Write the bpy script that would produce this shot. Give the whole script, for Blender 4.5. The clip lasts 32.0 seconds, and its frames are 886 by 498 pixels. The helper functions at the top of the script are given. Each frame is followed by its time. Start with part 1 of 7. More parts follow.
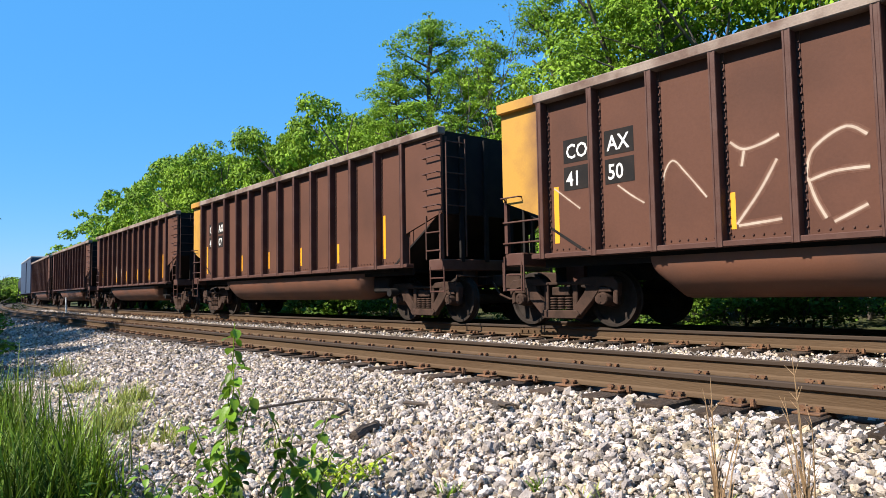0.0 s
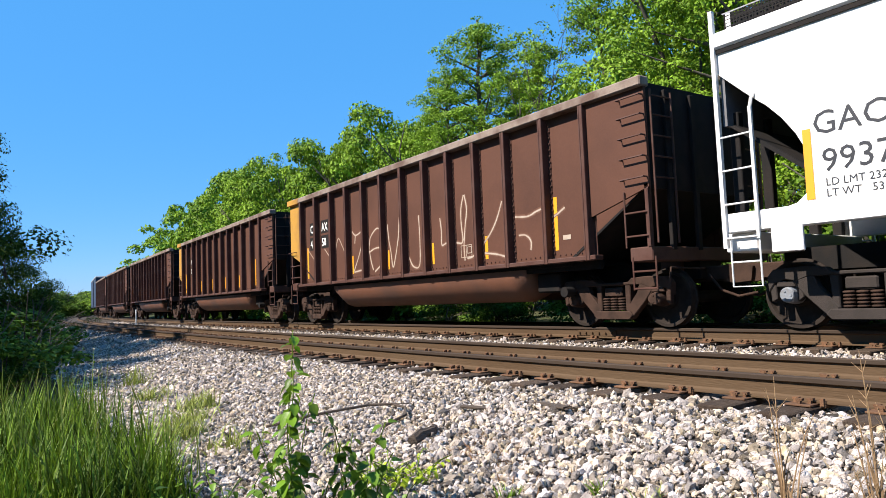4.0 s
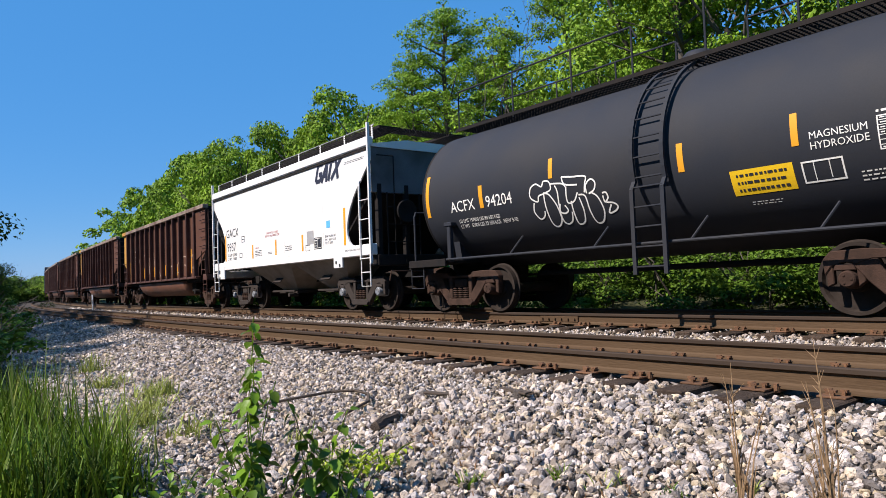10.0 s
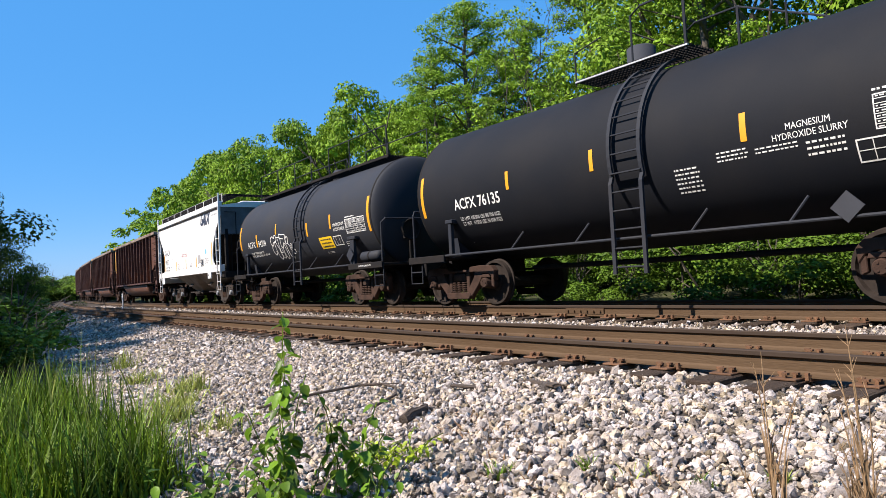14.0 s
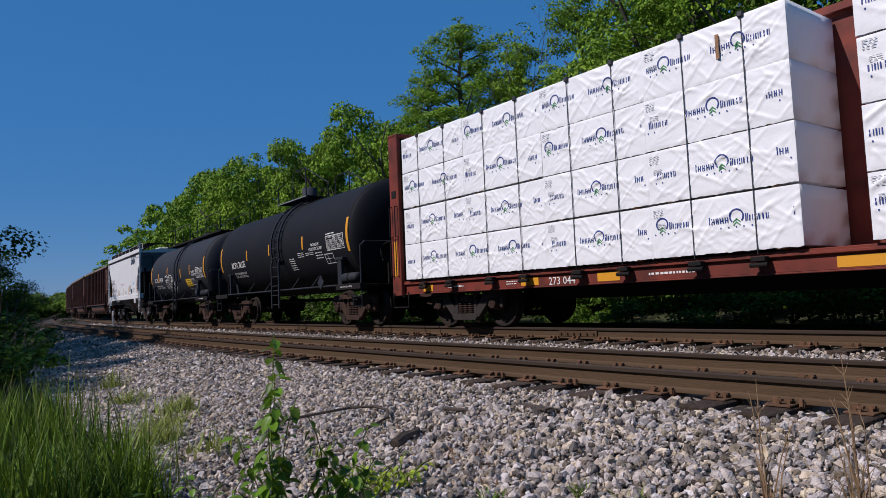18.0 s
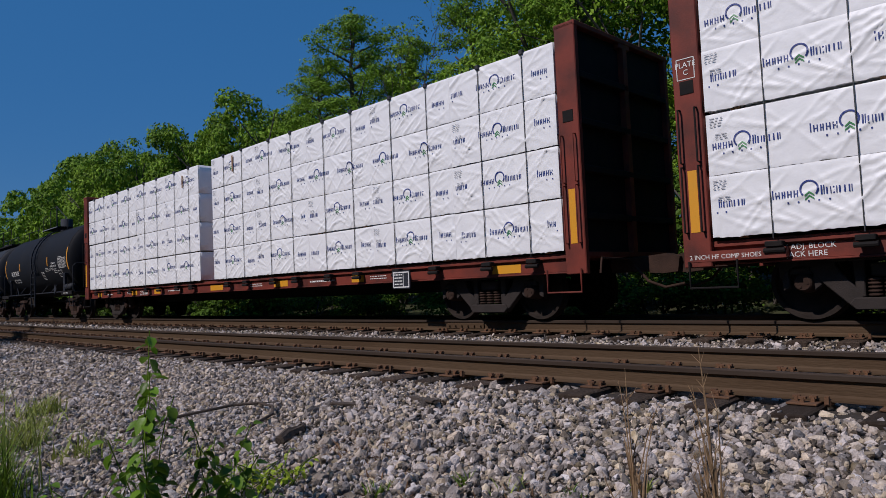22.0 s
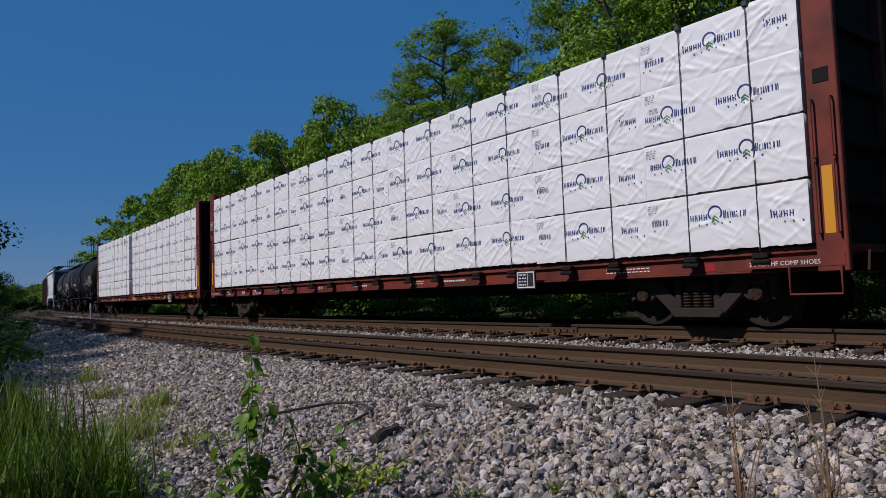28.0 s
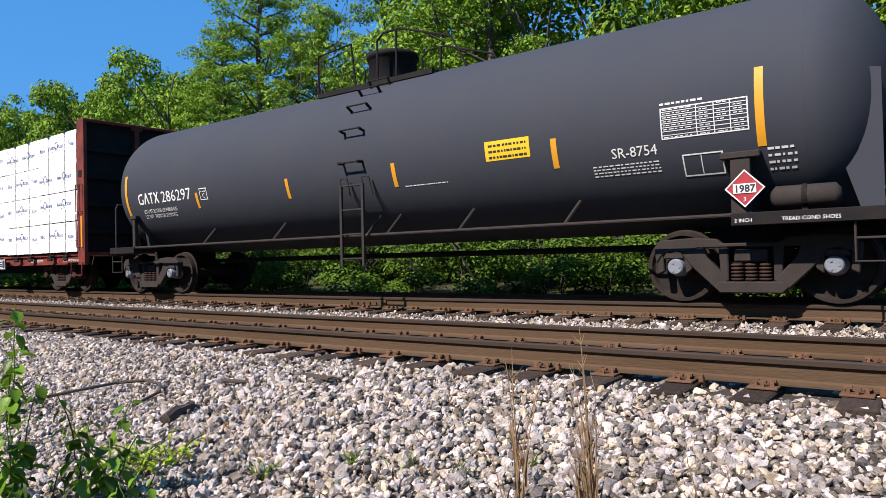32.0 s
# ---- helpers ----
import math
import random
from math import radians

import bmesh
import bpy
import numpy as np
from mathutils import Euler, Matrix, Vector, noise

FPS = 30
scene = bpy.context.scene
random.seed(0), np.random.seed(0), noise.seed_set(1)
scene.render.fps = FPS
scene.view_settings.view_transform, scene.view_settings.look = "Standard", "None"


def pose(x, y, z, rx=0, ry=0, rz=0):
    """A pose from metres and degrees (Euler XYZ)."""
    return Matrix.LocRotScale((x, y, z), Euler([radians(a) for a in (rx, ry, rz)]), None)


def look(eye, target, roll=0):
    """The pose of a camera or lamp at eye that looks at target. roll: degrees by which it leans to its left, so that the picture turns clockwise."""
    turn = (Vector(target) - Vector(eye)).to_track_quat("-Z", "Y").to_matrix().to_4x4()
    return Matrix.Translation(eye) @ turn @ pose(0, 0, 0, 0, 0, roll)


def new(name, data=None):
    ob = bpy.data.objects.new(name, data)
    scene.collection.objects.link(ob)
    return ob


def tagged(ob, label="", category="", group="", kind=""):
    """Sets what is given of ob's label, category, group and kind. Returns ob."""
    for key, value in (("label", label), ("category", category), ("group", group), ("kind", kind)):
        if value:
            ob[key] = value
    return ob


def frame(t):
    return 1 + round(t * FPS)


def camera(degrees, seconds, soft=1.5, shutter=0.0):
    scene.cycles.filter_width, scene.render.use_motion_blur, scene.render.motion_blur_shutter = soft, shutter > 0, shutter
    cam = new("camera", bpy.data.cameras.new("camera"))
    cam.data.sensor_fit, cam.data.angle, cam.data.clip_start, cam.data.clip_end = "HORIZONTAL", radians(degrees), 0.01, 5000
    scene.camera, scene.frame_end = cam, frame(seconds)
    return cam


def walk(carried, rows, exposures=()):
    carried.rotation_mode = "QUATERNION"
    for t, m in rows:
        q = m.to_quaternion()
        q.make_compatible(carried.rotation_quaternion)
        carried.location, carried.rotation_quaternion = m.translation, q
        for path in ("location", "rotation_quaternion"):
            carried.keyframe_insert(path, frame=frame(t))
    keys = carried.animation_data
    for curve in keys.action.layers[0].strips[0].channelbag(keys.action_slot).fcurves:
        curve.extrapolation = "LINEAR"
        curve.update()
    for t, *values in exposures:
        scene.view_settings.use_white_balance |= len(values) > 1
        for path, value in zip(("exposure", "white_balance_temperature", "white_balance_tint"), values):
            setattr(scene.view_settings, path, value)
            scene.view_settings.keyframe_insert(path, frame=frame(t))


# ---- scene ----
cam = camera(65.54, 32.0, 0.75, 0.0)


def held(x, y, z, yaw, pitch, roll):
    """A hand-held camera pose: yaw left of +y, pitch up, roll as look()."""
    return pose(x, y, z, 90, 0, yaw) @ pose(0, 0, 0, pitch, 0, 0) @ pose(0, 0, 0, 0, 0, roll)


PATH = [
    (0.0, -0.013, -0.020, 0.901, 49.53, 2.58, -2.25),
    (0.5, -0.011, -0.028, 0.904, 52.31, 2.09, -2.42),
    (1.0, 0.003, -0.022, 0.898, 53.27, 2.72, -2.72),
    (1.5, 0.005, -0.012, 0.894, 52.00, 2.92, -3.24),
    (2.0, -0.002, -0.008, 0.898, 52.27, 2.63, -3.39),
    (2.5, -0.003, -0.009, 0.895, 52.79, 2.93, -3.41),
    (3.0, 0.001, -0.011, 0.899, 53.27, 2.92, -3.79),
    (3.5, 0.008, -0.013, 0.895, 53.85, 3.07, -3.66),
    (5.5, 0.016, -0.012, 0.898, 54.46, 3.17, -3.79),
    (6.0, 0.013, -0.012, 0.890, 54.02, 2.10, -3.48),
    (6.5, 0.003, -0.013, 0.901, 53.41, 2.09, -3.09),
    (7.0, 0.010, -0.007, 0.902, 53.04, 2.29, -2.86),
    (7.5, 0.009, -0.010, 0.899, 53.22, 2.42, -3.13),
    (8.0, 0.002, -0.008, 0.898, 53.15, 2.31, -3.28),
    (8.5, -0.001, 0.006, 0.901, 53.11, 1.97, -3.28),
    (9.0, -0.004, 0.013, 0.901, 52.00, 1.97, -3.32),
    (9.5, -0.004, 0.011, 0.901, 51.64, 2.16, -3.26),
    (10.0, -0.004, 0.008, 0.902, 51.23, 1.81, -3.50),
    (10.5, -0.006, 0.006, 0.898, 51.51, 1.84, -3.79),
    (11.0, -0.013, 0.020, 0.906, 50.95, 1.08, -3.48),
    (11.5, -0.020, 0.011, 0.909, 51.30, 1.14, -4.12),
    (12.0, -0.026, -0.005, 0.909, 51.51, 1.33, -4.01),
    (12.5, -0.014, -0.006, 0.911, 53.09, 1.92, -3.71),
    (13.0, -0.000, -0.006, 0.910, 53.55, 2.60, -3.95),
    (13.5, -0.000, -0.012, 0.900, 52.92, 2.02, -4.51),
    (14.0, 0.004, -0.020, 0.894, 53.19, 1.48, -4.30),
    (14.5, 0.001, -0.013, 0.895, 52.90, 1.21, -4.23),
    (15.0, -0.000, -0.009, 0.902, 52.58, 1.75, -4.26),
    (15.5, -0.001, -0.012, 0.908, 51.72, 3.54, -3.03),
    (17.5, -0.010, -0.026, 0.910, 52.98, 3.23, -3.15),
    (18.0, -0.012, -0.008, 0.910, 52.53, 3.11, -3.78),
    (18.5, -0.015, -0.005, 0.911, 51.58, 2.90, -3.25),
    (19.0, -0.011, -0.003, 0.914, 51.40, 3.25, -3.24),
    (19.5, 0.002, -0.004, 0.918, 49.38, 3.60, -2.28),
    (20.0, 0.011, -0.002, 0.918, 46.08, 3.80, -1.94),
    (20.5, 0.016, -0.004, 0.917, 44.53, 3.03, -2.57),
    (21.0, 0.017, 0.005, 0.913, 44.18, 2.33, -3.22),
    (21.5, 0.024, 0.012, 0.917, 41.64, 1.14, -3.48),
    (22.0, 0.018, 0.001, 0.920, 43.56, 1.90, -3.76),
    (22.5, 0.009, 0.001, 0.925, 45.36, 2.82, -4.08),
    (23.0, 0.003, -0.005, 0.915, 49.75, 3.32, -3.95),
    (23.5, -0.006, -0.000, 0.918, 50.80, 3.75, -3.70),
    (24.0, -0.007, 0.007, 0.916, 50.68, 3.16, -3.50),
    (24.5, -0.016, 0.008, 0.917, 50.43, 3.29, -3.04),
    (26.5, -0.024, -0.021, 0.933, 53.23, 1.92, -3.00),
    (27.0, -0.010, -0.007, 0.932, 52.43, 2.47, -2.88),
    (27.5, -0.008, -0.003, 0.936, 52.29, 3.03, -3.28),
    (28.0, -0.008, 0.004, 0.928, 51.08, 2.55, -3.36),
    (28.5, -0.006, 0.010, 0.930, 50.51, 1.83, -2.99),
    (29.0, 0.000, 0.021, 0.937, 47.04, 1.27, -2.01),
    (29.5, 0.003, 0.020, 0.929, 44.76, 1.04, -1.81),
    (30.0, 0.002, 0.017, 0.930, 43.85, 0.75, -1.85),
    (30.5, -0.004, 0.022, 0.936, 43.41, 0.51, -2.21),
    (31.0, 0.001, 0.034, 0.938, 42.99, 0.20, -2.23),
    (31.5, 0.021, 0.051, 0.935, 41.24, 0.05, -2.12),
    (32.0, 0.055, 0.071, 0.925, 36.03, -0.44, -2.33),
]
EXPOSURES = [(0.0, 1.05, 6900, 11), (3.5, 1.05, 6900, 11), (5.5, 0.35, 6350, 18), (6.0, 0.08, 6250, 19), (8.0, 0.1, 6250, 19), (9.0, 0.42, 6380, 18), (10.0, 0.6, 6780, 16), (11.0, 0.65, 6830, 15), (12.0, 0.75, 6880, 15), (13.0, 0.9, 6880, 15), (15.5, 0.9, 6880, 15), (17.5, -0.28, 6290, 19), (18.0, -0.33, 6290, 19), (20.0, -0.58, 6290, 19), (23.0, -0.69, 6290, 19), (28.5, -0.69, 6290, 19), (29.0, -0.46, 6300, 18), (29.5, -0.18, 6400, 18), (30.0, 0.08, 6550, 17), (31.0, 0.4, 6600, 17), (32.0, 0.65, 6600, 17)]
walk(cam, [(r[0], held(*r[1:])) for r in PATH], EXPOSURES)

# ---- light ----
SUN_AZ, SUN_EL = 255.0, 47.0          # degrees from +x counter-clockwise, and above the horizon
world = bpy.data.worlds.new("World")
scene.world = world
world.use_nodes = True
wn, wl = world.node_tree.nodes, world.node_tree.links
sky = wn.new("ShaderNodeTexSky")
sky.sky_type = "NISHITA"
sky.sun_disc = False
sky.sun_elevation = radians(SUN_EL)
sky.sun_rotation = radians(90.0 - SUN_AZ)
sky.air_density, sky.dust_density, sky.ozone_density = 1.0, 0.0, 4.0
wn["Background"].inputs[1].default_value = 0.085
clear = wn.new("ShaderNodeHueSaturation")
clear.inputs["Saturation"].default_value = 1.25
wl.new(sky.outputs[0], clear.inputs["Color"])
azure = wn.new("ShaderNodeMix")
azure.data_type = "RGBA"
azure.inputs[0].default_value = 0.7
azure.inputs[7].default_value = (0.5, 2.75, 6.7, 1)          # the even deep blue of a clear dry sky
wl.new(clear.outputs[0], azure.inputs[6])
wl.new(azure.outputs[2], wn["Background"].inputs[0])
sun_data = bpy.data.lights.new("sun", "SUN")
sun_data.energy, sun_data.angle, sun_data.color = 5.0, radians(0.55), (1.0, 0.955, 0.88)
sun = new("sun", sun_data)
sun_way = Vector((math.cos(radians(SUN_AZ)) * math.cos(radians(SUN_EL)), math.sin(radians(SUN_AZ)) * math.cos(radians(SUN_EL)), math.sin(radians(SUN_EL))))
sun.matrix_world = look(sun_way * 60, (0, 0, 0))

# ---- materials ----


def material(name, base, rough=0.7, metal=0.0, vary=0.25, scale=6.0, fine=60.0, bump=0.15, second=None, amount=0.4, random_vary=0.0, spec=0.5, stretch=(1, 1, 1), translucent=0.0):
    """Base colour with variation at two scales, a second tint in patches, fine relief, and a spread from object to object."""
    m = bpy.data.materials.new(name)
    m.use_nodes = True
    n, l = m.node_tree.nodes, m.node_tree.links
    b = n["Principled BSDF"]
    tc = n.new("ShaderNodeTexCoord")
    mp = n.new("ShaderNodeMapping")
    mp.inputs["Scale"].default_value = stretch
    l.new(tc.outputs["Object"], mp.inputs[0])
    big, small = n.new("ShaderNodeTexNoise"), n.new("ShaderNodeTexNoise")
    big.inputs["Scale"].default_value, big.inputs["Detail"].default_value = scale, 6
    small.inputs["Scale"].default_value, small.inputs["Detail"].default_value = fine, 4
    l.new(mp.outputs[0], big.inputs[0]), l.new(mp.outputs[0], small.inputs[0])
    ramp = n.new("ShaderNodeValToRGB")
    ramp.color_ramp.elements[0].position, ramp.color_ramp.elements[1].position = 0.42, 0.66
    l.new(big.outputs[0], ramp.inputs[0])
    mix = n.new("ShaderNodeMix")
    mix.data_type = "RGBA"
    second = second or tuple(c * 0.6 for c in base)
    mix.inputs[6].default_value, mix.inputs[7].default_value = (*base, 1), (*second, 1)
    k = n.new("ShaderNodeMath")
    k.operation = "MULTIPLY"
    k.inputs[1].default_value = amount
    l.new(ramp.outputs[0], k.inputs[0]), l.new(k.outputs[0], mix.inputs[0])
    hsv = n.new("ShaderNodeHueSaturation")
    l.new(mix.outputs[2], hsv.inputs["Color"])
    mr = n.new("ShaderNodeMapRange")
    mr.inputs[3].default_value, mr.inputs[4].default_value = 1 - vary, 1 + vary
    l.new(small.outputs[0], mr.inputs[0])
    if random_vary:
        info, geo = n.new("ShaderNodeObjectInfo"), n.new("ShaderNodeNewGeometry")
        add = n.new("ShaderNodeMath")
        add.operation = "ADD"
        l.new(info.outputs["Random"], add.inputs[0]), l.new(geo.outputs["Random Per Island"], add.inputs[1])
        fr = n.new("ShaderNodeMath")
        fr.operation = "FRACT"
        l.new(add.outputs[0], fr.inputs[0])
        r2 = n.new("ShaderNodeMapRange")
        r2.inputs[3].default_value, r2.inputs[4].default_value = 1 - random_vary, 1 + random_vary
        l.new(fr.outputs[0], r2.inputs[0])
        mu = n.new("ShaderNodeMath")
        mu.operation = "MULTIPLY"
        l.new(mr.outputs[0], mu.inputs[0]), l.new(r2.outputs[0], mu.inputs[1])
        l.new(mu.outputs[0], hsv.inputs["Value"])
    else:
        l.new(mr.outputs[0], hsv.inputs["Value"])
    l.new(hsv.outputs[0], b.inputs["Base Color"])
    b.inputs["Roughness"].default_value, b.inputs["Metallic"].default_value = rough, metal
    b.inputs["Specular IOR Level"].default_value = spec
    if bump:
        bp = n.new("ShaderNodeBump")
        bp.inputs["Strength"].default_value, bp.inputs["Distance"].default_value = bump, 0.02
        l.new(small.outputs[0], bp.inputs["Height"]), l.new(bp.outputs[0], b.inputs["Normal"])
    if translucent:
        tr = n.new("ShaderNodeBsdfTranslucent")
        l.new(hsv.outputs[0], tr.inputs[0])
        ms = n.new("ShaderNodeMixShader")
        ms.inputs[0].default_value = translucent
        l.new(b.outputs[0], ms.inputs[1]), l.new(tr.outputs[0], ms.inputs[2])
        l.new(ms.outputs[0], n["Material Output"].inputs[0])
    return m


M_STONE = material("limestone ballast", (0.455, 0.38, 0.328), 0.95, vary=0.3, scale=16, fine=90, bump=0.8, second=(0.21, 0.16, 0.125), amount=0.75, random_vary=0.7, spec=0.15)
sn, sl = M_STONE.node_tree.nodes, M_STONE.node_tree.links          # stones differ in tint, from grey to buff and pink
geo, turn_, part_ = sn.new("ShaderNodeNewGeometry"), sn.new("ShaderNodeMath"), sn.new("ShaderNodeMath")
turn_.operation, part_.operation = "MULTIPLY", "FRACT"
turn_.inputs[1].default_value = 7.31
sl.new(geo.outputs["Random Per Island"], turn_.inputs[0]), sl.new(turn_.outputs[0], part_.inputs[0])
for hsv in [q for q in sn if q.bl_idname == "ShaderNodeHueSaturation"]:
    for slot, low, high in (("Hue", 0.475, 0.525), ("Saturation", 0.4, 1.5)):
        spread = sn.new("ShaderNodeMapRange")
        spread.inputs[3].default_value, spread.inputs[4].default_value = low, high
        sl.new(part_.outputs[0], spread.inputs[0]), sl.new(spread.outputs[0], hsv.inputs[slot])
# near-black so the shade in the gaps between stones is in its colour
M_BEDSHADE = material("gravel bed", (0.055, 0.045, 0.038), 0.95, vary=0.5, scale=9, fine=45, bump=1.0, second=(0.05, 0.04, 0.032), amount=0.7, spec=0.2)
M_EARTH = material("forest floor", (0.06, 0.06, 0.03), 0.95, vary=0.4, scale=0.8, fine=12, bump=0.8, second=(0.03, 0.05, 0.015), amount=0.8, spec=0.1)
M_RAIL = material("rusty rail steel", (0.092, 0.057, 0.032), 0.75, 0.1, vary=0.2, scale=3, fine=80, bump=0.25, second=(0.065, 0.036, 0.018), amount=0.6, stretch=(0.15, 1, 1), spec=0.2)
M_RAILTOP = material("dark brown rail head", (0.045, 0.031, 0.023), 0.8, 0.0, vary=0.2, scale=4, fine=40, bump=0.05, spec=0.15, second=(0.065, 0.045, 0.032), stretch=(0.1, 1, 1))
M_PLATE = material("rusted tie plate", (0.145, 0.068, 0.032), 0.85, 0.1, vary=0.3, scale=20, fine=120, bump=0.4, second=(0.10, 0.055, 0.03), random_vary=0.25)
M_TIE = material("weathered creosote timber", (0.075, 0.05, 0.036), 0.95, vary=0.5, scale=5, fine=40, bump=1.0, second=(0.115, 0.085, 0.064), amount=0.6, random_vary=0.35, stretch=(8, 1, 8), spec=0.2)
M_RUST = material("brown coal car paint", (0.092, 0.038, 0.024), 0.78, 0.0, vary=0.12, scale=0.8, fine=30, bump=0.06, second=(0.062, 0.026, 0.017), amount=0.7, spec=0.25)
M_RUST2 = material("brown post paint", (0.066, 0.026, 0.018), 0.66, 0.0, vary=0.22, scale=3, fine=40, bump=0.08, second=(0.11, 0.062, 0.05), amount=0.4, spec=0.3)
M_CHORD = material("faded grey top chord", (0.23, 0.175, 0.14), 0.75, vary=0.25, scale=2.2, fine=40, bump=0.15, second=(0.09, 0.045, 0.03), amount=0.9)
M_YELLOW = material("sooty yellow end panel", (0.42, 0.215, 0.028), 0.65, vary=0.12, scale=0.75, fine=30, bump=0.05, second=(0.15, 0.065, 0.025), amount=1.0)
M_REFLECT = material("yellow reflector tape", (0.70, 0.30, 0.008), 0.6, vary=0.06, scale=8, fine=60, bump=0.02, second=(0.6, 0.30, 0.02), amount=0.3)
M_BARREL = material("rusty brown hopper barrel", (0.15, 0.06, 0.034), 0.6, vary=0.12, scale=1.2, fine=40, bump=0.06, second=(0.09, 0.045, 0.032), amount=0.7)
M_BLACK = material("black tank paint", (0.021, 0.024, 0.032), 0.70, vary=0.14, scale=0.9, fine=50, bump=0.03, second=(0.029, 0.029, 0.032), amount=0.8, spec=0.2)
M_SOOTTANK = material("deep black tank paint", (0.0105, 0.0118, 0.0155), 0.7, vary=0.15, scale=0.9, fine=50, bump=0.03, second=(0.015, 0.015, 0.017), amount=0.8, spec=0.12)
M_GREYTANK = material("dark grey tank paint", (0.043, 0.047, 0.058), 0.75, vary=0.08, scale=0.9, fine=50, bump=0.03, second=(0.048, 0.051, 0.058), amount=0.6, spec=0.1)
# black steel; the shade of car ends and recesses is in this colour too
M_DARK = material("black steel, soot and shade", (0.011, 0.010, 0.010), 0.85, 0.0, vary=0.3, scale=4, fine=60, bump=0.15, second=(0.024, 0.017, 0.014), amount=0.5, spec=0.2)
M_TRUCK = material("dusty brown cast steel", (0.052, 0.029, 0.021), 0.9, 0.0, vary=0.3, scale=6, fine=70, bump=0.3, second=(0.025, 0.015, 0.011), amount=0.7, spec=0.2)
M_TRUCKGREY = material("dusty grey cast steel", (0.040, 0.032, 0.029), 0.9, 0.0, vary=0.3, scale=6, fine=70, bump=0.3, second=(0.03, 0.025, 0.022), amount=0.6, spec=0.2)
# near-black, with the shade behind the side frames put into the colour
M_WHEEL = material("worn wheel steel, darkened for shade", (0.022, 0.016, 0.013), 0.85, 0.0, vary=0.2, scale=8, fine=60, bump=0.1, second=(0.045, 0.034, 0.028), amount=0.4, spec=0.2)
M_WHITE = material("white hopper paint", (0.68, 0.675, 0.67), 0.5, vary=0.03, scale=1.3, fine=30, bump=0.02, second=(0.63, 0.615, 0.59), amount=0.6)
M_UNDER = material("dusty beige hopper chute", (0.30, 0.26, 0.22), 0.8, vary=0.2, scale=2, fine=40, bump=0.1, second=(0.17, 0.14, 0.115), amount=0.7)
M_WRAP = material("white lumber wrap", (0.86, 0.855, 0.86), 0.5, vary=0.03, scale=2.5, fine=22, bump=0.10, second=(0.76, 0.75, 0.76), amount=0.35)
M_OXIDE = material("red oxide flatcar paint", (0.195, 0.036, 0.022), 0.65, vary=0.15, scale=2, fine=50, bump=0.08, second=(0.085, 0.022, 0.016), amount=0.9, spec=0.3)
M_TEXT = material("white stencil paint", (0.78, 0.77, 0.74), 0.6, vary=0.06, scale=6, fine=40, bump=0.0, second=(0.55, 0.52, 0.48), amount=0.35)
M_SPRAY = material("cream spray paint", (0.40, 0.32, 0.255), 0.7, vary=0.1, scale=5, fine=60, bump=0.0, second=(0.30, 0.20, 0.15), amount=0.7)
M_SPRAYDUST = material("thin spray dust", (0.185, 0.108, 0.08), 0.8, vary=0.25, scale=5, fine=60, bump=0.0, second=(0.13, 0.065, 0.045), amount=0.9, spec=0.2)
M_INK = material("dark ink", (0.02, 0.022, 0.03), 0.6, vary=0.1, scale=6, fine=40, bump=0.0)
M_NAVY = material("navy lettering", (0.025, 0.028, 0.05), 0.5, vary=0.08, scale=6, fine=40, bump=0.0)
M_BLUE = material("blue print", (0.018, 0.04, 0.21), 0.5, vary=0.06, scale=6, fine=40, bump=0.0)
M_GREEN = material("green print", (0.05, 0.25, 0.08), 0.5, vary=0.06, scale=6, fine=40, bump=0.0)
M_SKYBLUE = material("light blue decal", (0.10, 0.42, 0.80), 0.5, vary=0.06, scale=6, fine=40, bump=0.0)
M_WARN = material("yellow warning print", (0.80, 0.50, 0.008), 0.6, vary=0.05, scale=8, fine=60, bump=0.0, second=(0.7, 0.4, 0.01), amount=0.3)
M_RED = material("red decal", (0.36, 0.02, 0.028), 0.5, vary=0.06, scale=6, fine=40, bump=0.0)
M_LEAF = material("tree foliage", (0.19, 0.305, 0.023), 0.6, vary=0.25, scale=0.6, fine=8, bump=0, second=(0.06, 0.13, 0.012), amount=0.8, random_vary=0.5, spec=0.15, translucent=0.16)
M_LEAF2 = material("pale locust foliage", (0.19, 0.32, 0.025), 0.55, vary=0.25, scale=0.6, fine=8, bump=0, second=(0.12, 0.21, 0.03), amount=0.6, random_vary=0.4, spec=0.15, translucent=0.22)
# darker leaf green that carries the shade of the undergrowth
M_THICKET = material("undergrowth leaves darkened for shade", (0.085, 0.155, 0.014), 0.6, vary=0.25, scale=0.6, fine=8, bump=0, second=(0.045, 0.09, 0.010), amount=0.7, random_vary=0.5, spec=0.15, translucent=0.2)
# the left trees' shade is put into this near-black leaf green
M_DEEPSHADE = material("foliage darkened for shade", (0.05, 0.095, 0.012), 0.65, vary=0.25, scale=0.6, fine=8, bump=0, second=(0.03, 0.06, 0.008), amount=0.7, random_vary=0.5, spec=0.1, translucent=0.12)
M_GRASS = material("fresh grass", (0.11, 0.178, 0.012), 0.55, vary=0.25, scale=2, fine=20, bump=0, second=(0.045, 0.09, 0.012), amount=0.8, random_vary=0.75, spec=0.2, translucent=0.2)
M_PALE = material("pale seeding weed", (0.27, 0.30, 0.07), 0.6, vary=0.25, scale=4, fine=30, bump=0, second=(0.16, 0.21, 0.03), amount=0.6, random_vary=0.5, spec=0.2, translucent=0.2)
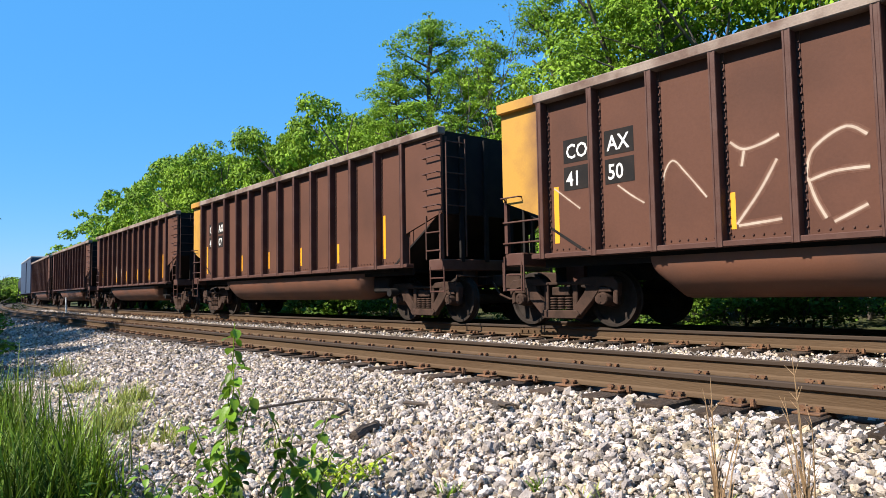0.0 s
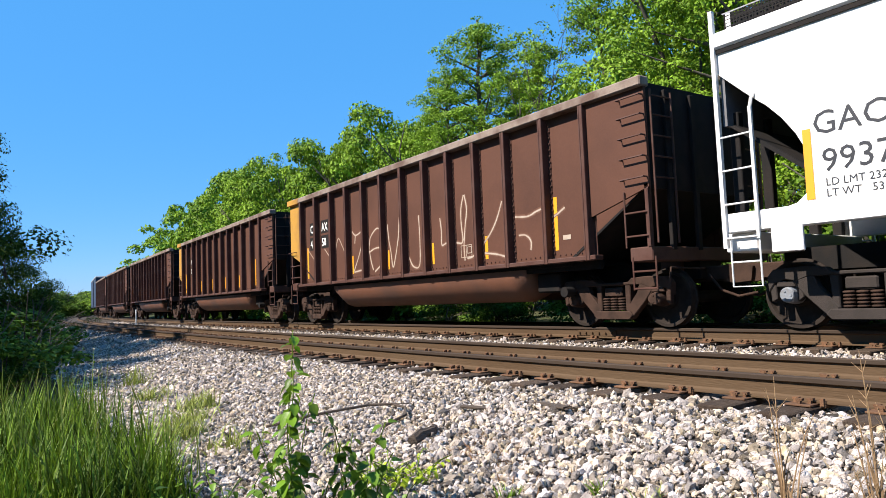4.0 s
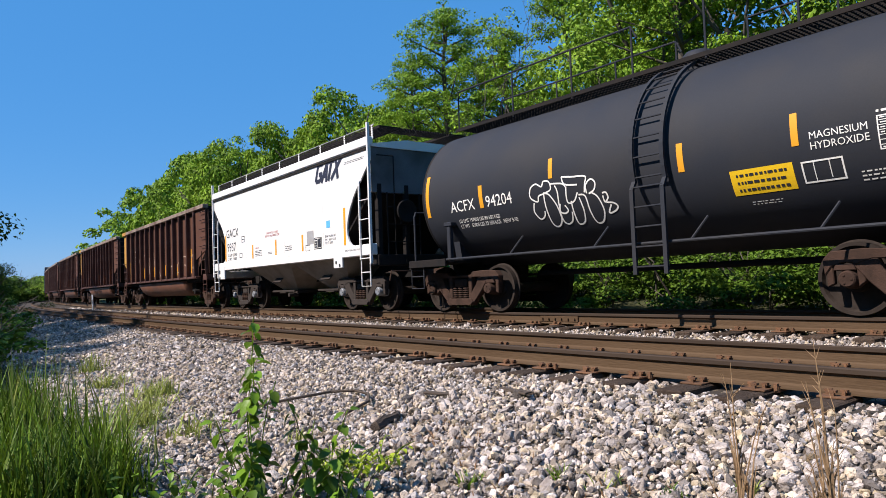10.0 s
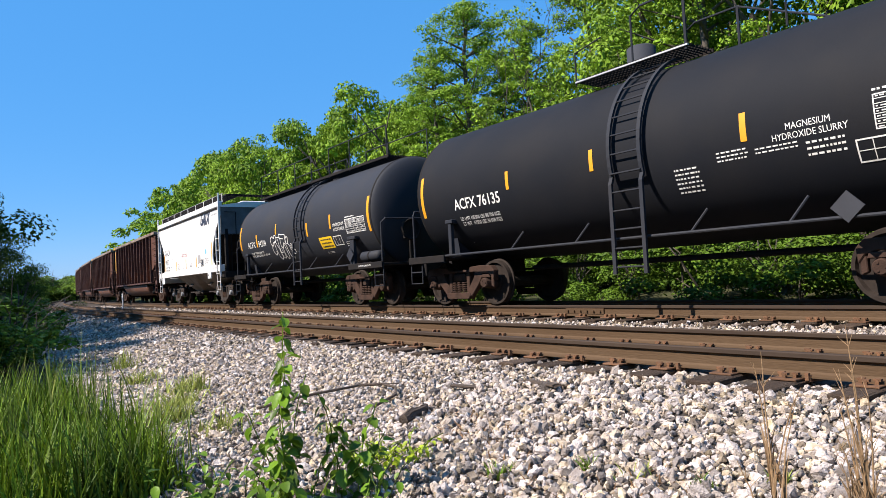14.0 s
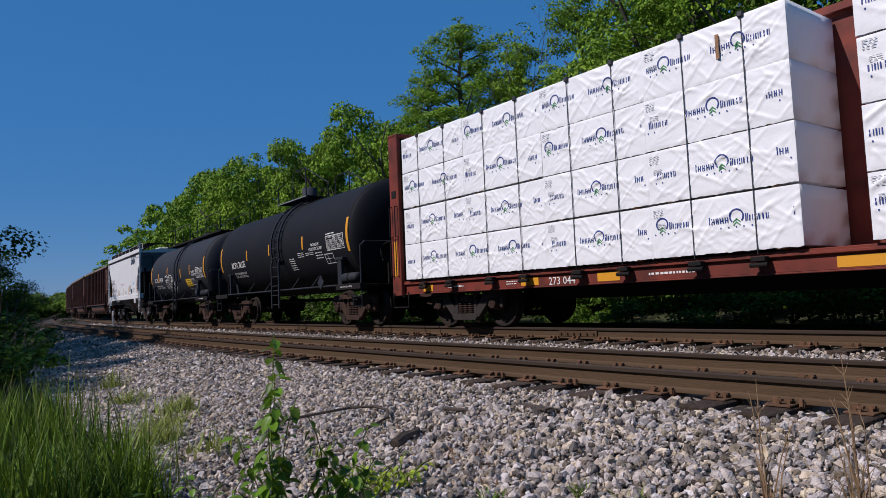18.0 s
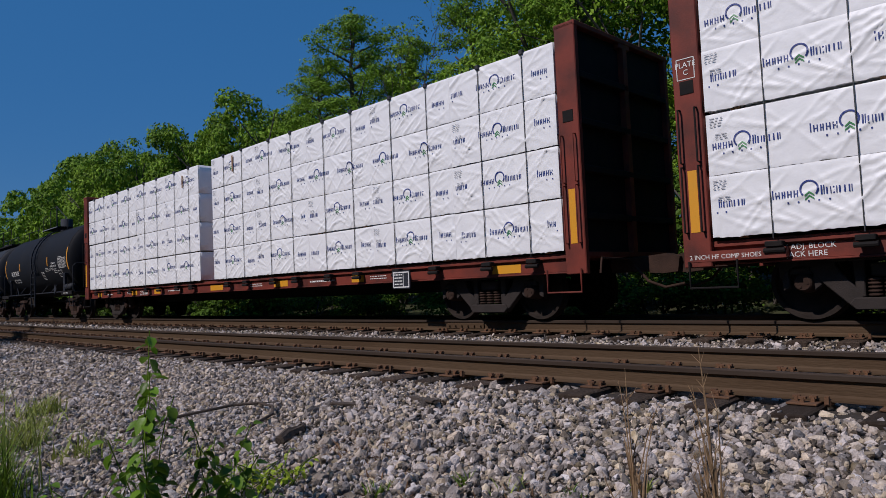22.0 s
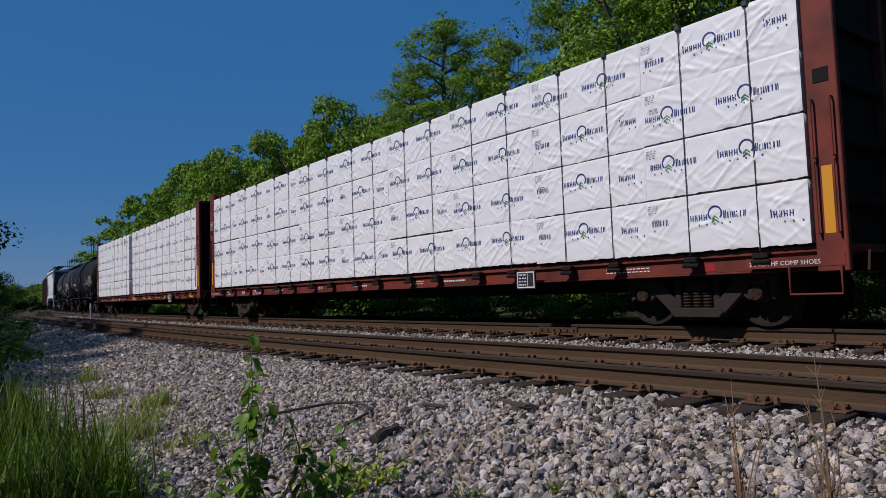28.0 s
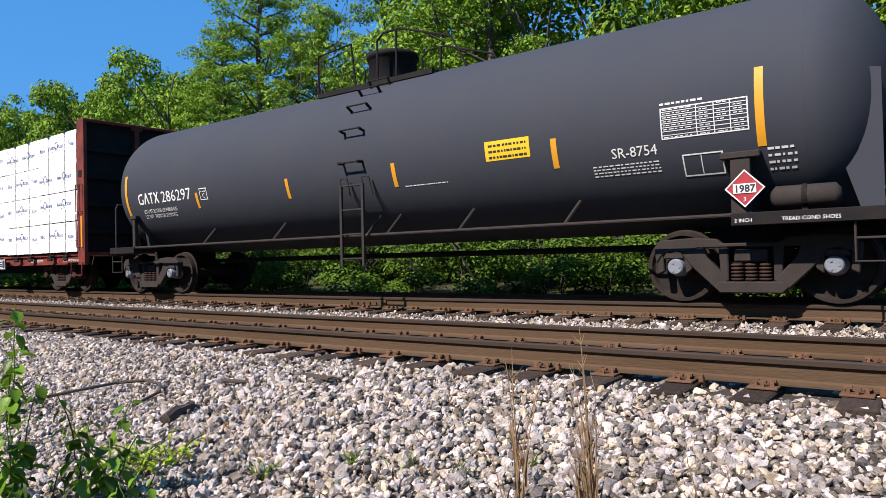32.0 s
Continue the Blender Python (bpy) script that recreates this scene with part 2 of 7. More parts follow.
M_DEADWEED = material("dead brown weed", (0.19, 0.105, 0.055), 0.9, vary=0.3, scale=6, fine=40, bump=0, second=(0.10, 0.06, 0.035), amount=0.6, random_vary=0.4, spec=0.1)
M_BARK = material("grey bark", (0.09, 0.075, 0.06), 0.9, vary=0.35, scale=6, fine=30, bump=0.8, second=(0.05, 0.04, 0.032), amount=0.7, stretch=(3, 3, 0.6))
M_DRY = material("dry straw stalk", (0.25, 0.155, 0.08), 0.85, vary=0.25, scale=10, fine=60, bump=0.2, second=(0.25, 0.16, 0.08), amount=0.5)
M_WOOD = material("old rotten wood", (0.075, 0.052, 0.037), 0.9, vary=0.4, scale=10, fine=50, bump=0.8, second=(0.05, 0.038, 0.03), amount=0.7, stretch=(0.3, 2, 2))

# ---- mesh helpers ----


def mesh_of(name, bm, mat, smooth=False):
    me = bpy.data.meshes.new(name)
    bm.to_mesh(me)
    bm.free()
    for m in (mat if isinstance(mat, (list, tuple)) else (mat,)):
        me.materials.append(m)
    if smooth:
        for p in me.polygons:
            p.use_smooth = True
    return me


def part(name, bm, mat, parent=None, label="", smooth=False, at=None):
    """One mesh object from a bmesh (or a mesh), under its thing."""
    me = bm if isinstance(bm, bpy.types.Mesh) else mesh_of(name, bm, mat, smooth)
    ob = new(name, me)
    if parent is not None:
        ob.parent = parent
    if at is not None:
        ob.matrix_basis = at
    if label:
        ob["label"] = label
    return ob


def box(bm, x0, x1, y0, y1, z0, z1, bevel=0.0, m=None):
    r = bmesh.ops.create_cube(bm, size=1.0)
    vs = r["verts"]
    mat = Matrix.Translation(((x0 + x1) / 2, (y0 + y1) / 2, (z0 + z1) / 2)) @ Matrix.Diagonal((x1 - x0, y1 - y0, z1 - z0, 1))
    bmesh.ops.transform(bm, matrix=(m @ mat if m else mat), verts=vs)
    if bevel:
        es = list({e for v in vs for e in v.link_edges})
        bmesh.ops.bevel(bm, geom=es, offset=bevel, segments=1, affect="EDGES")
    return bm


def rod(bm, a, b, r, n=8, r2=None, caps=True):
    """A round bar from a to b."""
    a, b = Vector(a), Vector(b)
    d = b - a
    turn = d.to_track_quat("Z", "Y").to_matrix().to_4x4()
    bmesh.ops.create_cone(bm, cap_ends=caps, segments=n, radius1=r, radius2=r if r2 is None else r2, depth=d.length, matrix=Matrix.Translation((a + b) / 2) @ turn)
    return bm


def bent(bm, pts, r, n=6):
    """One round bar bent through points, with closed ends."""
    pts = [Vector(p) for p in pts]
    rings = []
    side = None
    for i, p in enumerate(pts):
        d = (pts[min(i + 1, len(pts) - 1)] - pts[max(i - 1, 0)]).normalized()
        if side is None:
            side = d.orthogonal().normalized()
        side = (side - d * side.dot(d)).normalized()
        up = d.cross(side)
        rings.append([bm.verts.new(p + (side * math.cos(2 * math.pi * q / n) + up * math.sin(2 * math.pi * q / n)) * r) for q in range(n)])
    for a, b in zip(rings, rings[1:]):
        for i in range(n):
            bm.faces.new((a[i], a[(i + 1) % n], b[(i + 1) % n], b[i]))
    bm.faces.new(rings[0][::-1]), bm.faces.new(rings[-1])
    return bm


def prism(bm, outline, y0, y1, m=None):
    """An outline in x, z pushed from y0 to y1."""
    a = [bm.verts.new((x, y0, z)) for x, z in outline]
    b = [bm.verts.new((x, y1, z)) for x, z in outline]
    fs = [bm.faces.new(a), bm.faces.new(b[::-1])]
    for i in range(len(a)):
        j = (i + 1) % len(a)
        fs.append(bm.faces.new((a[j], a[i], b[i], b[j])))
    bmesh.ops.recalc_face_normals(bm, faces=fs)
    if m:
        bmesh.ops.transform(bm, matrix=m, verts=a + b)
    return bm


def lathe(bm, profile, n=32, m=None):
    """A profile of (along x, radius) turned round the x axis."""
    rings = []
    for x, r in profile:
        if r < 1e-4:
            rings.append([bm.verts.new((x, 0, 0))])
        else:
            rings.append([bm.verts.new((x, r * math.cos(2 * math.pi * i / n), r * math.sin(2 * math.pi * i / n))) for i in range(n)])
    fs = []
    for a, b in zip(rings, rings[1:]):
        for i in range(n):
            j = (i + 1) % n
            q = [a[0] if len(a) == 1 else a[i], b[0] if len(b) == 1 else b[i]]
            if len(b) > 1:
                q.append(b[j])
            if len(a) > 1:
                q.append(a[j])
            fs.append(bm.faces.new(q))
    bmesh.ops.recalc_face_normals(bm, faces=fs)
    if m:
        bmesh.ops.transform(bm, matrix=m, verts=[v for r in rings for v in r])
    return bm


def root(name, label, category, group="", kind=""):
    return tagged(new(name), label, category, group, kind)

# ---- the line of the tracks ----
NEAR_Y, SPACING, CANT = 6.133, 3.873, radians(1.708)
GRID = np.arange(-260.0, 60.01, 0.25)
BEND = np.interp(GRID, [-260, -100, -75, -50, -30, -18, 42.4, 60], [0.0014, 0.0014, 0.00125, 0.00165, 0.0001, 0.00233, -0.00179, -0.00179])
TURN = np.concatenate([[0], np.cumsum((BEND[1:] + BEND[:-1]) / 2 * 0.25)])
TURN -= np.interp(0, GRID, TURN)
LINE_X = np.concatenate([[0], np.cumsum(np.cos((TURN[1:] + TURN[:-1]) / 2) * 0.25)])
LINE_Y = np.concatenate([[0], np.cumsum(np.sin((TURN[1:] + TURN[:-1]) / 2) * 0.25)])
LINE_X -= np.interp(0, GRID, LINE_X)
LINE_Y += NEAR_Y - np.interp(0, GRID, LINE_Y)


def on_line(s, off=0.0, z=0.0, cant=True):
    """A place at s along the near track's line, off metres beyond it (away from the camera), z above its rail tops."""
    a, x, y = np.interp(s, GRID, TURN), np.interp(s, GRID, LINE_X), np.interp(s, GRID, LINE_Y)
    return Vector((x - math.sin(a) * off, y + math.cos(a) * off, z))


def heading(s):
    return float(np.interp(s, GRID, TURN))


def track_frame(s, track):
    """The pose on a track: x along it, y away from the camera, z up, canted. track: 0 near, 1 far."""
    p = on_line(s, SPACING * track)
    return Matrix.Translation(p) @ Matrix.Rotation(heading(s), 4, "Z") @ Matrix.Rotation(-CANT, 4, "X")


# height of the ground by the distance beyond the near track's middle
GROUND = [(-60, -2.0), (-14, -1.1), (-7, -0.62), (-4.5, -0.50), (-2.6, -0.40), (-1.75, -0.29), (-1.35, -0.235), (-1.2, -0.22), (1.25, -0.25), (1.5, -0.26), (2.40, -0.265), (2.54, -0.265), (2.64, -0.24), (3.1, -0.225), (5.1, -0.30), (5.8, -0.5), (7.2, -0.9), (9.5, -0.7), (14, -0.2), (40, 2.0), (90, 4.0)]
GO, GZ = zip(*GROUND)


def ground_z(off):
    return float(np.interp(off, GO, GZ))


def sheet(bm, s_list, off_list, rough=0.0):
    rows = [[bm.verts.new(on_line(s, o, ground_z(o) + random.uniform(-rough, rough))) for o in off_list] for s in s_list]
    for a, b in zip(rows, rows[1:]):
        for i in range(len(off_list) - 1):
            bm.faces.new((a[i], b[i], b[i + 1], a[i + 1]))
    return bm


S_ALL = list(np.arange(-160, 46, 2.0))
bm = sheet(bmesh.new(), S_ALL, [-5.2, -4.5, -3.6, -2.6, -1.75, -1.35, -1.2, 0, 1.25, 1.5, 2.0, 2.40, 2.54, 2.64, 3.1, 3.9, 5.1, 5.8, 6.6])
bmesh.ops.recalc_face_normals(bm, faces=bm.faces)
ground_bed = tagged(part("ballast_bed", bm, M_BEDSHADE), "near-black gravel base under the tracks, gap shade in its colour", "gravel", kind="structure")
bm = bmesh.new()
far = 900.0
for a, b in ((-5.2, -60), (6.6, 90)):
    sgn = list(np.linspace(a, b, 9))
    sheet(bm, S_ALL[::4] + [46], sgn)
bmesh.ops.recalc_face_normals(bm, faces=bm.faces)
tagged(part("verge_ground", bm, M_EARTH), "dark weedy earth beside the railway", "ground", kind="structure")
bm = bmesh.new()
vs = [bm.verts.new((x, y, -2.2)) for x, y in ((-2500, -2500), (2500, -2500), (2500, 2500), (-2500, 2500))]
bm.faces.new(vs)
tagged(part("ground", bm, M_EARTH), "dark green earth reaching to the horizon", "ground", kind="structure")

RAIL_OUT = [(-0.070, -0.186), (0.070, -0.186), (0.070, -0.174), (0.022, -0.160), (0.009, -0.145), (0.009, -0.052), (0.036, -0.040), (0.037, -0.008), (0.028, 0.0), (-0.028, 0.0), (-0.037, -0.008), (-0.036, -0.040), (-0.009, -0.052), (-0.009, -0.145), (-0.022, -0.160), (-0.070, -0.174)]


def rail(track, side):
    bm = bmesh.new()
    rows = []
    for s in np.concatenate([np.arange(-160, -30, 2.0), np.arange(-30, 46, 1.0)]):
        f = track_frame(s, track)
        rows.append([bm.verts.new(f @ Vector((0, side * 0.755 + y, z))) for y, z in RAIL_OUT])
    n = len(RAIL_OUT)
    for a, b in zip(rows, rows[1:]):
        for i in range(n):
            j = (i + 1) % n
            f = bm.faces.new((a[i], b[i], b[j], a[j]))
            if 6 <= i <= 10:
                f.material_index = 1
    bmesh.ops.recalc_face_normals(bm, faces=bm.faces)
    return bm


for k, name in ((0, "near_track"), (1, "far_track")):
    t_root = root(name, "rusty steel railway track on worn timber ties", "railway track", kind="structure")
    for side in (-1, 1):
        part("rail", rail(k, side), [M_RAIL, M_RAILTOP], t_root)
    if k == 0:
        near_track = t_root
    else:
        far_track = t_root

# ---- the train ----
KNOTS = [0.0, 5.988, 12.065, 18.198, 24.499, 30.868, 37.406, 44.09, 50.9, 57.638, 64.353, 71.189, 78.11, 85.016, 92.091, 99.209, 106.431]


def gone(t):
    """Metres that the train has gone at t seconds: a natural cubic through the knots, two seconds apart."""
    return float(np.interp(t, np.arange(0, 321) / 10, GONE))


kn, hh = len(KNOTS), 2.0
A_, R_ = np.zeros((kn, kn)), np.zeros((kn, kn))
for i in range(kn):
    if i in (0, kn - 1):
        A_[i, i] = 1
    else:
        A_[i, i - 1:i + 2], R_[i, i - 1:i + 2] = (hh / 6, 2 * hh / 3, hh / 6), (1 / hh, -2 / hh, 1 / hh)
second_ = np.linalg.solve(A_, R_ @ np.array(KNOTS))
GONE = []
for q in range(321):
    t = q / 10
    i = min(int(t / hh), kn - 2)
    a = (hh * (i + 1) - t) / hh
    b = 1 - a
    GONE.append(a * KNOTS[i] + b * KNOTS[i + 1] + ((a ** 3 - a) * second_[i] + (b ** 3 - b) * second_[i + 1]) * hh * hh / 6)

CARS = []


def car_root(name, label, category, u0, u1, trucks):
    """A car whose body reaches from u0 to u1 along the train; its own x runs from its middle."""
    c = root(name, label, category, "cars of the freight train")
    CARS.append((c, (u0 + u1) / 2, trucks))
    return c


def car_pose(mid, reach, t):
    s = mid - gone(t)
    a, b = on_line(s - reach, SPACING), on_line(s + reach, SPACING)
    m = (a + b) / 2
    return Matrix.Translation((m.x, m.y, 0.017)) @ Matrix.Rotation(math.atan2(b.y - a.y, b.x - a.x), 4, "Z") @ Matrix.Rotation(-CANT, 4, "X")



WHEELS = []
WHEEL_R = 0.457
SPIN = Matrix.Rotation(math.pi / 2, 4, "Z")


def text_mesh(words, size, mat, at, y, wrap=None, stretch=1.0, bold=0.0, center=False):
    """Lettering on a side that faces the camera: (x, z) of its start, at depth y, or wrapped round a tank (height, radius)."""
    cu = bpy.data.curves.new("lettering", "FONT")
    cu.body, cu.size, cu.offset = words, size, bold
    cu.align_x = "CENTER" if center else "LEFT"
    cu.resolution_u = 2
    ob = bpy.data.objects.new("lettering", cu)
    me = bpy.data.meshes.new_from_object(ob)
    bpy.data.objects.remove(ob)
    for v in me.vertices:
        x, h = v.co.x * stretch, v.co.y
        z = at[1] + h
        v.co = (at[0] + x, y if not wrap else -math.sqrt(max(0.01, wrap[1] ** 2 - (z - wrap[0]) ** 2)) - 0.007, z)
    me.materials.clear()
    me.materials.append(mat)
    return me


def patch(bm, x0, x1, z0, z1, y, wrap=None, slant=0.0, n=6):
    """A painted rectangle on the camera's side."""
    rows = []
    for i in range(n + 1 if wrap else 2):
        f = i / (n if wrap else 1)
        z = z0 + (z1 - z0) * f
        yy = y if not wrap else -math.sqrt(max(0.01, wrap[1] ** 2 - (z - wrap[0]) ** 2)) - 0.005
        rows.append((bm.verts.new((x0 + slant * f, yy, z)), bm.verts.new((x1 + slant * f, yy, z))))
    for a, b in zip(rows, rows[1:]):
        bm.faces.new((a[0], a[1], b[1], b[0]))
    return bm


def frame_patch(bm, x0, x1, z0, z1, y, w, wrap=None):
    for a in ((x0, x1, z0, z0 + w), (x0, x1, z1 - w, z1), (x0, x0 + w, z0 + w, z1 - w), (x1 - w, x1, z0 + w, z1 - w)):
        patch(bm, *a, y, wrap)
    return bm


def small_print(bm, x0, x1, z0, z1, y, lines, wrap=None, seed=0):
    """Writing too small to read: rows of short bars."""
    rnd = random.Random(seed)
    step = (z1 - z0) / lines
    for i in range(lines):
        z = z1 - (i + 0.75) * step
        x = x0
        while x < x1 - 0.02:
            w = min(rnd.uniform(0.02, 0.07), x1 - x)
            patch(bm, x, x + w, z, z + step * 0.36, y, wrap, n=1)
            x += w + rnd.uniform(0.012, 0.028)
    return bm


def stroke(bm, pts, w, y, wrap=None):
    """A sprayed line through points (x, z)."""
    fine = []
    n = len(pts)
    for i in range(n - 1):
        p0, p1, p2, p3 = (Vector(pts[max(0, min(n - 1, i + k))]) for k in (-1, 0, 1, 2))
        for q in range(5):
            t = q / 5
            fine.append(0.5 * ((2 * p1) + (p2 - p0) * t + (2 * p0 - 5 * p1 + 4 * p2 - p3) * t * t + (3 * p1 - p0 - 3 * p2 + p3) * t ** 3))
    fine.append(Vector(pts[-1]))
    rows = []
    for i, p in enumerate(fine):
        d = (fine[min(i + 1, len(fine) - 1)] - fine[max(i - 1, 0)])
        d = d.normalized() if d.length > 1e-6 else Vector((1, 0))
        nrm = Vector((-d.y, d.x)) * w / 2
        pair = []
        for q in (p + nrm, p - nrm):
            yy = y if not wrap else -math.sqrt(max(0.01, wrap[1] ** 2 - (q.y - wrap[0]) ** 2)) - 0.006
            pair.append(bm.verts.new((q.x, yy, q.y)))
        rows.append(pair)
    for a, b in zip(rows, rows[1:]):
        bm.faces.new((a[0], a[1], b[1], b[0]))
    return bm


# trucks: built once, their meshes shared by all the cars
def side_frame_mesh(mat):
    bm = bmesh.new()
    y0, y1 = -1.085, -0.945
    prism(bm, [(-1.15, 0.50), (-1.17, 0.70), (-1.08, 0.80), (-0.70, 0.82), (-0.40, 0.80), (-0.33, 0.74), (0.33, 0.74), (0.40, 0.80), (0.70, 0.82), (1.08, 0.80), (1.17, 0.70), (1.15, 0.50), (1.07, 0.61), (0.92, 0.66), (0.78, 0.63), (0.62, 0.69), (-0.62, 0.69), (-0.78, 0.63), (-0.92, 0.66), (-1.07, 0.61)], y0, y1)
    for k in (-1, 1):
        prism(bm, [(k * 0.84, 0.64), (k * 0.56, 0.71), (k * 0.50, 0.56), (k * 0.26, 0.29), (k * 0.37, 0.14), (k * 0.66, 0.42)], y0 + 0.006, y1 - 0.012)
        prism(bm, [(k * 0.255, 0.27), (k * 0.345, 0.27), (k * 0.37, 0.72), (k * 0.255, 0.72)], y0 + 0.015, y1 - 0.02)
        prism(bm, [(k * 0.70, 0.42), (k * 0.78, 0.36), (k * 0.80, 0.65), (k * 0.70, 0.66)], y0 + 0.02, y1 - 0.025)
        prism(bm, [(k * 1.05, 0.40), (k * 1.13, 0.36), (k * 1.15, 0.66), (k * 1.06, 0.66)], y0 + 0.02, y1 - 0.025)
        prism(bm, [(k * 0.79, 0.56), (k * 1.05, 0.56), (k * 1.02, 0.64), (k * 0.82, 0.64)], y0 - 0.01, y1 - 0.025)
    prism(bm, [(-0.42, 0.20), (-0.35, 0.13), (0.35, 0.13), (0.42, 0.20), (0.36, 0.27), (-0.36, 0.27)], y0 - 0.03, y1 + 0.012)
    bmesh.ops.bevel(bm, geom=bm.edges[:], offset=0.012, segments=1, affect="EDGES")
    return mesh_of("side_frame", bm, mat)


def spring_mesh():
    bm = bmesh.new()
    prof = []
    for i in range(5):
        z = 0.28 + i * 0.044
        prof += [(z, 0.046), (z + 0.008, 0.074), (z + 0.026, 0.074), (z + 0.034, 0.046)]
    lathe(bm, prof, 10, Matrix.Translation((0, -1.03, 0)) @ Matrix.Rotation(-math.pi / 2, 4, "Y"))
    return mesh_of("coil_spring", bm, M_TRUCK, True)


def wheelset_mesh():
    bm = bmesh.new()
    for k in (-1, 1):
        prof = [(k * 0.70, 0.10), (k * 0.70, 0.14), (k * 0.735, 0.16), (k * 0.74, 0.37), (k * 0.69, 0.41), (k * 0.69, 0.478), (k * 0.70, 0.484), (k * 0.722, 0.482), (k * 0.735, 0.458), (k * 0.83, 0.452), (k * 0.83, 0.405), (k * 0.775, 0.38), (k * 0.765, 0.17), (k * 0.80, 0.15), (k * 0.80, 0.10)]
        lathe(bm, prof, 40, SPIN)
    lathe(bm, [(-0.95, 0), (-0.95, 0.08), (-0.70, 0.10), (0.70, 0.10), (0.95, 0.08), (0.95, 0)], 12, SPIN)
    return mesh_of("wheelset", bm, M_WHEEL)


def bearing_mesh(mat):
    bm = bmesh.new()
    lathe(bm, [(-0.07, 0), (-0.07, 0.085), (-0.055, 0.10), (0.10, 0.125), (0.20, 0.125)], 20, SPIN)
    for i in range(3):
        a = i * 2 * math.pi / 3
        rod(bm, (math.cos(a) * 0.055, -0.10 + 0.02, math.sin(a) * 0.055), (math.cos(a) * 0.055, -0.05, math.sin(a) * 0.055), 0.016, 6)
    return mesh_of("bearing_cap", bm, mat)


def bolster_mesh(mat):
    bm = box(bmesh.new(), -0.19, 0.19, -1.07, 1.07, 0.505, 0.66, 0.02)
    rod(bm, (0, 0, 0.66), (0, 0, 0.78), 0.2, 16)
    return mesh_of("truck_bolster", bm, mat)


FRAMES = {m.name: side_frame_mesh(m) for m in (M_TRUCK, M_TRUCKGREY, M_DARK)}
BOLSTERS = {m.name: bolster_mesh(m) for m in (M_TRUCK, M_TRUCKGREY, M_DARK)}
M_CAPBLUE = material("pale bearing cap", (0.20, 0.22, 0.25), 0.6, 0.2, vary=0.15, scale=20, fine=80, bump=0.1, second=(0.16, 0.15, 0.15), amount=0.6)
CAPS = {False: bearing_mesh(M_TRUCK), True: bearing_mesh(M_CAPBLUE)}
SPRINGS, WHEELSET = spring_mesh(), wheelset_mesh()
bm = bmesh.new()
for k in (-1, 1):
    for y in (-0.755, 0.755):
        prism(bm, [(k * 0.36, 0.33), (k * 0.43, 0.33), (k * 0.45, 0.62), (k * 0.39, 0.62)], y - 0.05, y + 0.05)
    box(bm, *sorted((k * 0.28, k * 0.37)), -0.80, 0.80, 0.40, 0.50, 0.01)
BRAKES = mesh_of("brake_beam", bm, M_DARK)


def truck(car, x, mat=None, caps=False):
    mat = mat or M_TRUCK
    t = part("truck_bolster", BOLSTERS[mat.name], None, car, at=pose(x, 0, 0))
    for k in (0, 1):
        turn = pose(0, 0, 0, 0, 0, 180 * k)
        part("side_frame", FRAMES[mat.name], None, t, at=turn)
        for sx in (-0.16, 0.0, 0.16):
            part("coil_spring", SPRINGS, None, t, at=turn @ pose(sx, 0, 0))
    part("brake_beam", BRAKES, None, t)
    for dx in (-0.89, 0.89):
        w = part("wheelset", WHEELSET, None, t, at=pose(dx, 0, WHEEL_R))
        WHEELS.append((w, dx))
        for k in (0, 1):
            part("bearing_cap", CAPS[caps], None, t, at=pose(dx, 0, WHEEL_R) @ pose(0, 0, 0, 0, 0, 180 * k) @ pose(0, -1.06, 0))
    return t


def coupler_mesh():
    bm = box(bmesh.new(), -0.30, 0.45, -0.13, 0.13, 0.70, 0.94, 0.02)
    prism(bm, [(0.40, 0.68), (0.62, 0.66), (0.86, 0.68), (0.90, 0.90), (0.66, 0.96), (0.40, 0.94)], -0.17, 0.12)
    bent(bm, [(0.2, -0.25, 0.8), (0.45, -0.3, 0.55), (0.7, -0.25, 0.45), (0.95, -0.15, 0.5)], 0.022, 8)
    bent(bm, [(0.05, -0.12, 0.92), (0.25, -0.5, 0.9), (0.25, -1.25, 0.92), (0.25, -1.3, 0.7)], 0.016, 6)
    return mesh_of("coupler", bm, M_TRUCK)


COUPLER = coupler_mesh()


def couplers(car, half):
    part("coupler", COUPLER, None, car, at=pose(half - 0.1, 0, 0))
    part("coupler", COUPLER, None, car, at=pose(-half + 0.1, 0, 0, 0, 0, 180))


def ladder(x0, x1, z0, z1, y, step, r=0.018, rung=0.012, out=0.0):
    bm = bmesh.new()
    for x in (x0, x1):
        box(bm, x - r, x + r, y - 0.02, y + 0.02, z0, z1)
    z = z0 + 0.12
    while z < z1:
        rod(bm, (x0, y, z), (x1, y, z), rung, 6)
        z += step
    return bm


def grab(bm, x0, x1, z, y, out=0.09, r=0.014):
    s = -1 if y < 0 else 1
    return bent(bm, [(x0, y, z), (x0, y + s * out, z), (x1, y + s * out, z), (x1, y, z)], r, 6)


# ---- coal gondolas ----
G_HALF = 6.93
G_POSTS = [-6.06, -5.03, -3.99, -3.03, -2.07, -1.11, -0.12, 0.85, 1.79, 2.74, 3.70, 4.75, 5.74]


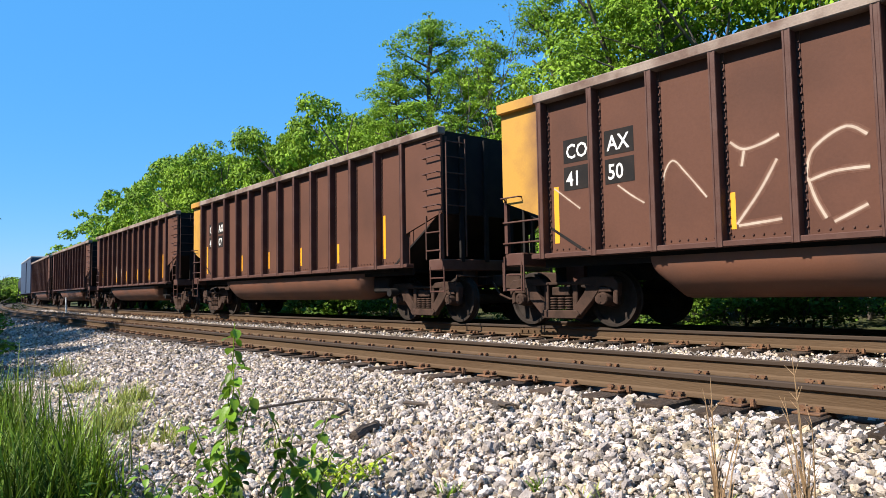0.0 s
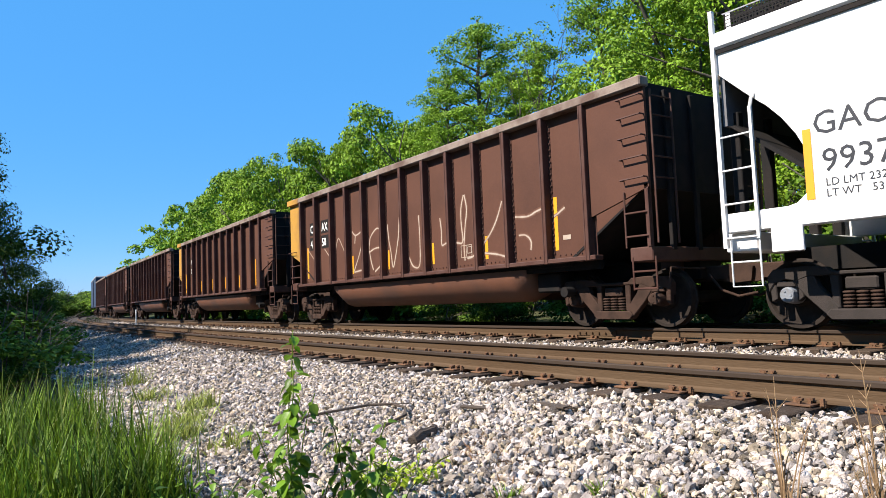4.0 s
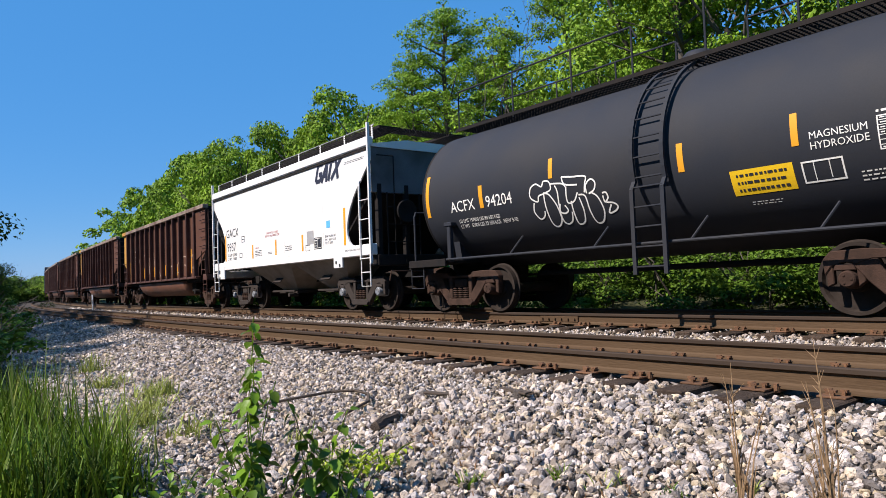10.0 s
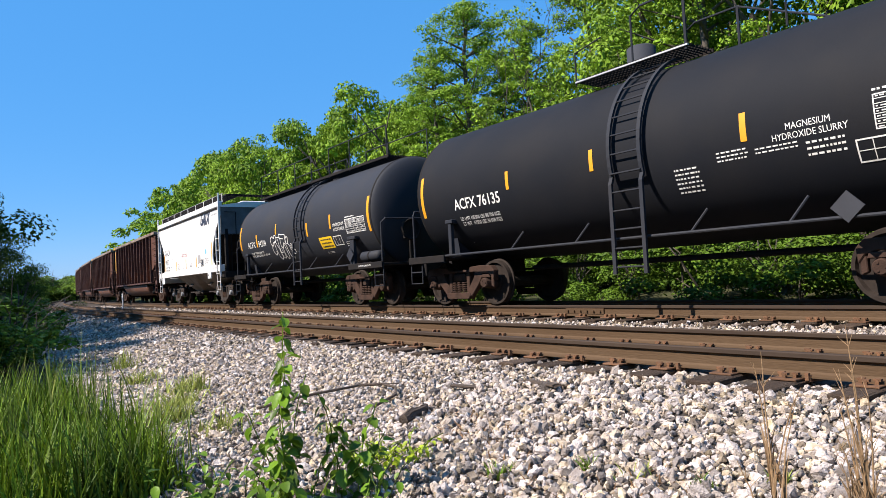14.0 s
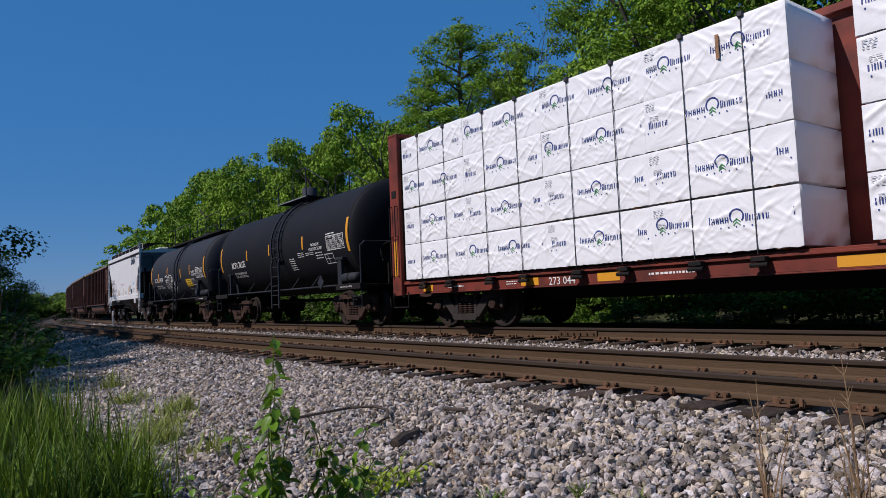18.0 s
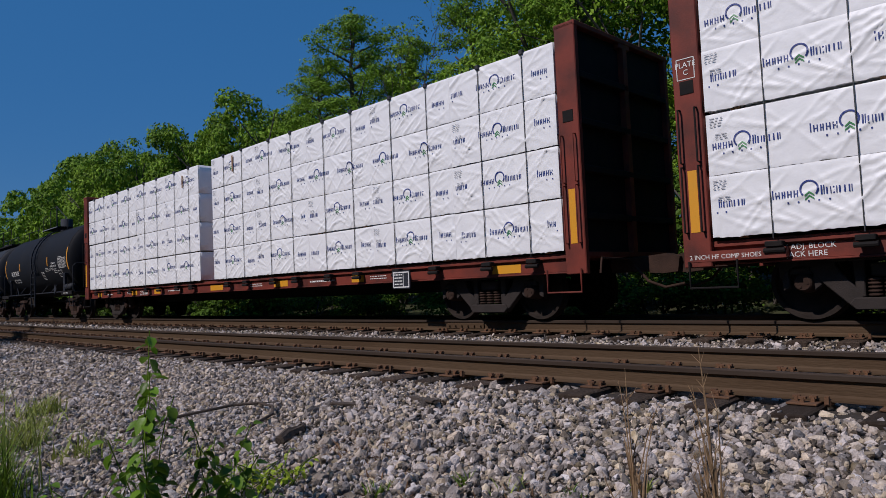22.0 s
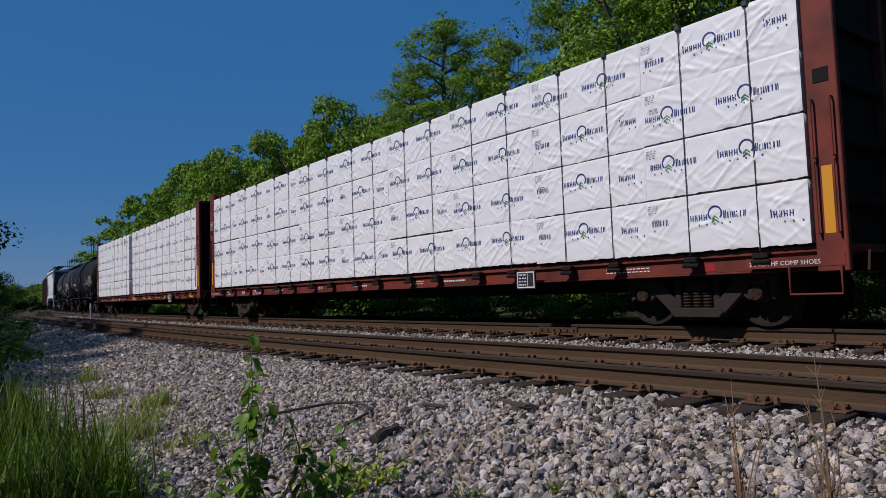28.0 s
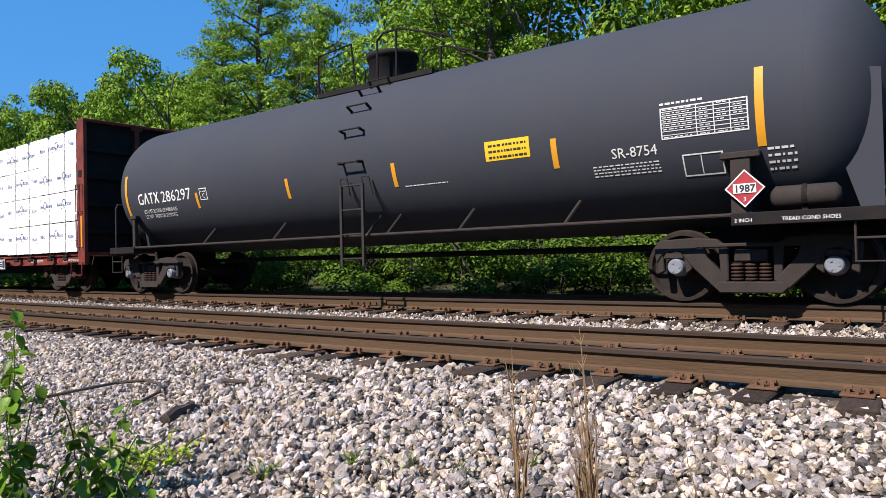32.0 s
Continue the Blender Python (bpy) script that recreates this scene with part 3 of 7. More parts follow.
def gondola_meshes():
    d = {}
    edges = G_POSTS
    for i, (a, b) in enumerate(zip(edges, edges[1:])):
        bm = box(bmesh.new(), a + 0.02, b - 0.02, -1.45, -1.41, 1.19, 3.70)
        d["panel%d" % i] = mesh_of("side_panel", bm, M_RUST)
    profile = [(-0.10, 1.448), (0.10, 1.448), (0.10, 1.462), (0.052, 1.462), (0.052, 1.605), (0.046, 1.615), (0.026, 1.615), (0.020, 1.606), (-0.020, 1.606), (-0.026, 1.615), (-0.046, 1.615), (-0.052, 1.605), (-0.052, 1.462), (-0.10, 1.462)]
    bm = prism(bmesh.new(), profile, 1.12, 3.70, Matrix.Rotation(math.pi / 2, 4, "X"))
    d["post"] = mesh_of("side_post", bm, M_RUST2)
    bm = bmesh.new()
    for x in G_POSTS:
        for k in (-1, 1):
            for q in range(22):
                c = (x + k * 0.085, -1.466, 1.3 + q * 0.108)
                if x + k * 0.085 < -6.1 or x + k * 0.085 > 5.78:
                    continue
                bmesh.ops.create_cone(bm, cap_ends=True, segments=5, radius1=0.022, radius2=0.016, depth=0.03, matrix=Matrix.Translation(c) @ Matrix.Rotation(math.pi / 2, 4, "X"))
    for q in range(90):
        bmesh.ops.create_cone(bm, cap_ends=True, segments=5, radius1=0.019, radius2=0.012, depth=0.022, matrix=Matrix.Translation((-6.0 + q * 0.129, -1.455, 1.26)) @ Matrix.Rotation(math.pi / 2, 4, "X"))
    d["rivets"] = mesh_of("rivets", bm, M_RUST2)
    bm = box(bmesh.new(), -7.0, 7.0, -1.62, -1.40, 3.69, 3.85, 0.02)
    d["chord"] = mesh_of("top_chord", bm, M_CHORD)
    d["chord_end"] = mesh_of("chord_end", box(bmesh.new(), -7.02, -6.16, -1.625, -1.395, 3.685, 3.856, 0.01), M_YELLOW)
    bm = box(bmesh.new(), -6.3, 5.9, -1.60, -1.40, 1.12, 1.20, 0.01)
    d["sill"] = mesh_of("side_sill", bm, M_RUST2)
    # dark band set below the sill to stand for the shade over the barrel
    d["web"] = mesh_of("sill_shade_web", box(bmesh.new(), -6.2, 5.8, -1.36, -1.30, 0.98, 1.12), M_DARK)
    for nm, a, b, mat in (("left_end", -6.99, -6.12, M_YELLOW), ("left_plain", -6.99, -6.12, M_RUST), ("right_end", 6.99, 5.80, M_RUST)):
        bm = prism(bmesh.new(), [(a, 3.69), (b, 3.69), (b, 1.82), (a, 2.15)], -1.53, -1.48)
        d[nm] = mesh_of("end_panel", bm, mat)
    # slope sheet, end wall and floor; the ends' shade is put in as black
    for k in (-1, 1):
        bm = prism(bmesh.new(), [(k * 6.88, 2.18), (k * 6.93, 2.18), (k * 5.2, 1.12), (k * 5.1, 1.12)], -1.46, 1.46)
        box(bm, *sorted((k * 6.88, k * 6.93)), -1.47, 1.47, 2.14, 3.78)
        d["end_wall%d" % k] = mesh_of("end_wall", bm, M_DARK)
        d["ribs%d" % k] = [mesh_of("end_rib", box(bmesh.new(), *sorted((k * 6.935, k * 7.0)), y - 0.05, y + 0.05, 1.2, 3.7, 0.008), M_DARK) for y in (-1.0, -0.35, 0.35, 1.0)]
        bm = box(bmesh.new(), *sorted((k * 6.55, k * 6.98)), -1.52, 1.52, 1.03, 1.25, 0.015)
        box(bm, *sorted((k * 6.90, k * 6.97)), -1.53, -1.46, 1.25, 2.2)
        box(bm, *sorted((k * 6.90, k * 6.97)), 1.46, 1.53, 1.25, 2.2)
        box(bm, *sorted((k * 6.2, k * 6.6)), -0.35, 0.35, 0.72, 1.05)
        d["end_sill%d" % k] = mesh_of("end_sill", bm, M_RUST2)
        bars = []
        for x in (k * 6.52, k * 6.97):
            bars.append(("step_post", (x, -1.55, 1.25 if k > 0 else 0.62), (x, -1.55, 2.12 if k > 0 else 1.2)))
        for z in (1.42, 1.78):
            bars.append(("hand_rail", (k * 6.12 if k < 0 else 6.52, -1.55, z), (k * 6.98, -1.55, z)))
        for z in (0.62, 0.88):
            bars.append(("step_rung", (k * 6.60, -1.52, z), (k * 7.03, -1.52, z)))
        for x in (k * 6.60, k * 7.03):
            bars.append(("step_post", (x, -1.52, 0.6), (x, -1.52, 1.1)))
        d["steps%d" % k] = []
        for nm, p, q in bars:
            bm = bmesh.new()
            rod(bm, p, q, 0.016, 6)
            d["steps%d" % k].append((nm, mesh_of(nm, bm, M_RUST2)))
        irons = []
        for z in (2.3, 2.62, 2.94, 3.26, 3.56):
            if k > 0:
                irons.append(grab(bmesh.new(), 6.52, 6.97, z, -1.53))
            irons.append(rod(bmesh.new(), (k * 7.02, -1.40, z), (k * 7.02, -0.95, z), 0.014, 6))
        if k < 0:
            irons.append(grab(bmesh.new(), -6.96, -6.55, 2.20, -1.53))
        for y in (-1.42, -0.93):
            irons.append(rod(bmesh.new(), (k * 7.02, y, 1.3), (k * 7.02, y, 3.65), 0.02, 6))
        d["grabs%d" % k] = [mesh_of("grab_iron", q, M_RUST2) for q in irons]
    bm = bmesh.new()
    n = 14
    rows = []
    for x, f in ((-4.15, 0.55), (-3.85, 1.0), (3.55, 1.0), (3.95, 0.75)):
        rows.append([bm.verts.new((x, -0.86 - 0.58 * math.cos(a), 1.06 - 0.60 * f * math.sin(a))) for a in [math.pi * i / n for i in range(n + 1)]])
    for a, b in zip(rows, rows[1:]):
        for i in range(n):
            bm.faces.new((a[i], b[i], b[i + 1], a[i + 1]))
    bm.faces.new(rows[0]), bm.faces.new(rows[-1][::-1])
    bmesh.ops.recalc_face_normals(bm, faces=bm.faces)
    d["barrel"] = mesh_of("hopper_barrel", bm, M_BARREL, True)
    bm = box(bmesh.new(), -5.2, 5.2, -1.42, 1.42, 1.06, 1.16)
    box(bm, -6.9, 6.9, -0.28, 0.28, 0.75, 1.06)
    d["floor"] = mesh_of("floor", bm, M_DARK)
    bm = box(bmesh.new(), 4.05, 4.65, -1.2, -0.7, 0.62, 0.98, 0.03)
    rod(bm, (3.95, -0.75, 0.85), (5.0, -0.75, 0.85), 0.12, 10)
    rod(bm, (4.9, -1.35, 0.62), (4.9, -1.15, 0.62), 0.09, 12)
    d["gear"] = mesh_of("brake_gear", bm, M_DARK)
    bm = bmesh.new()
    for x, z0, z1, w in ((-5.90, 1.36, 2.28, 0.10), (-2.95, 1.35, 1.83, 0.09), (-1.04, 1.36, 1.83, 0.10), (0.93, 1.36, 1.83, 0.10), (2.86, 1.34, 1.80, 0.09), (4.84, 1.35, 2.29, 0.10)):
        d.setdefault("tape", []).append(mesh_of("reflector_tape", patch(bmesh.new(), x, x + w, z0, z1, -1.4535), M_REFLECT))
    bm.free()
    return d


GM = gondola_meshes()
MIRROR = pose(0, 0, 0, 0, 0, 180)


def gondola(u0, label, yellow=True, tape=True):
    c = car_root("coal_gondola", label, "coal gondola", u0, u0 + 2 * G_HALF, 5.9)
    for far_side in (False, True):
        at = MIRROR if far_side else None
        for i in range(12):
            part("side_panel", GM["panel%d" % i], None, c, at=at)
        for x in G_POSTS:
            part("side_post", GM["post"], None, c, at=pose(-x, 0, 0, 0, 0, 180) if far_side else pose(x, 0, 0))
        part("end_panel", GM["left_end" if yellow else "left_plain"], None, c, "sooty yellow end panel" if yellow else "", at=at)
        part("end_panel", GM["right_end"], None, c, at=at)
        if yellow:
            part("chord_end", GM["chord_end"], None, c, "yellow painted chord end", at=at)
        for nm, key in (("top_chord", "chord"), ("side_sill", "sill"), ("sill_shade_web", "web"), ("hopper_barrel", "barrel")):
            part(nm, GM[key], None, c, at=at)
        tagged(part("rivets", GM["rivets"], None, c, at=at), kind="stuff")
        if tape:
            for me in GM["tape"]:
                part("reflector_tape", me, None, c, at=at)
        for k in (-1, 1):
            for nm, me in GM["steps%d" % k]:
                part(nm, me, None, c, at=at)
            for me in GM["grabs%d" % k]:
                part("grab_iron", me, None, c, at=at)
    for k in (-1, 1):
        part("end_wall", GM["end_wall%d" % k], None, c)
        for me in GM["ribs%d" % k]:
            part("end_rib", me, None, c)
        part("end_sill", GM["end_sill%d" % k], None, c)
    part("floor", GM["floor"], None, c)
    part("brake_gear", GM["gear"], None, c)
    truck(c, -6.15), truck(c, 5.76)
    couplers(c, G_HALF)
    return c


def stencil(c, rows, y=-1.4535):
    """Dark patches with white stencilled letters, in two columns either side of a post."""
    for z, words in rows:
        for x, w in zip((-5.66, -4.86), words):
            part("lettering_patch", patch(bmesh.new(), x - 0.02, x + 0.50, z - 0.07, z + 0.31, y), M_DARK, c)
            part("lettering", text_mesh(w, 0.33, M_TEXT, (x + 0.03, z), y - 0.003, bold=0.004, stretch=0.86), None, c)


u_4150 = -8.37
lead = gondola(u_4150, "brown steel coal gondola with cream spray-painted scrawl and a yellow end", True)
stencil(lead, ((2.70, ("CO", "AX")), (2.26, ("41", "50"))))
M_MIST = material("faint spray mist", (0.118, 0.056, 0.038), 0.8, vary=0.3, scale=9, fine=80, bump=0.0, second=(0.092, 0.038, 0.024), amount=1.0, spec=0.2)
MARKS = [[(-5.89, 2.26), (-5.63, 2.07), (-5.37, 1.88)], [(-4.97, 2.2), (-5.04, 1.79)], [(-4.66, 2.16), (-4.44, 1.99), (-4.21, 1.84)], [(-3.92, 1.68), (-3.89, 2.15), (-3.74, 2.38), (-3.54, 2.18), (-3.25, 1.81)]]
ZIGZAG = [[(-2.9, 2.49), (-2.73, 2.37), (-2.49, 2.4), (-2.27, 2.48)], [(-2.72, 2.35), (-2.76, 2.15)], [(-2.31, 2.18), (-2.53, 1.82), (-2.85, 1.41)], [(-2.83, 1.39), (-2.55, 1.41), (-2.28, 1.43)]]
HOOK = [[(-2.02, 1.41), (-1.95, 2.08), (-1.8, 2.3), (-1.51, 2.43), (-1.3, 2.3)], [(-1.96, 1.85), (-1.66, 1.93), (-1.29, 1.93)], [(-1.96, 1.89), (-1.88, 1.62), (-1.77, 1.39)], [(-1.69, 1.34), (-1.33, 1.51)]]
WAVE = [[(-1.0, 2.47), (-0.95, 2.1), (-0.86, 1.76), (-0.78, 1.4), (-0.62, 1.73), (-0.49, 2.12), (-0.42, 2.57)], [(-0.4, 2.54), (-0.27, 1.92), (-0.03, 1.58), (0.15, 1.36), (0.41, 1.37), (0.46, 1.87), (0.44, 2.52)]]
LOOP = [[(1.3, 2.35), (1.34, 2.07), (1.34, 1.76), (1.52, 1.78), (1.85, 1.76), (2.07, 1.73), (2.12, 1.8)], [(2.13, 1.78), (2.08, 2.2), (2.1, 2.48), (2.2, 2.73)], [(2.22, 2.73), (2.29, 2.41), (2.21, 2.04), (2.15, 1.64), (2.17, 1.36)], [(2.57, 2.44), (2.52, 2.21), (2.54, 1.98), (2.59, 1.91)]]
TAIL = [[(3.44, 2.43), (3.25, 2.08), (2.98, 1.78), (2.5, 1.45), (2.25, 1.4)], [(3.81, 2.07), (4.16, 2.04), (4.4, 2.1), (4.61, 2.14)], [(4.6, 1.9), (4.87, 1.96), (5.13, 2.08)], [(3.89, 1.71), (4.08, 1.7), (4.22, 1.58), (4.21, 1.41)], [(2.6, 1.5), (2.95, 1.45), (3.23, 1.41), (3.5, 1.34)]]
bm, dust, mist = bmesh.new(), bmesh.new(), bmesh.new()
for k, (group, w) in enumerate(((MARKS, 0.05), (ZIGZAG, 0.075), (HOOK, 0.075), (WAVE, 0.075), (LOOP, 0.075), (TAIL, 0.07))):
    for i, pts in enumerate(group):
        lift = 0.0002 * (i + 5 * k)
        stroke(bm, pts, w * 0.42, -1.4545 - lift * 0.1), stroke(dust, pts, w * 0.85, -1.4530 - lift * 0.1), stroke(mist, pts, w * 1.5, -1.4513 - lift * 0.1)
tagged(part("spray_mist", mesh_of("spray_mist", mist, M_MIST), None, lead), kind="stuff")
tagged(part("spray_dust", mesh_of("spray_dust", dust, M_SPRAYDUST), None, lead), kind="stuff")
tagged(part("spray_scrawl", mesh_of("spray_scrawl", bm, M_SPRAY), None, lead, "cream spray-painted scrawl"), kind="stuff")
bm = bmesh.new()
frame_patch(bm, 2.04, 2.42, 1.42, 1.68, -1.4555, 0.015)
patch(bm, 2.22, 2.235, 1.44, 1.66, -1.4555)
frame_patch(bm, 2.26, 2.40, 1.50, 1.64, -1.456, 0.012)
patch(bm, 5.05, 5.24, 1.52, 1.60, -1.4555)
part("data_plate", mesh_of("data_plate", bm, M_SPRAY), None, lead)
for i, lab in enumerate(("brown coal gondola with yellow tape and a sooty yellow end", "rusty brown steel coal gondola of the loaded train", "rusty brown steel coal gondola of the loaded train", "rusty brown steel coal gondola of the loaded train")):
    g = gondola(-24.1 - 15.95 * i, lab, i == 0, i < 2)
    if i == 0:
        stencil(g, ((2.70, ("CO", "AX")), (2.26, ("42", "07"))))
    elif i == 1:
        bm = bmesh.new()
        for pts, w in (([(-4.2, 2.2), (-4.1, 1.6)], 0.1), ([(-2.9, 2.1), (-2.8, 1.6), (-2.4, 1.7)], 0.1), ([(-1.9, 1.6), (-1.7, 2.1), (-1.4, 1.6)], 0.1)):
            stroke(bm, pts, w * 0.5, -1.470)
        part("spray_scrawl", mesh_of("spray_scrawl", bm, M_SPRAY), None, g)

# ---- the white covered hopper ----
H0, H1 = 6.80, 17.66
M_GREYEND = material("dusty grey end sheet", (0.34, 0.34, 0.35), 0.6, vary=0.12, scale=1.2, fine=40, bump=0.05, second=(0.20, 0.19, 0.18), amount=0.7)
# end sheet of the white car, its shade put into a dark grey
M_SHADYEND = material("end sheet greyed for shade", (0.13, 0.13, 0.14), 0.7, vary=0.15, scale=1.0, fine=40, bump=0.05, second=(0.05, 0.047, 0.045), amount=0.9)
M_SEAM = material("faint weld line", (0.55, 0.54, 0.53), 0.6, vary=0.2, scale=3, fine=40, bump=0.0, second=(0.67, 0.665, 0.66), amount=1.0)
HM = (H0 + H1) / 2
HH = (H1 - H0) / 2
hopper = car_root("covered_hopper", "white covered hopper car with beige discharge chutes and a roof walkway", "covered hopper", H0, H1, 3.85)


def side_sheet():
    """The side with its two concave cut-away ends."""
    right = [(5.35, 3.86), (5.35, 3.48), (5.12, 3.26), (4.90, 3.05), (4.70, 2.88), (4.52, 2.68), (4.36, 2.45), (4.25, 2.22), (4.20, 2.0), (4.22, 1.82), (4.29, 1.68), (4.40, 1.59), (4.52, 1.56)]
    outline = right + [(-x, z) for x, z in right[::-1]]
    return prism(bmesh.new(), outline, -1.60, -1.56)


for k in (0, 180):
    part("side_sheet", mesh_of("side_sheet", side_sheet(), M_WHITE), None, hopper, at=pose(0, 0, 0, 0, 0, k))
    bm = box(bmesh.new(), -5.38, 5.38, -1.66, -1.50, 3.80, 4.03, 0.03)
    part("roof_rail", bm, M_WHITE, hopper, at=pose(0, 0, 0, 0, 0, k))
    # thin black strip stands in for the shadow under the roof rail
    part("eave_shadow_strip", box(bmesh.new(), -5.36, 5.36, -1.625, -1.604, 3.74, 3.80), M_DARK, hopper, at=pose(0, 0, 0, 0, 0, k))
    bm = box(bmesh.new(), -5.36, 5.36, -1.62, -1.46, 1.30, 1.56, 0.015)
    box(bm, 3.52, 3.96, -1.63, -1.58, 1.06, 1.40, 0.01)
    box(bm, -4.75, -4.35, -1.63, -1.58, 1.00, 1.44, 0.01)
    part("side_sill", bm, M_WHITE, hopper, at=pose(0, 0, 0, 0, 0, k))
# flat black discs put on the plate for the dark of its holes
bm = bmesh.new()
for x, z in ((3.66, 1.20), (3.84, 1.12)):
    rod(bm, (x, -1.634, z), (x, -1.628, z), 0.045, 12)
part("jacking_hole_discs", bm, M_INK, hopper)
for x in (-2.35, 0.55, 2.95):
    part("weld_seam", patch(bmesh.new(), x, x + 0.006, 1.58, 3.74, -1.6025), M_SEAM, hopper)
bm = prism(bmesh.new(), [(-1.60, 3.86), (-0.6, 4.02), (0.6, 4.02), (1.60, 3.86), (1.60, 3.80), (-1.60, 3.80)], -5.36, 5.36, Matrix.Rotation(math.pi / 2, 4, "Z"))
part("roof", bm, M_WHITE, hopper)
# slope sheets, end posts and right-end sill: shade painted in as black
for k in (-1, 1):
    bm = box(bmesh.new(), *sorted((k * 5.27, k * 5.33)), -1.56, 1.56, 2.75, 3.82)
    slope = bmesh.new()
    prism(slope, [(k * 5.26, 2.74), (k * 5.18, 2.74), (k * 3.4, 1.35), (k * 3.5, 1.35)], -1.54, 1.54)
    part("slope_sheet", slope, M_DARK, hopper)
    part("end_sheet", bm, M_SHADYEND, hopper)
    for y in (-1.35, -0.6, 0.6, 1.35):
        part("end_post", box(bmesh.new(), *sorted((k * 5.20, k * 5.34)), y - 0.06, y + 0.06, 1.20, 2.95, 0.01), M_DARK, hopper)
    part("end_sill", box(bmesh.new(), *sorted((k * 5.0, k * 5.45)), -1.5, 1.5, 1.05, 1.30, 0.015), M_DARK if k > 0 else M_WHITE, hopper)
    for far_side in (0, 1):
        kk = k if not far_side else -k
        bm = bmesh.new()
        inner, outer = kk * 4.90, kk * 5.36
        box(bm, outer - 0.028, outer + 0.028, -1.665, -1.605, 1.10, 4.34)
        box(bm, inner - 0.020, inner + 0.020, -1.66, -1.62, 1.20, 2.92)
        bent(bm, [(inner, -1.64, 2.90), (inner - kk * 0.02, -1.63, 3.02), (inner - kk * 0.05, -1.60, 3.08)], 0.022, 6)
        for z in (1.23, 1.68, 2.13, 2.58):
            rod(bm, (inner, -1.655, z), (outer, -1.655, z), 0.013, 6)
        bent(bm, [(inner, -1.63, 1.24), (inner, -1.63, 0.59), (outer - kk * 0.06, -1.63, 0.59), (outer - kk * 0.06, -1.63, 1.24)], 0.014, 6)
        rod(bm, (inner, -1.63, 0.91), (outer - kk * 0.06, -1.63, 0.91), 0.013, 6)
        part("ladder", bm, M_WHITE, hopper, at=pose(0, 0, 0, 0, 0, 180 * far_side))
bm = bmesh.new()
lathe(bm, [(5.5, 0.0), (5.5, 0.05), (5.52, 0.05), (5.52, 0.26), (5.55, 0.28), (5.58, 0.26), (5.58, 0.24), (5.54, 0.05), (5.54, 0)], 24, Matrix.Translation((0, -0.75, 2.3)))
box(bm, 5.36, 5.52, -0.85, -0.65, 2.0, 2.4, 0.02)
rod(bm, (5.5, -0.75, 1.1), (5.5, -0.75, 2.3), 0.02, 6)
part("brake_wheel", bm, M_DARK, hopper)
bm = bmesh.new()
for x in (5.42,):
    for y in (-1.2, -0.3):
        rod(bm, (x, y, 1.3), (x, y, 2.75), 0.018, 6)
    for z in (1.6, 2.0, 2.4):
        rod(bm, (x, -1.2, z), (x, -0.3, z), 0.014, 6)
    rod(bm, (x, -1.45, 3.6), (x, -1.0, 3.6), 0.014, 6)
    rod(bm, (x, -1.0, 3.6), (x, -1.0, 1.3), 0.016, 6)
part("end_ladder", bm, M_DARK, hopper)


def grating(x0, x1, y0, y1, z):
    bm = bmesh.new()
    for y in (y0, y1):
        box(bm, x0, x1, y - 0.012, y + 0.012, z - 0.035, z + 0.02)
    x = x0
    while x < x1:
        box(bm, x, x + 0.012, y0, y1, z - 0.02, z + 0.015)
        x += 0.075
    y = y0 + 0.06
    while y < y1:
        box(bm, x0, x1, y - 0.005, y + 0.005, z - 0.012, z + 0.012)
        y += 0.075
    return bm


for y in (-1.30, 0.75):
    part("roof_walkway", grating(-5.30, 5.36, y, y + 0.55, 4.30), M_DARK, hopper)
for k in (-1, 1):
    part("roof_walkway", grating(*sorted((k * 4.85, k * 5.36)), -0.74, 0.74, 4.30), M_DARK, hopper)
for i in range(9):
    x = -5.22 + i * 1.31
    for y in (-1.46, 1.36):
        bm = box(bmesh.new(), x - 0.035, x + 0.035, *sorted((y, y + (0.02 if y < 0 else -0.02))), 4.0, 4.33)
        part("walkway_bracket", bm, M_WHITE, hopper)
for y in (-1.455, 1.455):
    part("walkway_edge", box(bmesh.new(), -5.30, 5.36, y - 0.01, y + 0.01, 4.315, 4.33), M_GREYEND, hopper)
    screen = bmesh.new()
    for i in range(236):
        x = -5.28 + i * 0.045
        box(screen, x, x + 0.016, y - 0.004, y + 0.004, 4.06, 4.31)
    for i in range(5):
        box(screen, -5.28, 5.34, y - 0.005, y + 0.005, 4.07 + i * 0.05, 4.086 + i * 0.05)
    tagged(part("walkway_screen", screen, M_DARK, hopper, "dark steel mesh along the roof walkway"), kind="stuff")
for i in range(5):
    bm = box(bmesh.new(), -4.2 + i * 1.9, -2.9 + i * 1.9, -0.5, 0.5, 4.0, 4.14, 0.03)
    part("roof_hatch", bm, M_WHITE, hopper)


def chute(x0, x1, t0, t1):
    bm = bmesh.new()
    top = [bm.verts.new(p) for p in ((x0, -1.50, 1.34), (x1, -1.50, 1.34), (x1, 1.50, 1.34), (x0, 1.50, 1.34))]
    low = [bm.verts.new(p) for p in ((t0, -0.75, 0.56), (t1, -0.75, 0.56), (t1, 0.75, 0.56), (t0, 0.75, 0.56))]
    bm.faces.new(low), bm.faces.new(top[::-1])
    for i in range(4):
        bm.faces.new((top[i], top[(i + 1) % 4], low[(i + 1) % 4], low[i]))
    bmesh.ops.recalc_face_normals(bm, faces=bm.faces)
    return bm


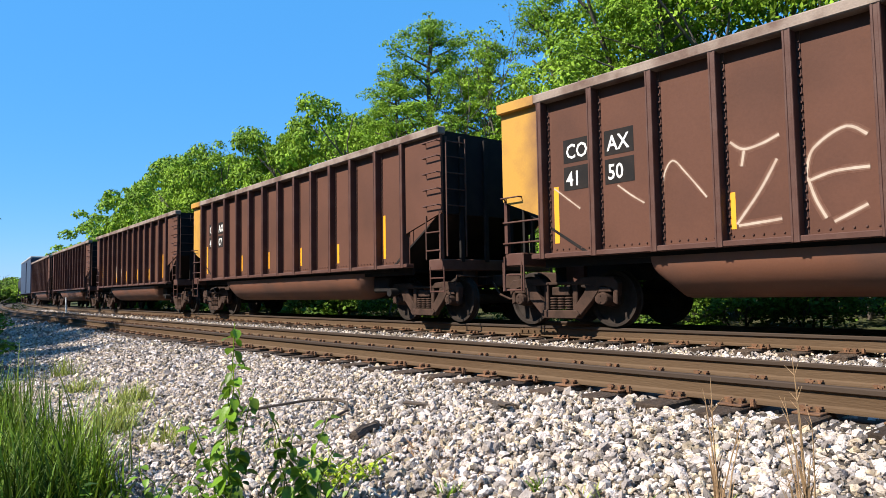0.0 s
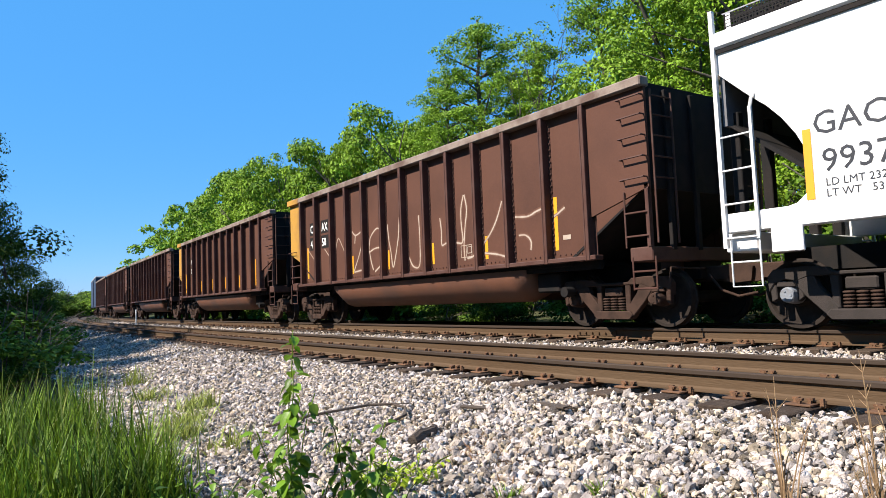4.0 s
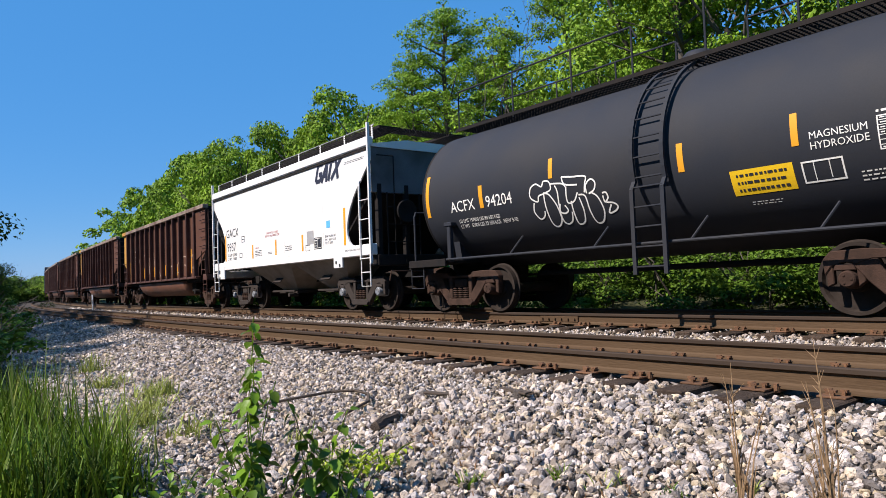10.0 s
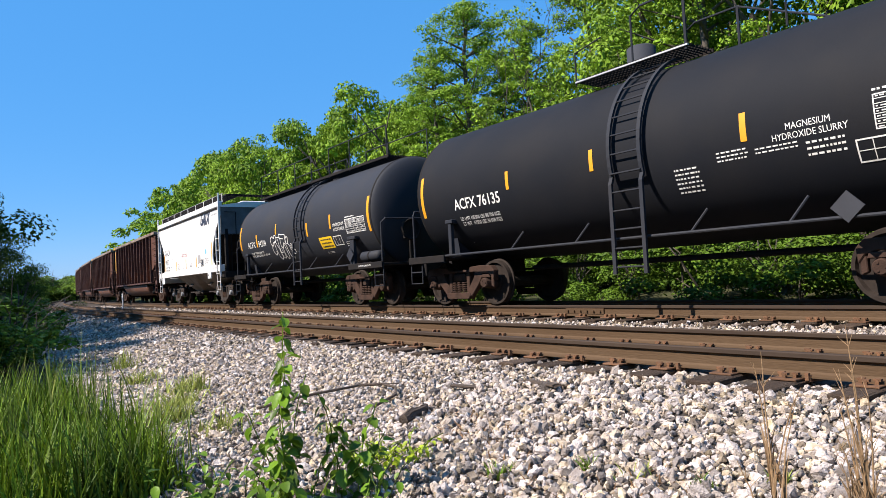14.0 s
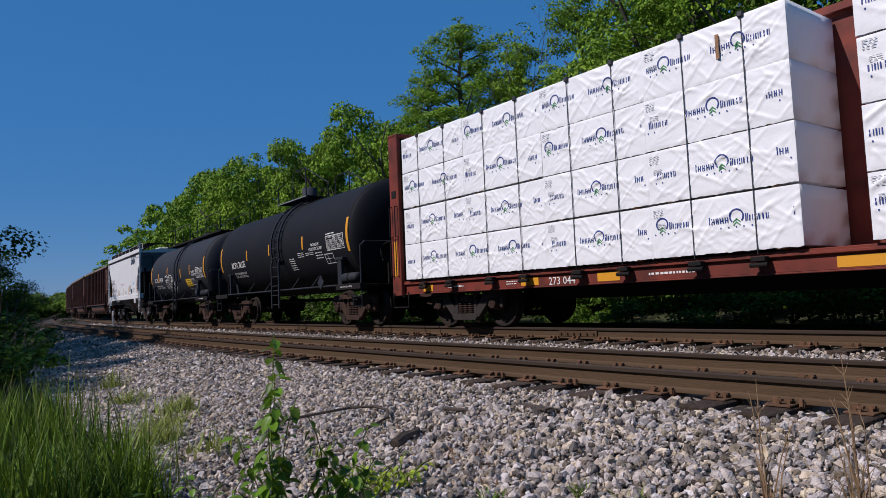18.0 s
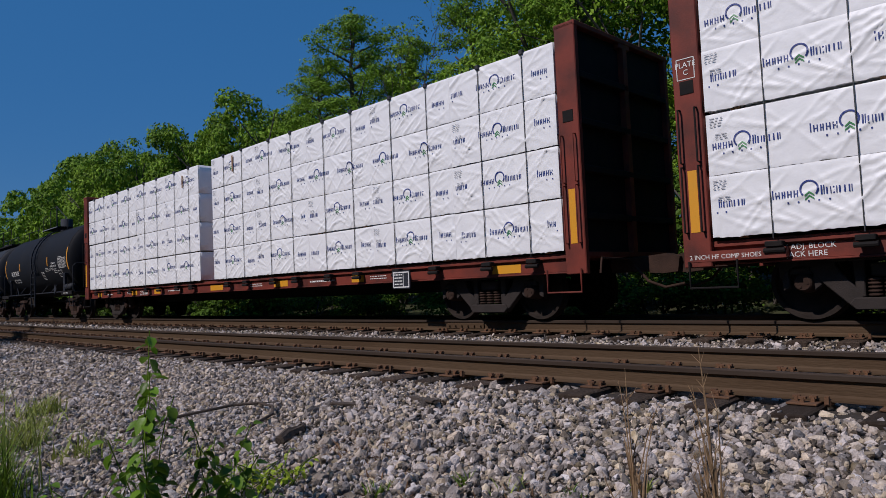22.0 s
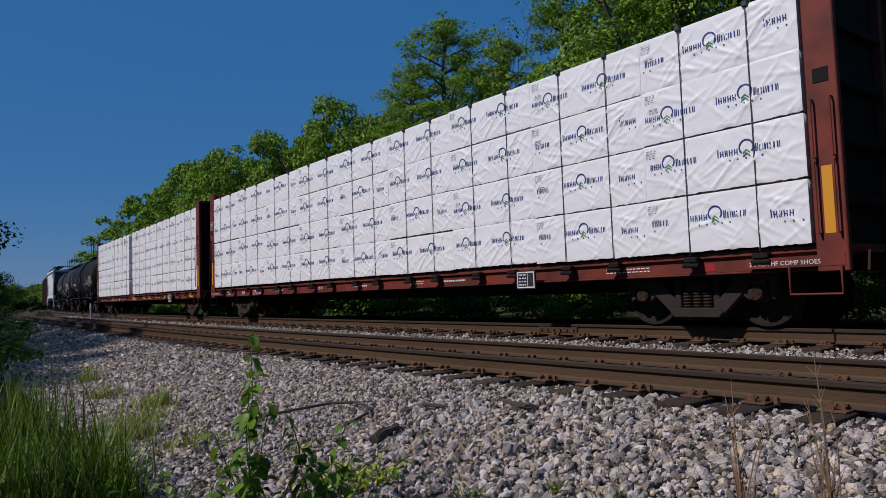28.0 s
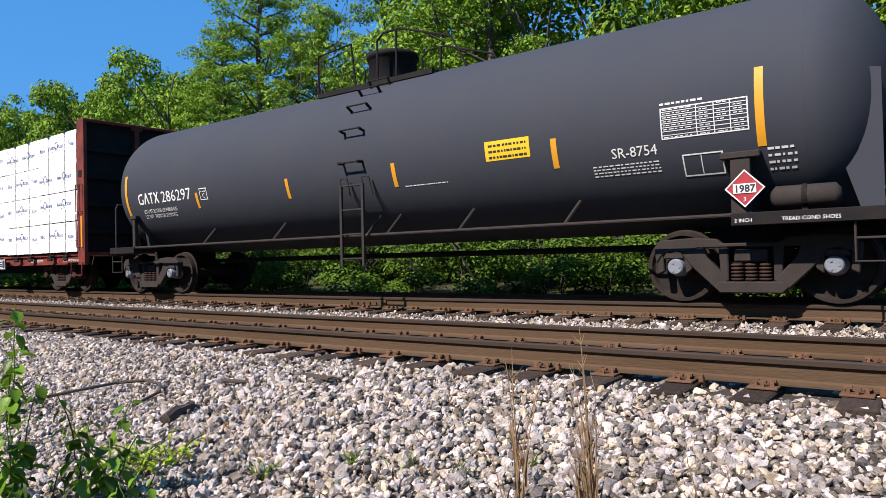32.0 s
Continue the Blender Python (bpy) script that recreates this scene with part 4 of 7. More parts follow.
for x0, x1, t0, t1 in ((-2.55, 0.66, -1.45, -0.45), (0.72, 3.90, 1.70, 2.72)):
    ch = part("discharge_chute", chute(x0, x1, t0, t1), M_UNDER, hopper, "dusty beige discharge chute")
    bm = box(bmesh.new(), t0 - 0.15, t1 + 0.15, -0.85, 0.85, 0.46, 0.56, 0.01)
    box(bm, t0 - 0.3, t1 + 0.3, -1.02, -0.96, 0.50, 0.56, 0.01)
    rod(bm, (t1 + 0.1, -1.1, 0.42), (t1 + 0.1, -0.8, 0.42), 0.06, 10)
    part("outlet_gate", bm, M_TRUCKGREY, ch)
    m = (t0 + t1) / 2
    bm = bmesh.new()
    plate = [(m - 0.28, 0.72), (m + 0.28, 0.72), (m + 0.22, 0.98), (m - 0.22, 0.98)]
    prism(bm, plate, -0.012, 0.012, Matrix.Translation((0, -1.13, 0.0)) @ Matrix.Translation((0, 0, 0.9)) @ Matrix.Rotation(radians(-43.9), 4, "X") @ Matrix.Translation((0, 0, -0.85)))
    part("inspection_plate", bm, M_TRUCKGREY, ch)
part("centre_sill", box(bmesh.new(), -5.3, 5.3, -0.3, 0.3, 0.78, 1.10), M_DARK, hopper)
part("lettering", text_mesh("GACX", 0.40, M_INK, (-4.16, 2.37), -1.604), None, hopper)
part("lettering", text_mesh("9937", 0.40, M_INK, (-4.08, 1.91), -1.604), None, hopper)
part("lettering", text_mesh("LD LMT 232400\nLT WT   53800", 0.13, M_INK, (-4.05, 1.74), -1.604), None, hopper)
part("lettering", text_mesh("OPEN HATCH COVERS\nBEFORE UNLOADING CAR", 0.085, M_RED, (-0.30, 2.24), -1.604, center=True), None, hopper)
part("lettering", text_mesh("WARNING", 0.06, M_RED, (-1.62, 1.86), -1.604), None, hopper)
part("lettering", text_mesh("EXW 10-8 H 9-3\nEW   8-6 H 15-0\nCU FT 3281", 0.085, M_INK, (3.05, 1.86), -1.604), None, hopper)
part("lettering", text_mesh("2 INCH TREAD COND. SHOES", 0.055, M_INK, (4.12, 1.44), -1.624), None, hopper)
# the builder's mark as plain slanted shapes
z0, z1, lean = 3.30, 3.79, 0.20
Y = -1.604


def bar(ax, az, bx, bz, w):
    """A slanted thick stroke between two places of the mark, in parts of its height."""
    p, q = Vector((ax + lean * az, z0 + (z1 - z0) * az)), Vector((bx + lean * bz, z0 + (z1 - z0) * bz))
    d = (q - p).normalized() * w / 2
    n = Vector((-d.y, d.x))
    bm = bmesh.new()
    bm.faces.new([bm.verts.new((v.x, Y, v.y)) for v in (p - d - n, q + d - n, q + d + n, p - d + n)])
    part("mark_bar", bm, M_NAVY, hopper, "dark navy slanted mark")


for strokes_ in (((2.60, 0.18, 2.60, 0.82), (2.66, 0.92, 2.84, 0.92), (2.66, 0.08, 2.80, 0.08), (2.86, 0.14, 2.86, 0.40), (2.78, 0.42, 2.86, 0.42)),
                 ((2.96, 0.05, 3.10, 0.95), (3.10, 0.95, 3.20, 0.05), (3.05, 0.28, 3.16, 0.28)),
                 ((3.14, 0.92, 3.44, 0.92), (3.33, 0.06, 3.33, 0.84)),
                 ((3.50, 0.05, 3.84, 0.95), (3.56, 0.95, 3.80, 0.05))):
    for stroke_ in strokes_:
        Y -= 0.0003
        bar(*stroke_, 0.112)
for x, z0, z1 in ((-4.28, 1.60, 2.46), (-1.88, 1.58, 2.0), (-0.10, 1.59, 2.04), (1.68, 1.60, 2.04), (4.04, 1.60, 2.51)):
    part("reflector_tape", patch(bmesh.new(), x, x + 0.10, z0, z1, -1.605), M_REFLECT, hopper)
bm = bmesh.new()
patch(bm, 3.14, 3.34, 2.10, 2.28, -1.605)
part("blue_decal", mesh_of("blue_decal", bm, M_SKYBLUE), None, hopper)
bm = bmesh.new()
patch(bm, 2.42, 2.86, 1.60, 1.90, -1.605)
frame_patch(bm, -2.75, -2.50, 2.14, 2.34, -1.605, 0.014)
frame_patch(bm, -2.95, -2.72, 1.66, 1.80, -1.605, 0.014)
frame_patch(bm, 1.92, 2.18, 1.58, 1.74, -1.605, 0.012)
small_print(bm, -1.62, -1.1, 1.62, 1.82, -1.605, 4, seed=1)
small_print(bm, 0.62, 1.05, 1.66, 1.82, -1.605, 3, seed=2)
small_print(bm, -0.62, -0.35, 1.64, 1.72, -1.605, 2, seed=3)
small_print(bm, 4.15, 5.1, 3.55, 3.62, -1.605, 2, seed=4)
small_print(bm, -2.72, -2.54, 2.2, 2.28, -1.605, 1, seed=5)
tagged(part("data_panel", mesh_of("data_panel", bm, M_INK), None, hopper), kind="stuff")
bm = bmesh.new()
frame_patch(bm, 2.44, 2.84, 1.62, 1.88, -1.608, 0.012)
patch(bm, 2.62, 2.632, 1.64, 1.86, -1.609)
small_print(bm, 2.47, 2.6, 1.66, 1.86, -1.608, 3, seed=6)
tagged(part("data_lines", mesh_of("data_lines", bm, M_TEXT), None, hopper), kind="stuff")
bm = bmesh.new()
patch(bm, 2.01, 2.40, 1.75, 2.10, -1.6035)
part("painted_patch", mesh_of("painted_patch", bm, M_GREYEND), None, hopper)
truck(hopper, -3.98, M_TRUCKGREY, True), truck(hopper, 3.84, M_TRUCKGREY, True)
couplers(hopper, HH)

# ---- tank cars ----


def tank_car(label, u0, u1, seam0, seam1, zc, r, mat, head, trucks, caps=False, t_mat=None, rail_mat=None, name="tank_car", saddle=-0.25):
    mid = (u0 + u1) / 2
    c = car_root(name, label, "tank car", u0, u1, (trucks[1] - trucks[0]) / 2)
    rail_mat = rail_mat or M_BLACK
    a, b = seam0 - mid, seam1 - mid
    bm = bmesh.new()
    n, N = 64, 24
    lathe(bm, [(a + (b - a) * i / N, r) for i in range(N + 1)], n, Matrix.Translation((0, 0, zc)))
    part("tank_shell", bm, mat, c, smooth=True)
    for x, k in ((a, -1), (b, 1)):
        prof = [(x - k * 0.06, r * 0.999), (x - k * 0.03, r * 0.999), (x, r * 0.999)] + [(x + k * head * math.sin(q), r * 0.999 * math.cos(q)) for q in [math.pi / 2 * (i / 14) for i in range(1, 14)]] + [(x + k * head, 0)]
        part("tank_head", lathe(bmesh.new(), prof, n, Matrix.Translation((0, 0, zc))), mat, c, smooth=True)
        bm = lathe(bmesh.new(), [(x - 0.03, r), (x - 0.02, r + 0.006), (x + 0.02, r + 0.006), (x + 0.03, r)], n, Matrix.Translation((0, 0, zc)))
        if head < 0.8:
            part("weld_seam", bm, M_DARK, c, smooth=True)
        else:
            bm.free()
    for t, k in ((trucks[0] - mid, -1), (trucks[1] - mid, 1)):
        truck(c, t, t_mat, caps)
        # saddle with its web plates
        bm = prism(bmesh.new(), [(-1.05, 1.0), (1.05, 1.0), (1.12, 1.45), (0.8, 1.25), (-0.8, 1.25), (-1.12, 1.45)], -t - 0.09, -t + 0.09, Matrix.Rotation(math.pi / 2, 4, "Z"))
        part("saddle", bm, rail_mat, c)
        d = t + (saddle if k < 0 else 0)
        part("saddle_pad", box(bmesh.new(), d - (0.12 if k < 0 else 0.22), d + (0.12 if k < 0 else 0.22), -1.47, -1.25, 1.72, 1.80, 0.01), rail_mat, c)
        part("saddle_web", box(bmesh.new(), d - (0.05 if k < 0 else 0.11), d + (0.05 if k < 0 else 0.11), -1.45, -1.36, 1.0, 1.74, 0.01), rail_mat, c)
        # end platform, sill and hand rail
        e = (u0 - mid if k < 0 else u1 - mid)
        bm = box(bmesh.new(), *sorted((t - k * 0.1, e)), -1.50, 1.50, 0.99, 1.05, 0.008)
        box(bm, *sorted((t - k * 0.1, e)), -1.52, -1.46, 0.93, 1.08, 0.008)
        part("end_platform", bm, M_DARK, c)
        part("stub_sill", box(bmesh.new(), *sorted((t - k * 0.6, e + k * 0.1)), -0.32, 0.32, 0.66, 1.0, 0.015), M_DARK, c)
        bm = bent(bmesh.new(), [(e - k * 0.12, -1.42, 1.05), (e - k * 0.12, -1.42, 2.02), (e - k * 0.05, -1.34, 2.12), (e - k * 0.02, 1.34, 2.12), (e - k * 0.12, 1.42, 2.02), (e - k * 0.12, 1.42, 1.05)], 0.022, 8)
        part("end_handrail", bm, rail_mat, c)
        bm = bent(bmesh.new(), [(e - k * 0.45, -1.46, 1.0), (e - k * 0.45, -1.46, 0.5), (e - k * 0.02, -1.46, 0.5), (e - k * 0.02, -1.46, 1.0)], 0.016, 6)
        rod(bm, (e - k * 0.45, -1.46, 0.75), (e - k * 0.02, -1.46, 0.75), 0.014, 6)
        part("step", bm, rail_mat, c)
    # side rail along the underframe with slanting stays
    for y in (-1.47, 1.47):
        part("side_rail", rod(bmesh.new(), (trucks[0] - mid + 0.1, y, 1.06), (trucks[1] - mid - 0.1, y, 1.06), 0.024, 8), rail_mat, c)
    part("centre_pipe", rod(bmesh.new(), (trucks[0] - mid + 1.2, 0, 0.72), (trucks[1] - mid - 1.2, 0, 0.72), 0.05, 8), M_DARK, c)
    # brake wheel and air reservoir
    e = u1 - mid
    bm = lathe(bmesh.new(), [(e - 0.12, 0.0), (e - 0.12, 0.05), (e - 0.08, 0.06), (e - 0.06, 0.25), (e - 0.03, 0.28), (e, 0.25), (e - 0.02, 0.22), (e - 0.05, 0)], 24, Matrix.Translation((0, -0.62, 1.85)))
    rod(bm, (e - 0.1, -0.62, 1.0), (e - 0.1, -0.62, 1.9), 0.03, 8)
    box(bm, e - 0.24, e - 0.12, -0.74, -0.50, 1.62, 2.05, 0.02)
    part("brake_wheel", bm, M_DARK, c)
    return c, mid


def tapes(c, strips, wrap):
    for x, z0, z1, w in strips:
        part("reflector_tape", patch(bmesh.new(), x + w * 0.1, x + w * 0.9, z0, z1, 0, wrap, n=14), M_REFLECT, c, smooth=True)


def stay(c, x, mat, r=0.018):
    part("rail_stay", rod(bmesh.new(), (x, -1.47, 1.06), (x + 0.16, -1.28, 1.38), r, 6), mat, c)


def reservoir(c, x0, x1, mat, z=1.24):
    bm = lathe(bmesh.new(), [(x0, 0), (x0 + 0.01, 0.07), (x0 + 0.06, 0.13), (x1 - 0.06, 0.13), (x1 - 0.01, 0.07), (x1, 0)], 20, Matrix.Translation((0, -1.34, z)))
    part("air_reservoir", bm, mat, c, smooth=True)
    bm = bmesh.new()
    m = (x0 + x1) / 2
    lathe(bm, [(m - 0.025, 0.131), (m - 0.025, 0.14), (m + 0.025, 0.14), (m + 0.025, 0.131)], 20, Matrix.Translation((0, -1.34, z)))
    box(bm, m - 0.03, m + 0.03, -1.40, -1.28, 1.05, 1.12)
    part("reservoir_strap", bm, M_DARK, c)


def side_ladder(c, xs, zc, r, z_bot, mat):
    """A ladder that follows the tank from its underside to the top."""
    bm = bmesh.new()
    angs = [radians(q) for q in range(-20, 80, 6)]
    for x in xs:
        pts = [(x, -1.57, z_bot), (x, -1.57, zc - 0.5)] + [(x, -(r + 0.09) * math.cos(q), zc + (r + 0.09) * math.sin(q)) for q in angs if q > -0.3]
        for a, b in zip(pts, pts[1:]):
            d = Vector(b) - Vector(a)
            turn = Matrix.Translation((Vector(a) + Vector(b)) / 2) @ d.to_track_quat("Z", "Y").to_matrix().to_4x4()
            box(bm, -0.032, 0.032, -0.022, 0.022, -d.length / 2 - 0.01, d.length / 2 + 0.01, m=turn)
    for z in [z_bot + 0.1 + 0.29 * i for i in range(6)]:
        if z < zc - 0.25:
            rod(bm, (xs[0], -1.57, z), (xs[1], -1.57, z), 0.014, 6)
    for q in range(-12, 80, 11):
        a = radians(q)
        rod(bm, (xs[0], -(r + 0.09) * math.cos(a), zc + (r + 0.09) * math.sin(a)), (xs[1], -(r + 0.09) * math.cos(a), zc + (r + 0.09) * math.sin(a)), 0.014, 6)
    part("side_ladder", bm, mat, c)


def table_decal(c, x0, x1, z0, z1, wrap, rows, seed, mat, head_words=True):
    bm = bmesh.new()
    frame_patch(bm, x0, x1, z0, z1, 0, 0.014, wrap)
    for i in range(1, rows):
        z = z0 + (z1 - z0) * i / rows
        patch(bm, x0 + 0.014, x1 - 0.014, z - 0.004, z + 0.004, 0, wrap, n=1)
    for f in (0.42, 0.62, 0.80):
        patch(bm, x0 + (x1 - x0) * f, x0 + (x1 - x0) * f + 0.01, z0 + 0.014, z1 - 0.014, 0, (wrap[0], wrap[1] + 0.001))
    h = (z1 - z0) / rows
    for i in range(rows):
        rnd = random.Random(seed + i)
        for a, b in ((0.03, 0.38), (0.46, 0.58), (0.66, 0.77), (0.84, 0.95)):
            if rnd.random() < 0.85:
                small_print(bm, x0 + (x1 - x0) * a, x0 + (x1 - x0) * b, z0 + h * i + 0.012, z0 + h * (i + 1) - 0.008, 0, 1, (wrap[0], wrap[1] + 0.001), seed * 9 + i)
    if head_words:
        small_print(bm, x0, x0 + (x1 - x0) * 0.5, z1 + 0.02, z1 + 0.09, 0, 1, wrap, seed)
    tagged(part("data_table", mesh_of("data_table", bm, mat), None, c), kind="stuff")


# first tank: long roof walkway with hand rails
ZC, RT = 2.35, 1.45
tank_a, mid = tank_car("matt black tank car with white graffiti and a railed roof walkway", 18.95, 29.95, 19.45, 29.35, ZC, RT, M_BLACK, 0.36, (20.09, 28.30), saddle=0.15)
W_A = (ZC, RT)
L = lambda u: u - mid
part("roof_walkway", grating(L(19.7), L(29.0), -0.62, -0.05, ZC + RT + 0.06), M_DARK, tank_a)
bm = box(bmesh.new(), L(19.65), L(29.05), -0.66, -0.62, ZC + RT + 0.01, ZC + RT + 0.08)
part("walkway_edge", bm, M_DARK, tank_a)
for y in (-0.64, 0.64):
    bm = bent(bmesh.new(), [(L(19.75), y, 3.8), (L(19.75), y, 4.66), (L(24.2), y, 4.66), (L(24.3), y, 4.45)], 0.018, 6)
    rod(bm, (L(25.5), y, 4.66), (L(28.95), y, 4.66), 0.018, 6)
    for u in (21.4, 22.9, 24.2, 25.5, 26.85, 28.95):
        rod(bm, (L(u), y, 3.78), (L(u), y, 4.66), 0.018, 6)
    part("roof_handrail", bm, M_BLACK, tank_a)
bm = lathe(bmesh.new(), [(3.75, 0.26), (4.05, 0.26), (4.12, 0.2), (4.14, 0)], 20, Matrix.Translation((L(25.0), 0, 0)) @ Matrix.Rotation(-math.pi / 2, 4, "Y"))
part("dome", bm, M_BLACK, tank_a, smooth=True)
side_ladder(tank_a, (L(24.74), L(25.26)), ZC, RT, 0.62, M_BLACK)
for u in (22.0, 23.9, 25.6, 27.3):
    stay(tank_a, L(u), M_BLACK)
reservoir(tank_a, L(28.72), L(29.66), M_BLACK)
part("lettering", text_mesh("ACFX", 0.30, M_TEXT, (L(20.32), 1.98), 0, W_A, 0.95), None, tank_a)
part("lettering", text_mesh("94204", 0.30, M_TEXT, (L(21.36), 1.98), 0, W_A, 0.95), None, tank_a)
bm = bmesh.new()
part("lettering", text_mesh("LD LMT 197600 LBS 89 650 KGS\nLT WT   65400 LBS 29 650 KGS   NEW 9-90", 0.10, M_TEXT, (L(20.48), 1.76), 0, W_A, 0.86), None, tank_a)
small_print(bm, L(26.35), L(26.75), 1.46, 1.52, 0, 2, W_A, 12)
frame_patch(bm, L(27.08), L(27.56), 1.64, 1.90, 0, 0.02, W_A)
patch(bm, L(27.22), L(27.23), 1.66, 1.88, 0, W_A)
patch(bm, L(27.40), L(27.41), 1.68, 1.88, 0, W_A)
small_print(bm, L(27.72), L(28.0), 1.58, 1.72, 0, 3, W_A, 13)
tagged(part("small_lettering", mesh_of("small_lettering", bm, M_TEXT), None, tank_a), kind="stuff")
part("lettering", text_mesh("MAGNESIUM\nHYDROXIDE", 0.125, M_TEXT, (L(27.22), 2.15), 0, W_A, 0.92), None, tank_a)
table_decal(tank_a, L(27.96), L(29.02), 1.90, 2.28, W_A, 7, 21, M_TEXT)
tapes(tank_a, [(L(u), z0, z1, w) for u, z0, z1, w in ((19.53, 1.95, 2.80, 0.13), (21.18, 1.98, 2.40, 0.13), (22.98, 2.28, 2.62, 0.11), (25.42, 2.02, 2.42, 0.12), (27.0, 2.10, 2.50, 0.11), (29.17, 1.86, 2.74, 0.14))], W_A)
bm = bmesh.new()
patch(bm, L(26.16), L(26.98), 1.60, 1.92, 0, (ZC, RT - 0.002))
part("warning_panel", mesh_of("warning_panel", bm, M_WARN), None, tank_a, "yellow warning panel")
bm = bmesh.new()
small_print(bm, L(26.24), L(26.9), 1.62, 1.90, 0, 3, (ZC, RT + 0.002), 14)
tagged(part("panel_bars", mesh_of("panel_bars", bm, M_INK), None, tank_a), kind="stuff")
# a sprayed white tag of rounded outlines
bm = bmesh.new()
TAG_LEFT = [[(22.51, 2.06), (22.56, 2.18), (22.69, 2.23), (22.81, 2.17), (22.87, 2.25), (22.99, 2.23), (23.01, 2.1), (22.86, 2.05), (22.72, 2.02), (22.67, 1.93), (22.54, 1.99), (22.51, 2.06)], [(22.58, 1.92), (22.53, 1.77), (22.61, 1.64), (22.73, 1.68), (22.77, 1.76)], [(22.84, 2.06), (22.82, 1.76), (22.84, 1.53), (22.95, 1.49), (23.07, 1.6), (23.07, 1.82), (22.96, 2.01), (22.84, 2.06)]]
TAG_MID = [[(23.02, 2.19), (23.27, 2.16), (23.34, 2.1)], [(23.11, 2.15), (23.15, 2.01), (23.09, 1.62), (23.15, 1.51), (23.28, 1.55), (23.35, 1.69)], [(23.28, 2.27), (23.33, 2.14), (23.59, 2.1)], [(23.28, 2.27), (23.5, 2.24), (23.77, 2.21), (23.75, 2.1), (23.71, 1.96)], [(23.35, 2.1), (23.32, 1.85), (23.46, 1.85), (23.57, 1.98)], [(23.15, 1.84), (23.11, 1.72), (23.19, 1.68), (23.28, 1.72), (23.24, 1.81)]]
TAG_RIGHT = [[(23.4, 1.86), (23.38, 1.66), (23.39, 1.49), (23.53, 1.52), (23.6, 1.7), (23.58, 1.9)], [(23.58, 1.94), (23.71, 1.9), (23.72, 1.64), (23.76, 1.48), (23.89, 1.49), (23.99, 1.65), (23.95, 1.86), (23.83, 1.95)], [(23.75, 1.94), (23.76, 2.07), (23.87, 2.15), (23.95, 2.09), (23.91, 1.98), (23.79, 1.93)], [(24.05, 1.91), (24.12, 1.91), (24.14, 1.83), (24.06, 1.77), (24.05, 1.87)], [(24.08, 1.76), (24.21, 1.74), (24.27, 1.68), (24.2, 1.62), (24.07, 1.6), (24.16, 1.72)]]
for pts in TAG_LEFT + TAG_MID + TAG_RIGHT:
    stroke(bm, [(L(x), z) for x, z in pts], 0.026, 0, W_A)
part("graffiti_tag", mesh_of("graffiti_tag", bm, M_TEXT), None, tank_a, "white sprayed outline tag")


def placard(c, x, z, mats, s=0.135):
    d = Matrix.Translation((x, -1.50, z)) @ Matrix.Rotation(radians(45), 4, "Y")
    part("placard", box(bmesh.new(), -s, s, -0.01, 0.01, -s, s, m=d), mats[0], c)
    return d


placard(tank_a, L(28.3), 1.32, (M_INK,))

# second tank: single dome platform
ZC, RT = 2.40, 1.48
tank_b, mid = tank_car("black tank car with white lettering and a short dome platform", 31.20, 42.78, 31.65, 42.15, ZC, RT, M_SOOTTANK, 0.38, (32.44, 41.54), rail_mat=M_BLACK, saddle=0.25)
W_B = (ZC, RT)
side_ladder(tank_b, (L(37.10), L(37.68)), ZC, RT, 0.52, M_BLACK)
M_SILVER = material("galvanised grating", (0.5, 0.5, 0.5), 0.5, 0.6, vary=0.1, bump=0.05)
part("dome_platform", grating(L(35.8), L(38.1), -0.75, -0.1, 3.98), M_DARK, tank_b)
part("platform_edge", box(bmesh.new(), L(35.8), L(38.1), -0.80, -0.75, 3.95, 3.975), M_SILVER, tank_b)
bm = lathe(bmesh.new(), [(3.8, 0.25), (4.45, 0.25), (4.47, 0.22), (4.47, 0)], 20, Matrix.Translation((L(36.66), 0, 0)) @ Matrix.Rotation(-math.pi / 2, 4, "Y"))
part("dome", bm, M_GREYTANK, tank_b, smooth=True)
for y in (-0.76, 0.76):
    bm = bent(bmesh.new(), [(L(37.05), y, 3.9), (L(37.05), y, 4.75), (L(37.25), y, 4.86), (L(38.05), y, 4.86), (L(39.6), y, 4.15), (L(39.6), y, 3.75)], 0.018, 6)
    rod(bm, (L(38.05), y, 3.9), (L(38.05), y, 4.86), 0.024, 6)
    bent(bm, [(L(35.8), y, 3.9), (L(35.8), y, 4.5), (L(36.4), y, 4.6)], 0.016, 6)
    part("platform_handrail", bm, M_BLACK, tank_b)
for u in (34.6, 36.2, 38.4, 39.8):
    stay(tank_b, L(u), M_BLACK)
reservoir(tank_b, L(41.58), L(42.42), M_BLACK)
part("lettering", text_mesh("ACFX 76135", 0.30, M_TEXT, (L(32.90), 1.98), 0, W_B, 0.90, 0.004), None, tank_b)
part("lettering", text_mesh("MAGNESIUM\nHYDROXIDE SLURRY", 0.118, M_TEXT, (L(40.1), 2.22), 0, W_B, 0.82, center=True), None, tank_b)
bm = bmesh.new()
part("lettering", text_mesh("LD LMT 195500 LBS 88 700 KGS\n LT WT   67500 LBS 30 600 KGS", 0.105, M_TEXT, (L(32.98), 1.75), 0, W_B, 0.86), None, tank_b)
small_print(bm, L(38.15), L(38.55), 1.62, 2.0, 0, 6, W_B, 32)
small_print(bm, L(38.85), L(39.3), 1.96, 2.12, 0, 3, W_B, 33)
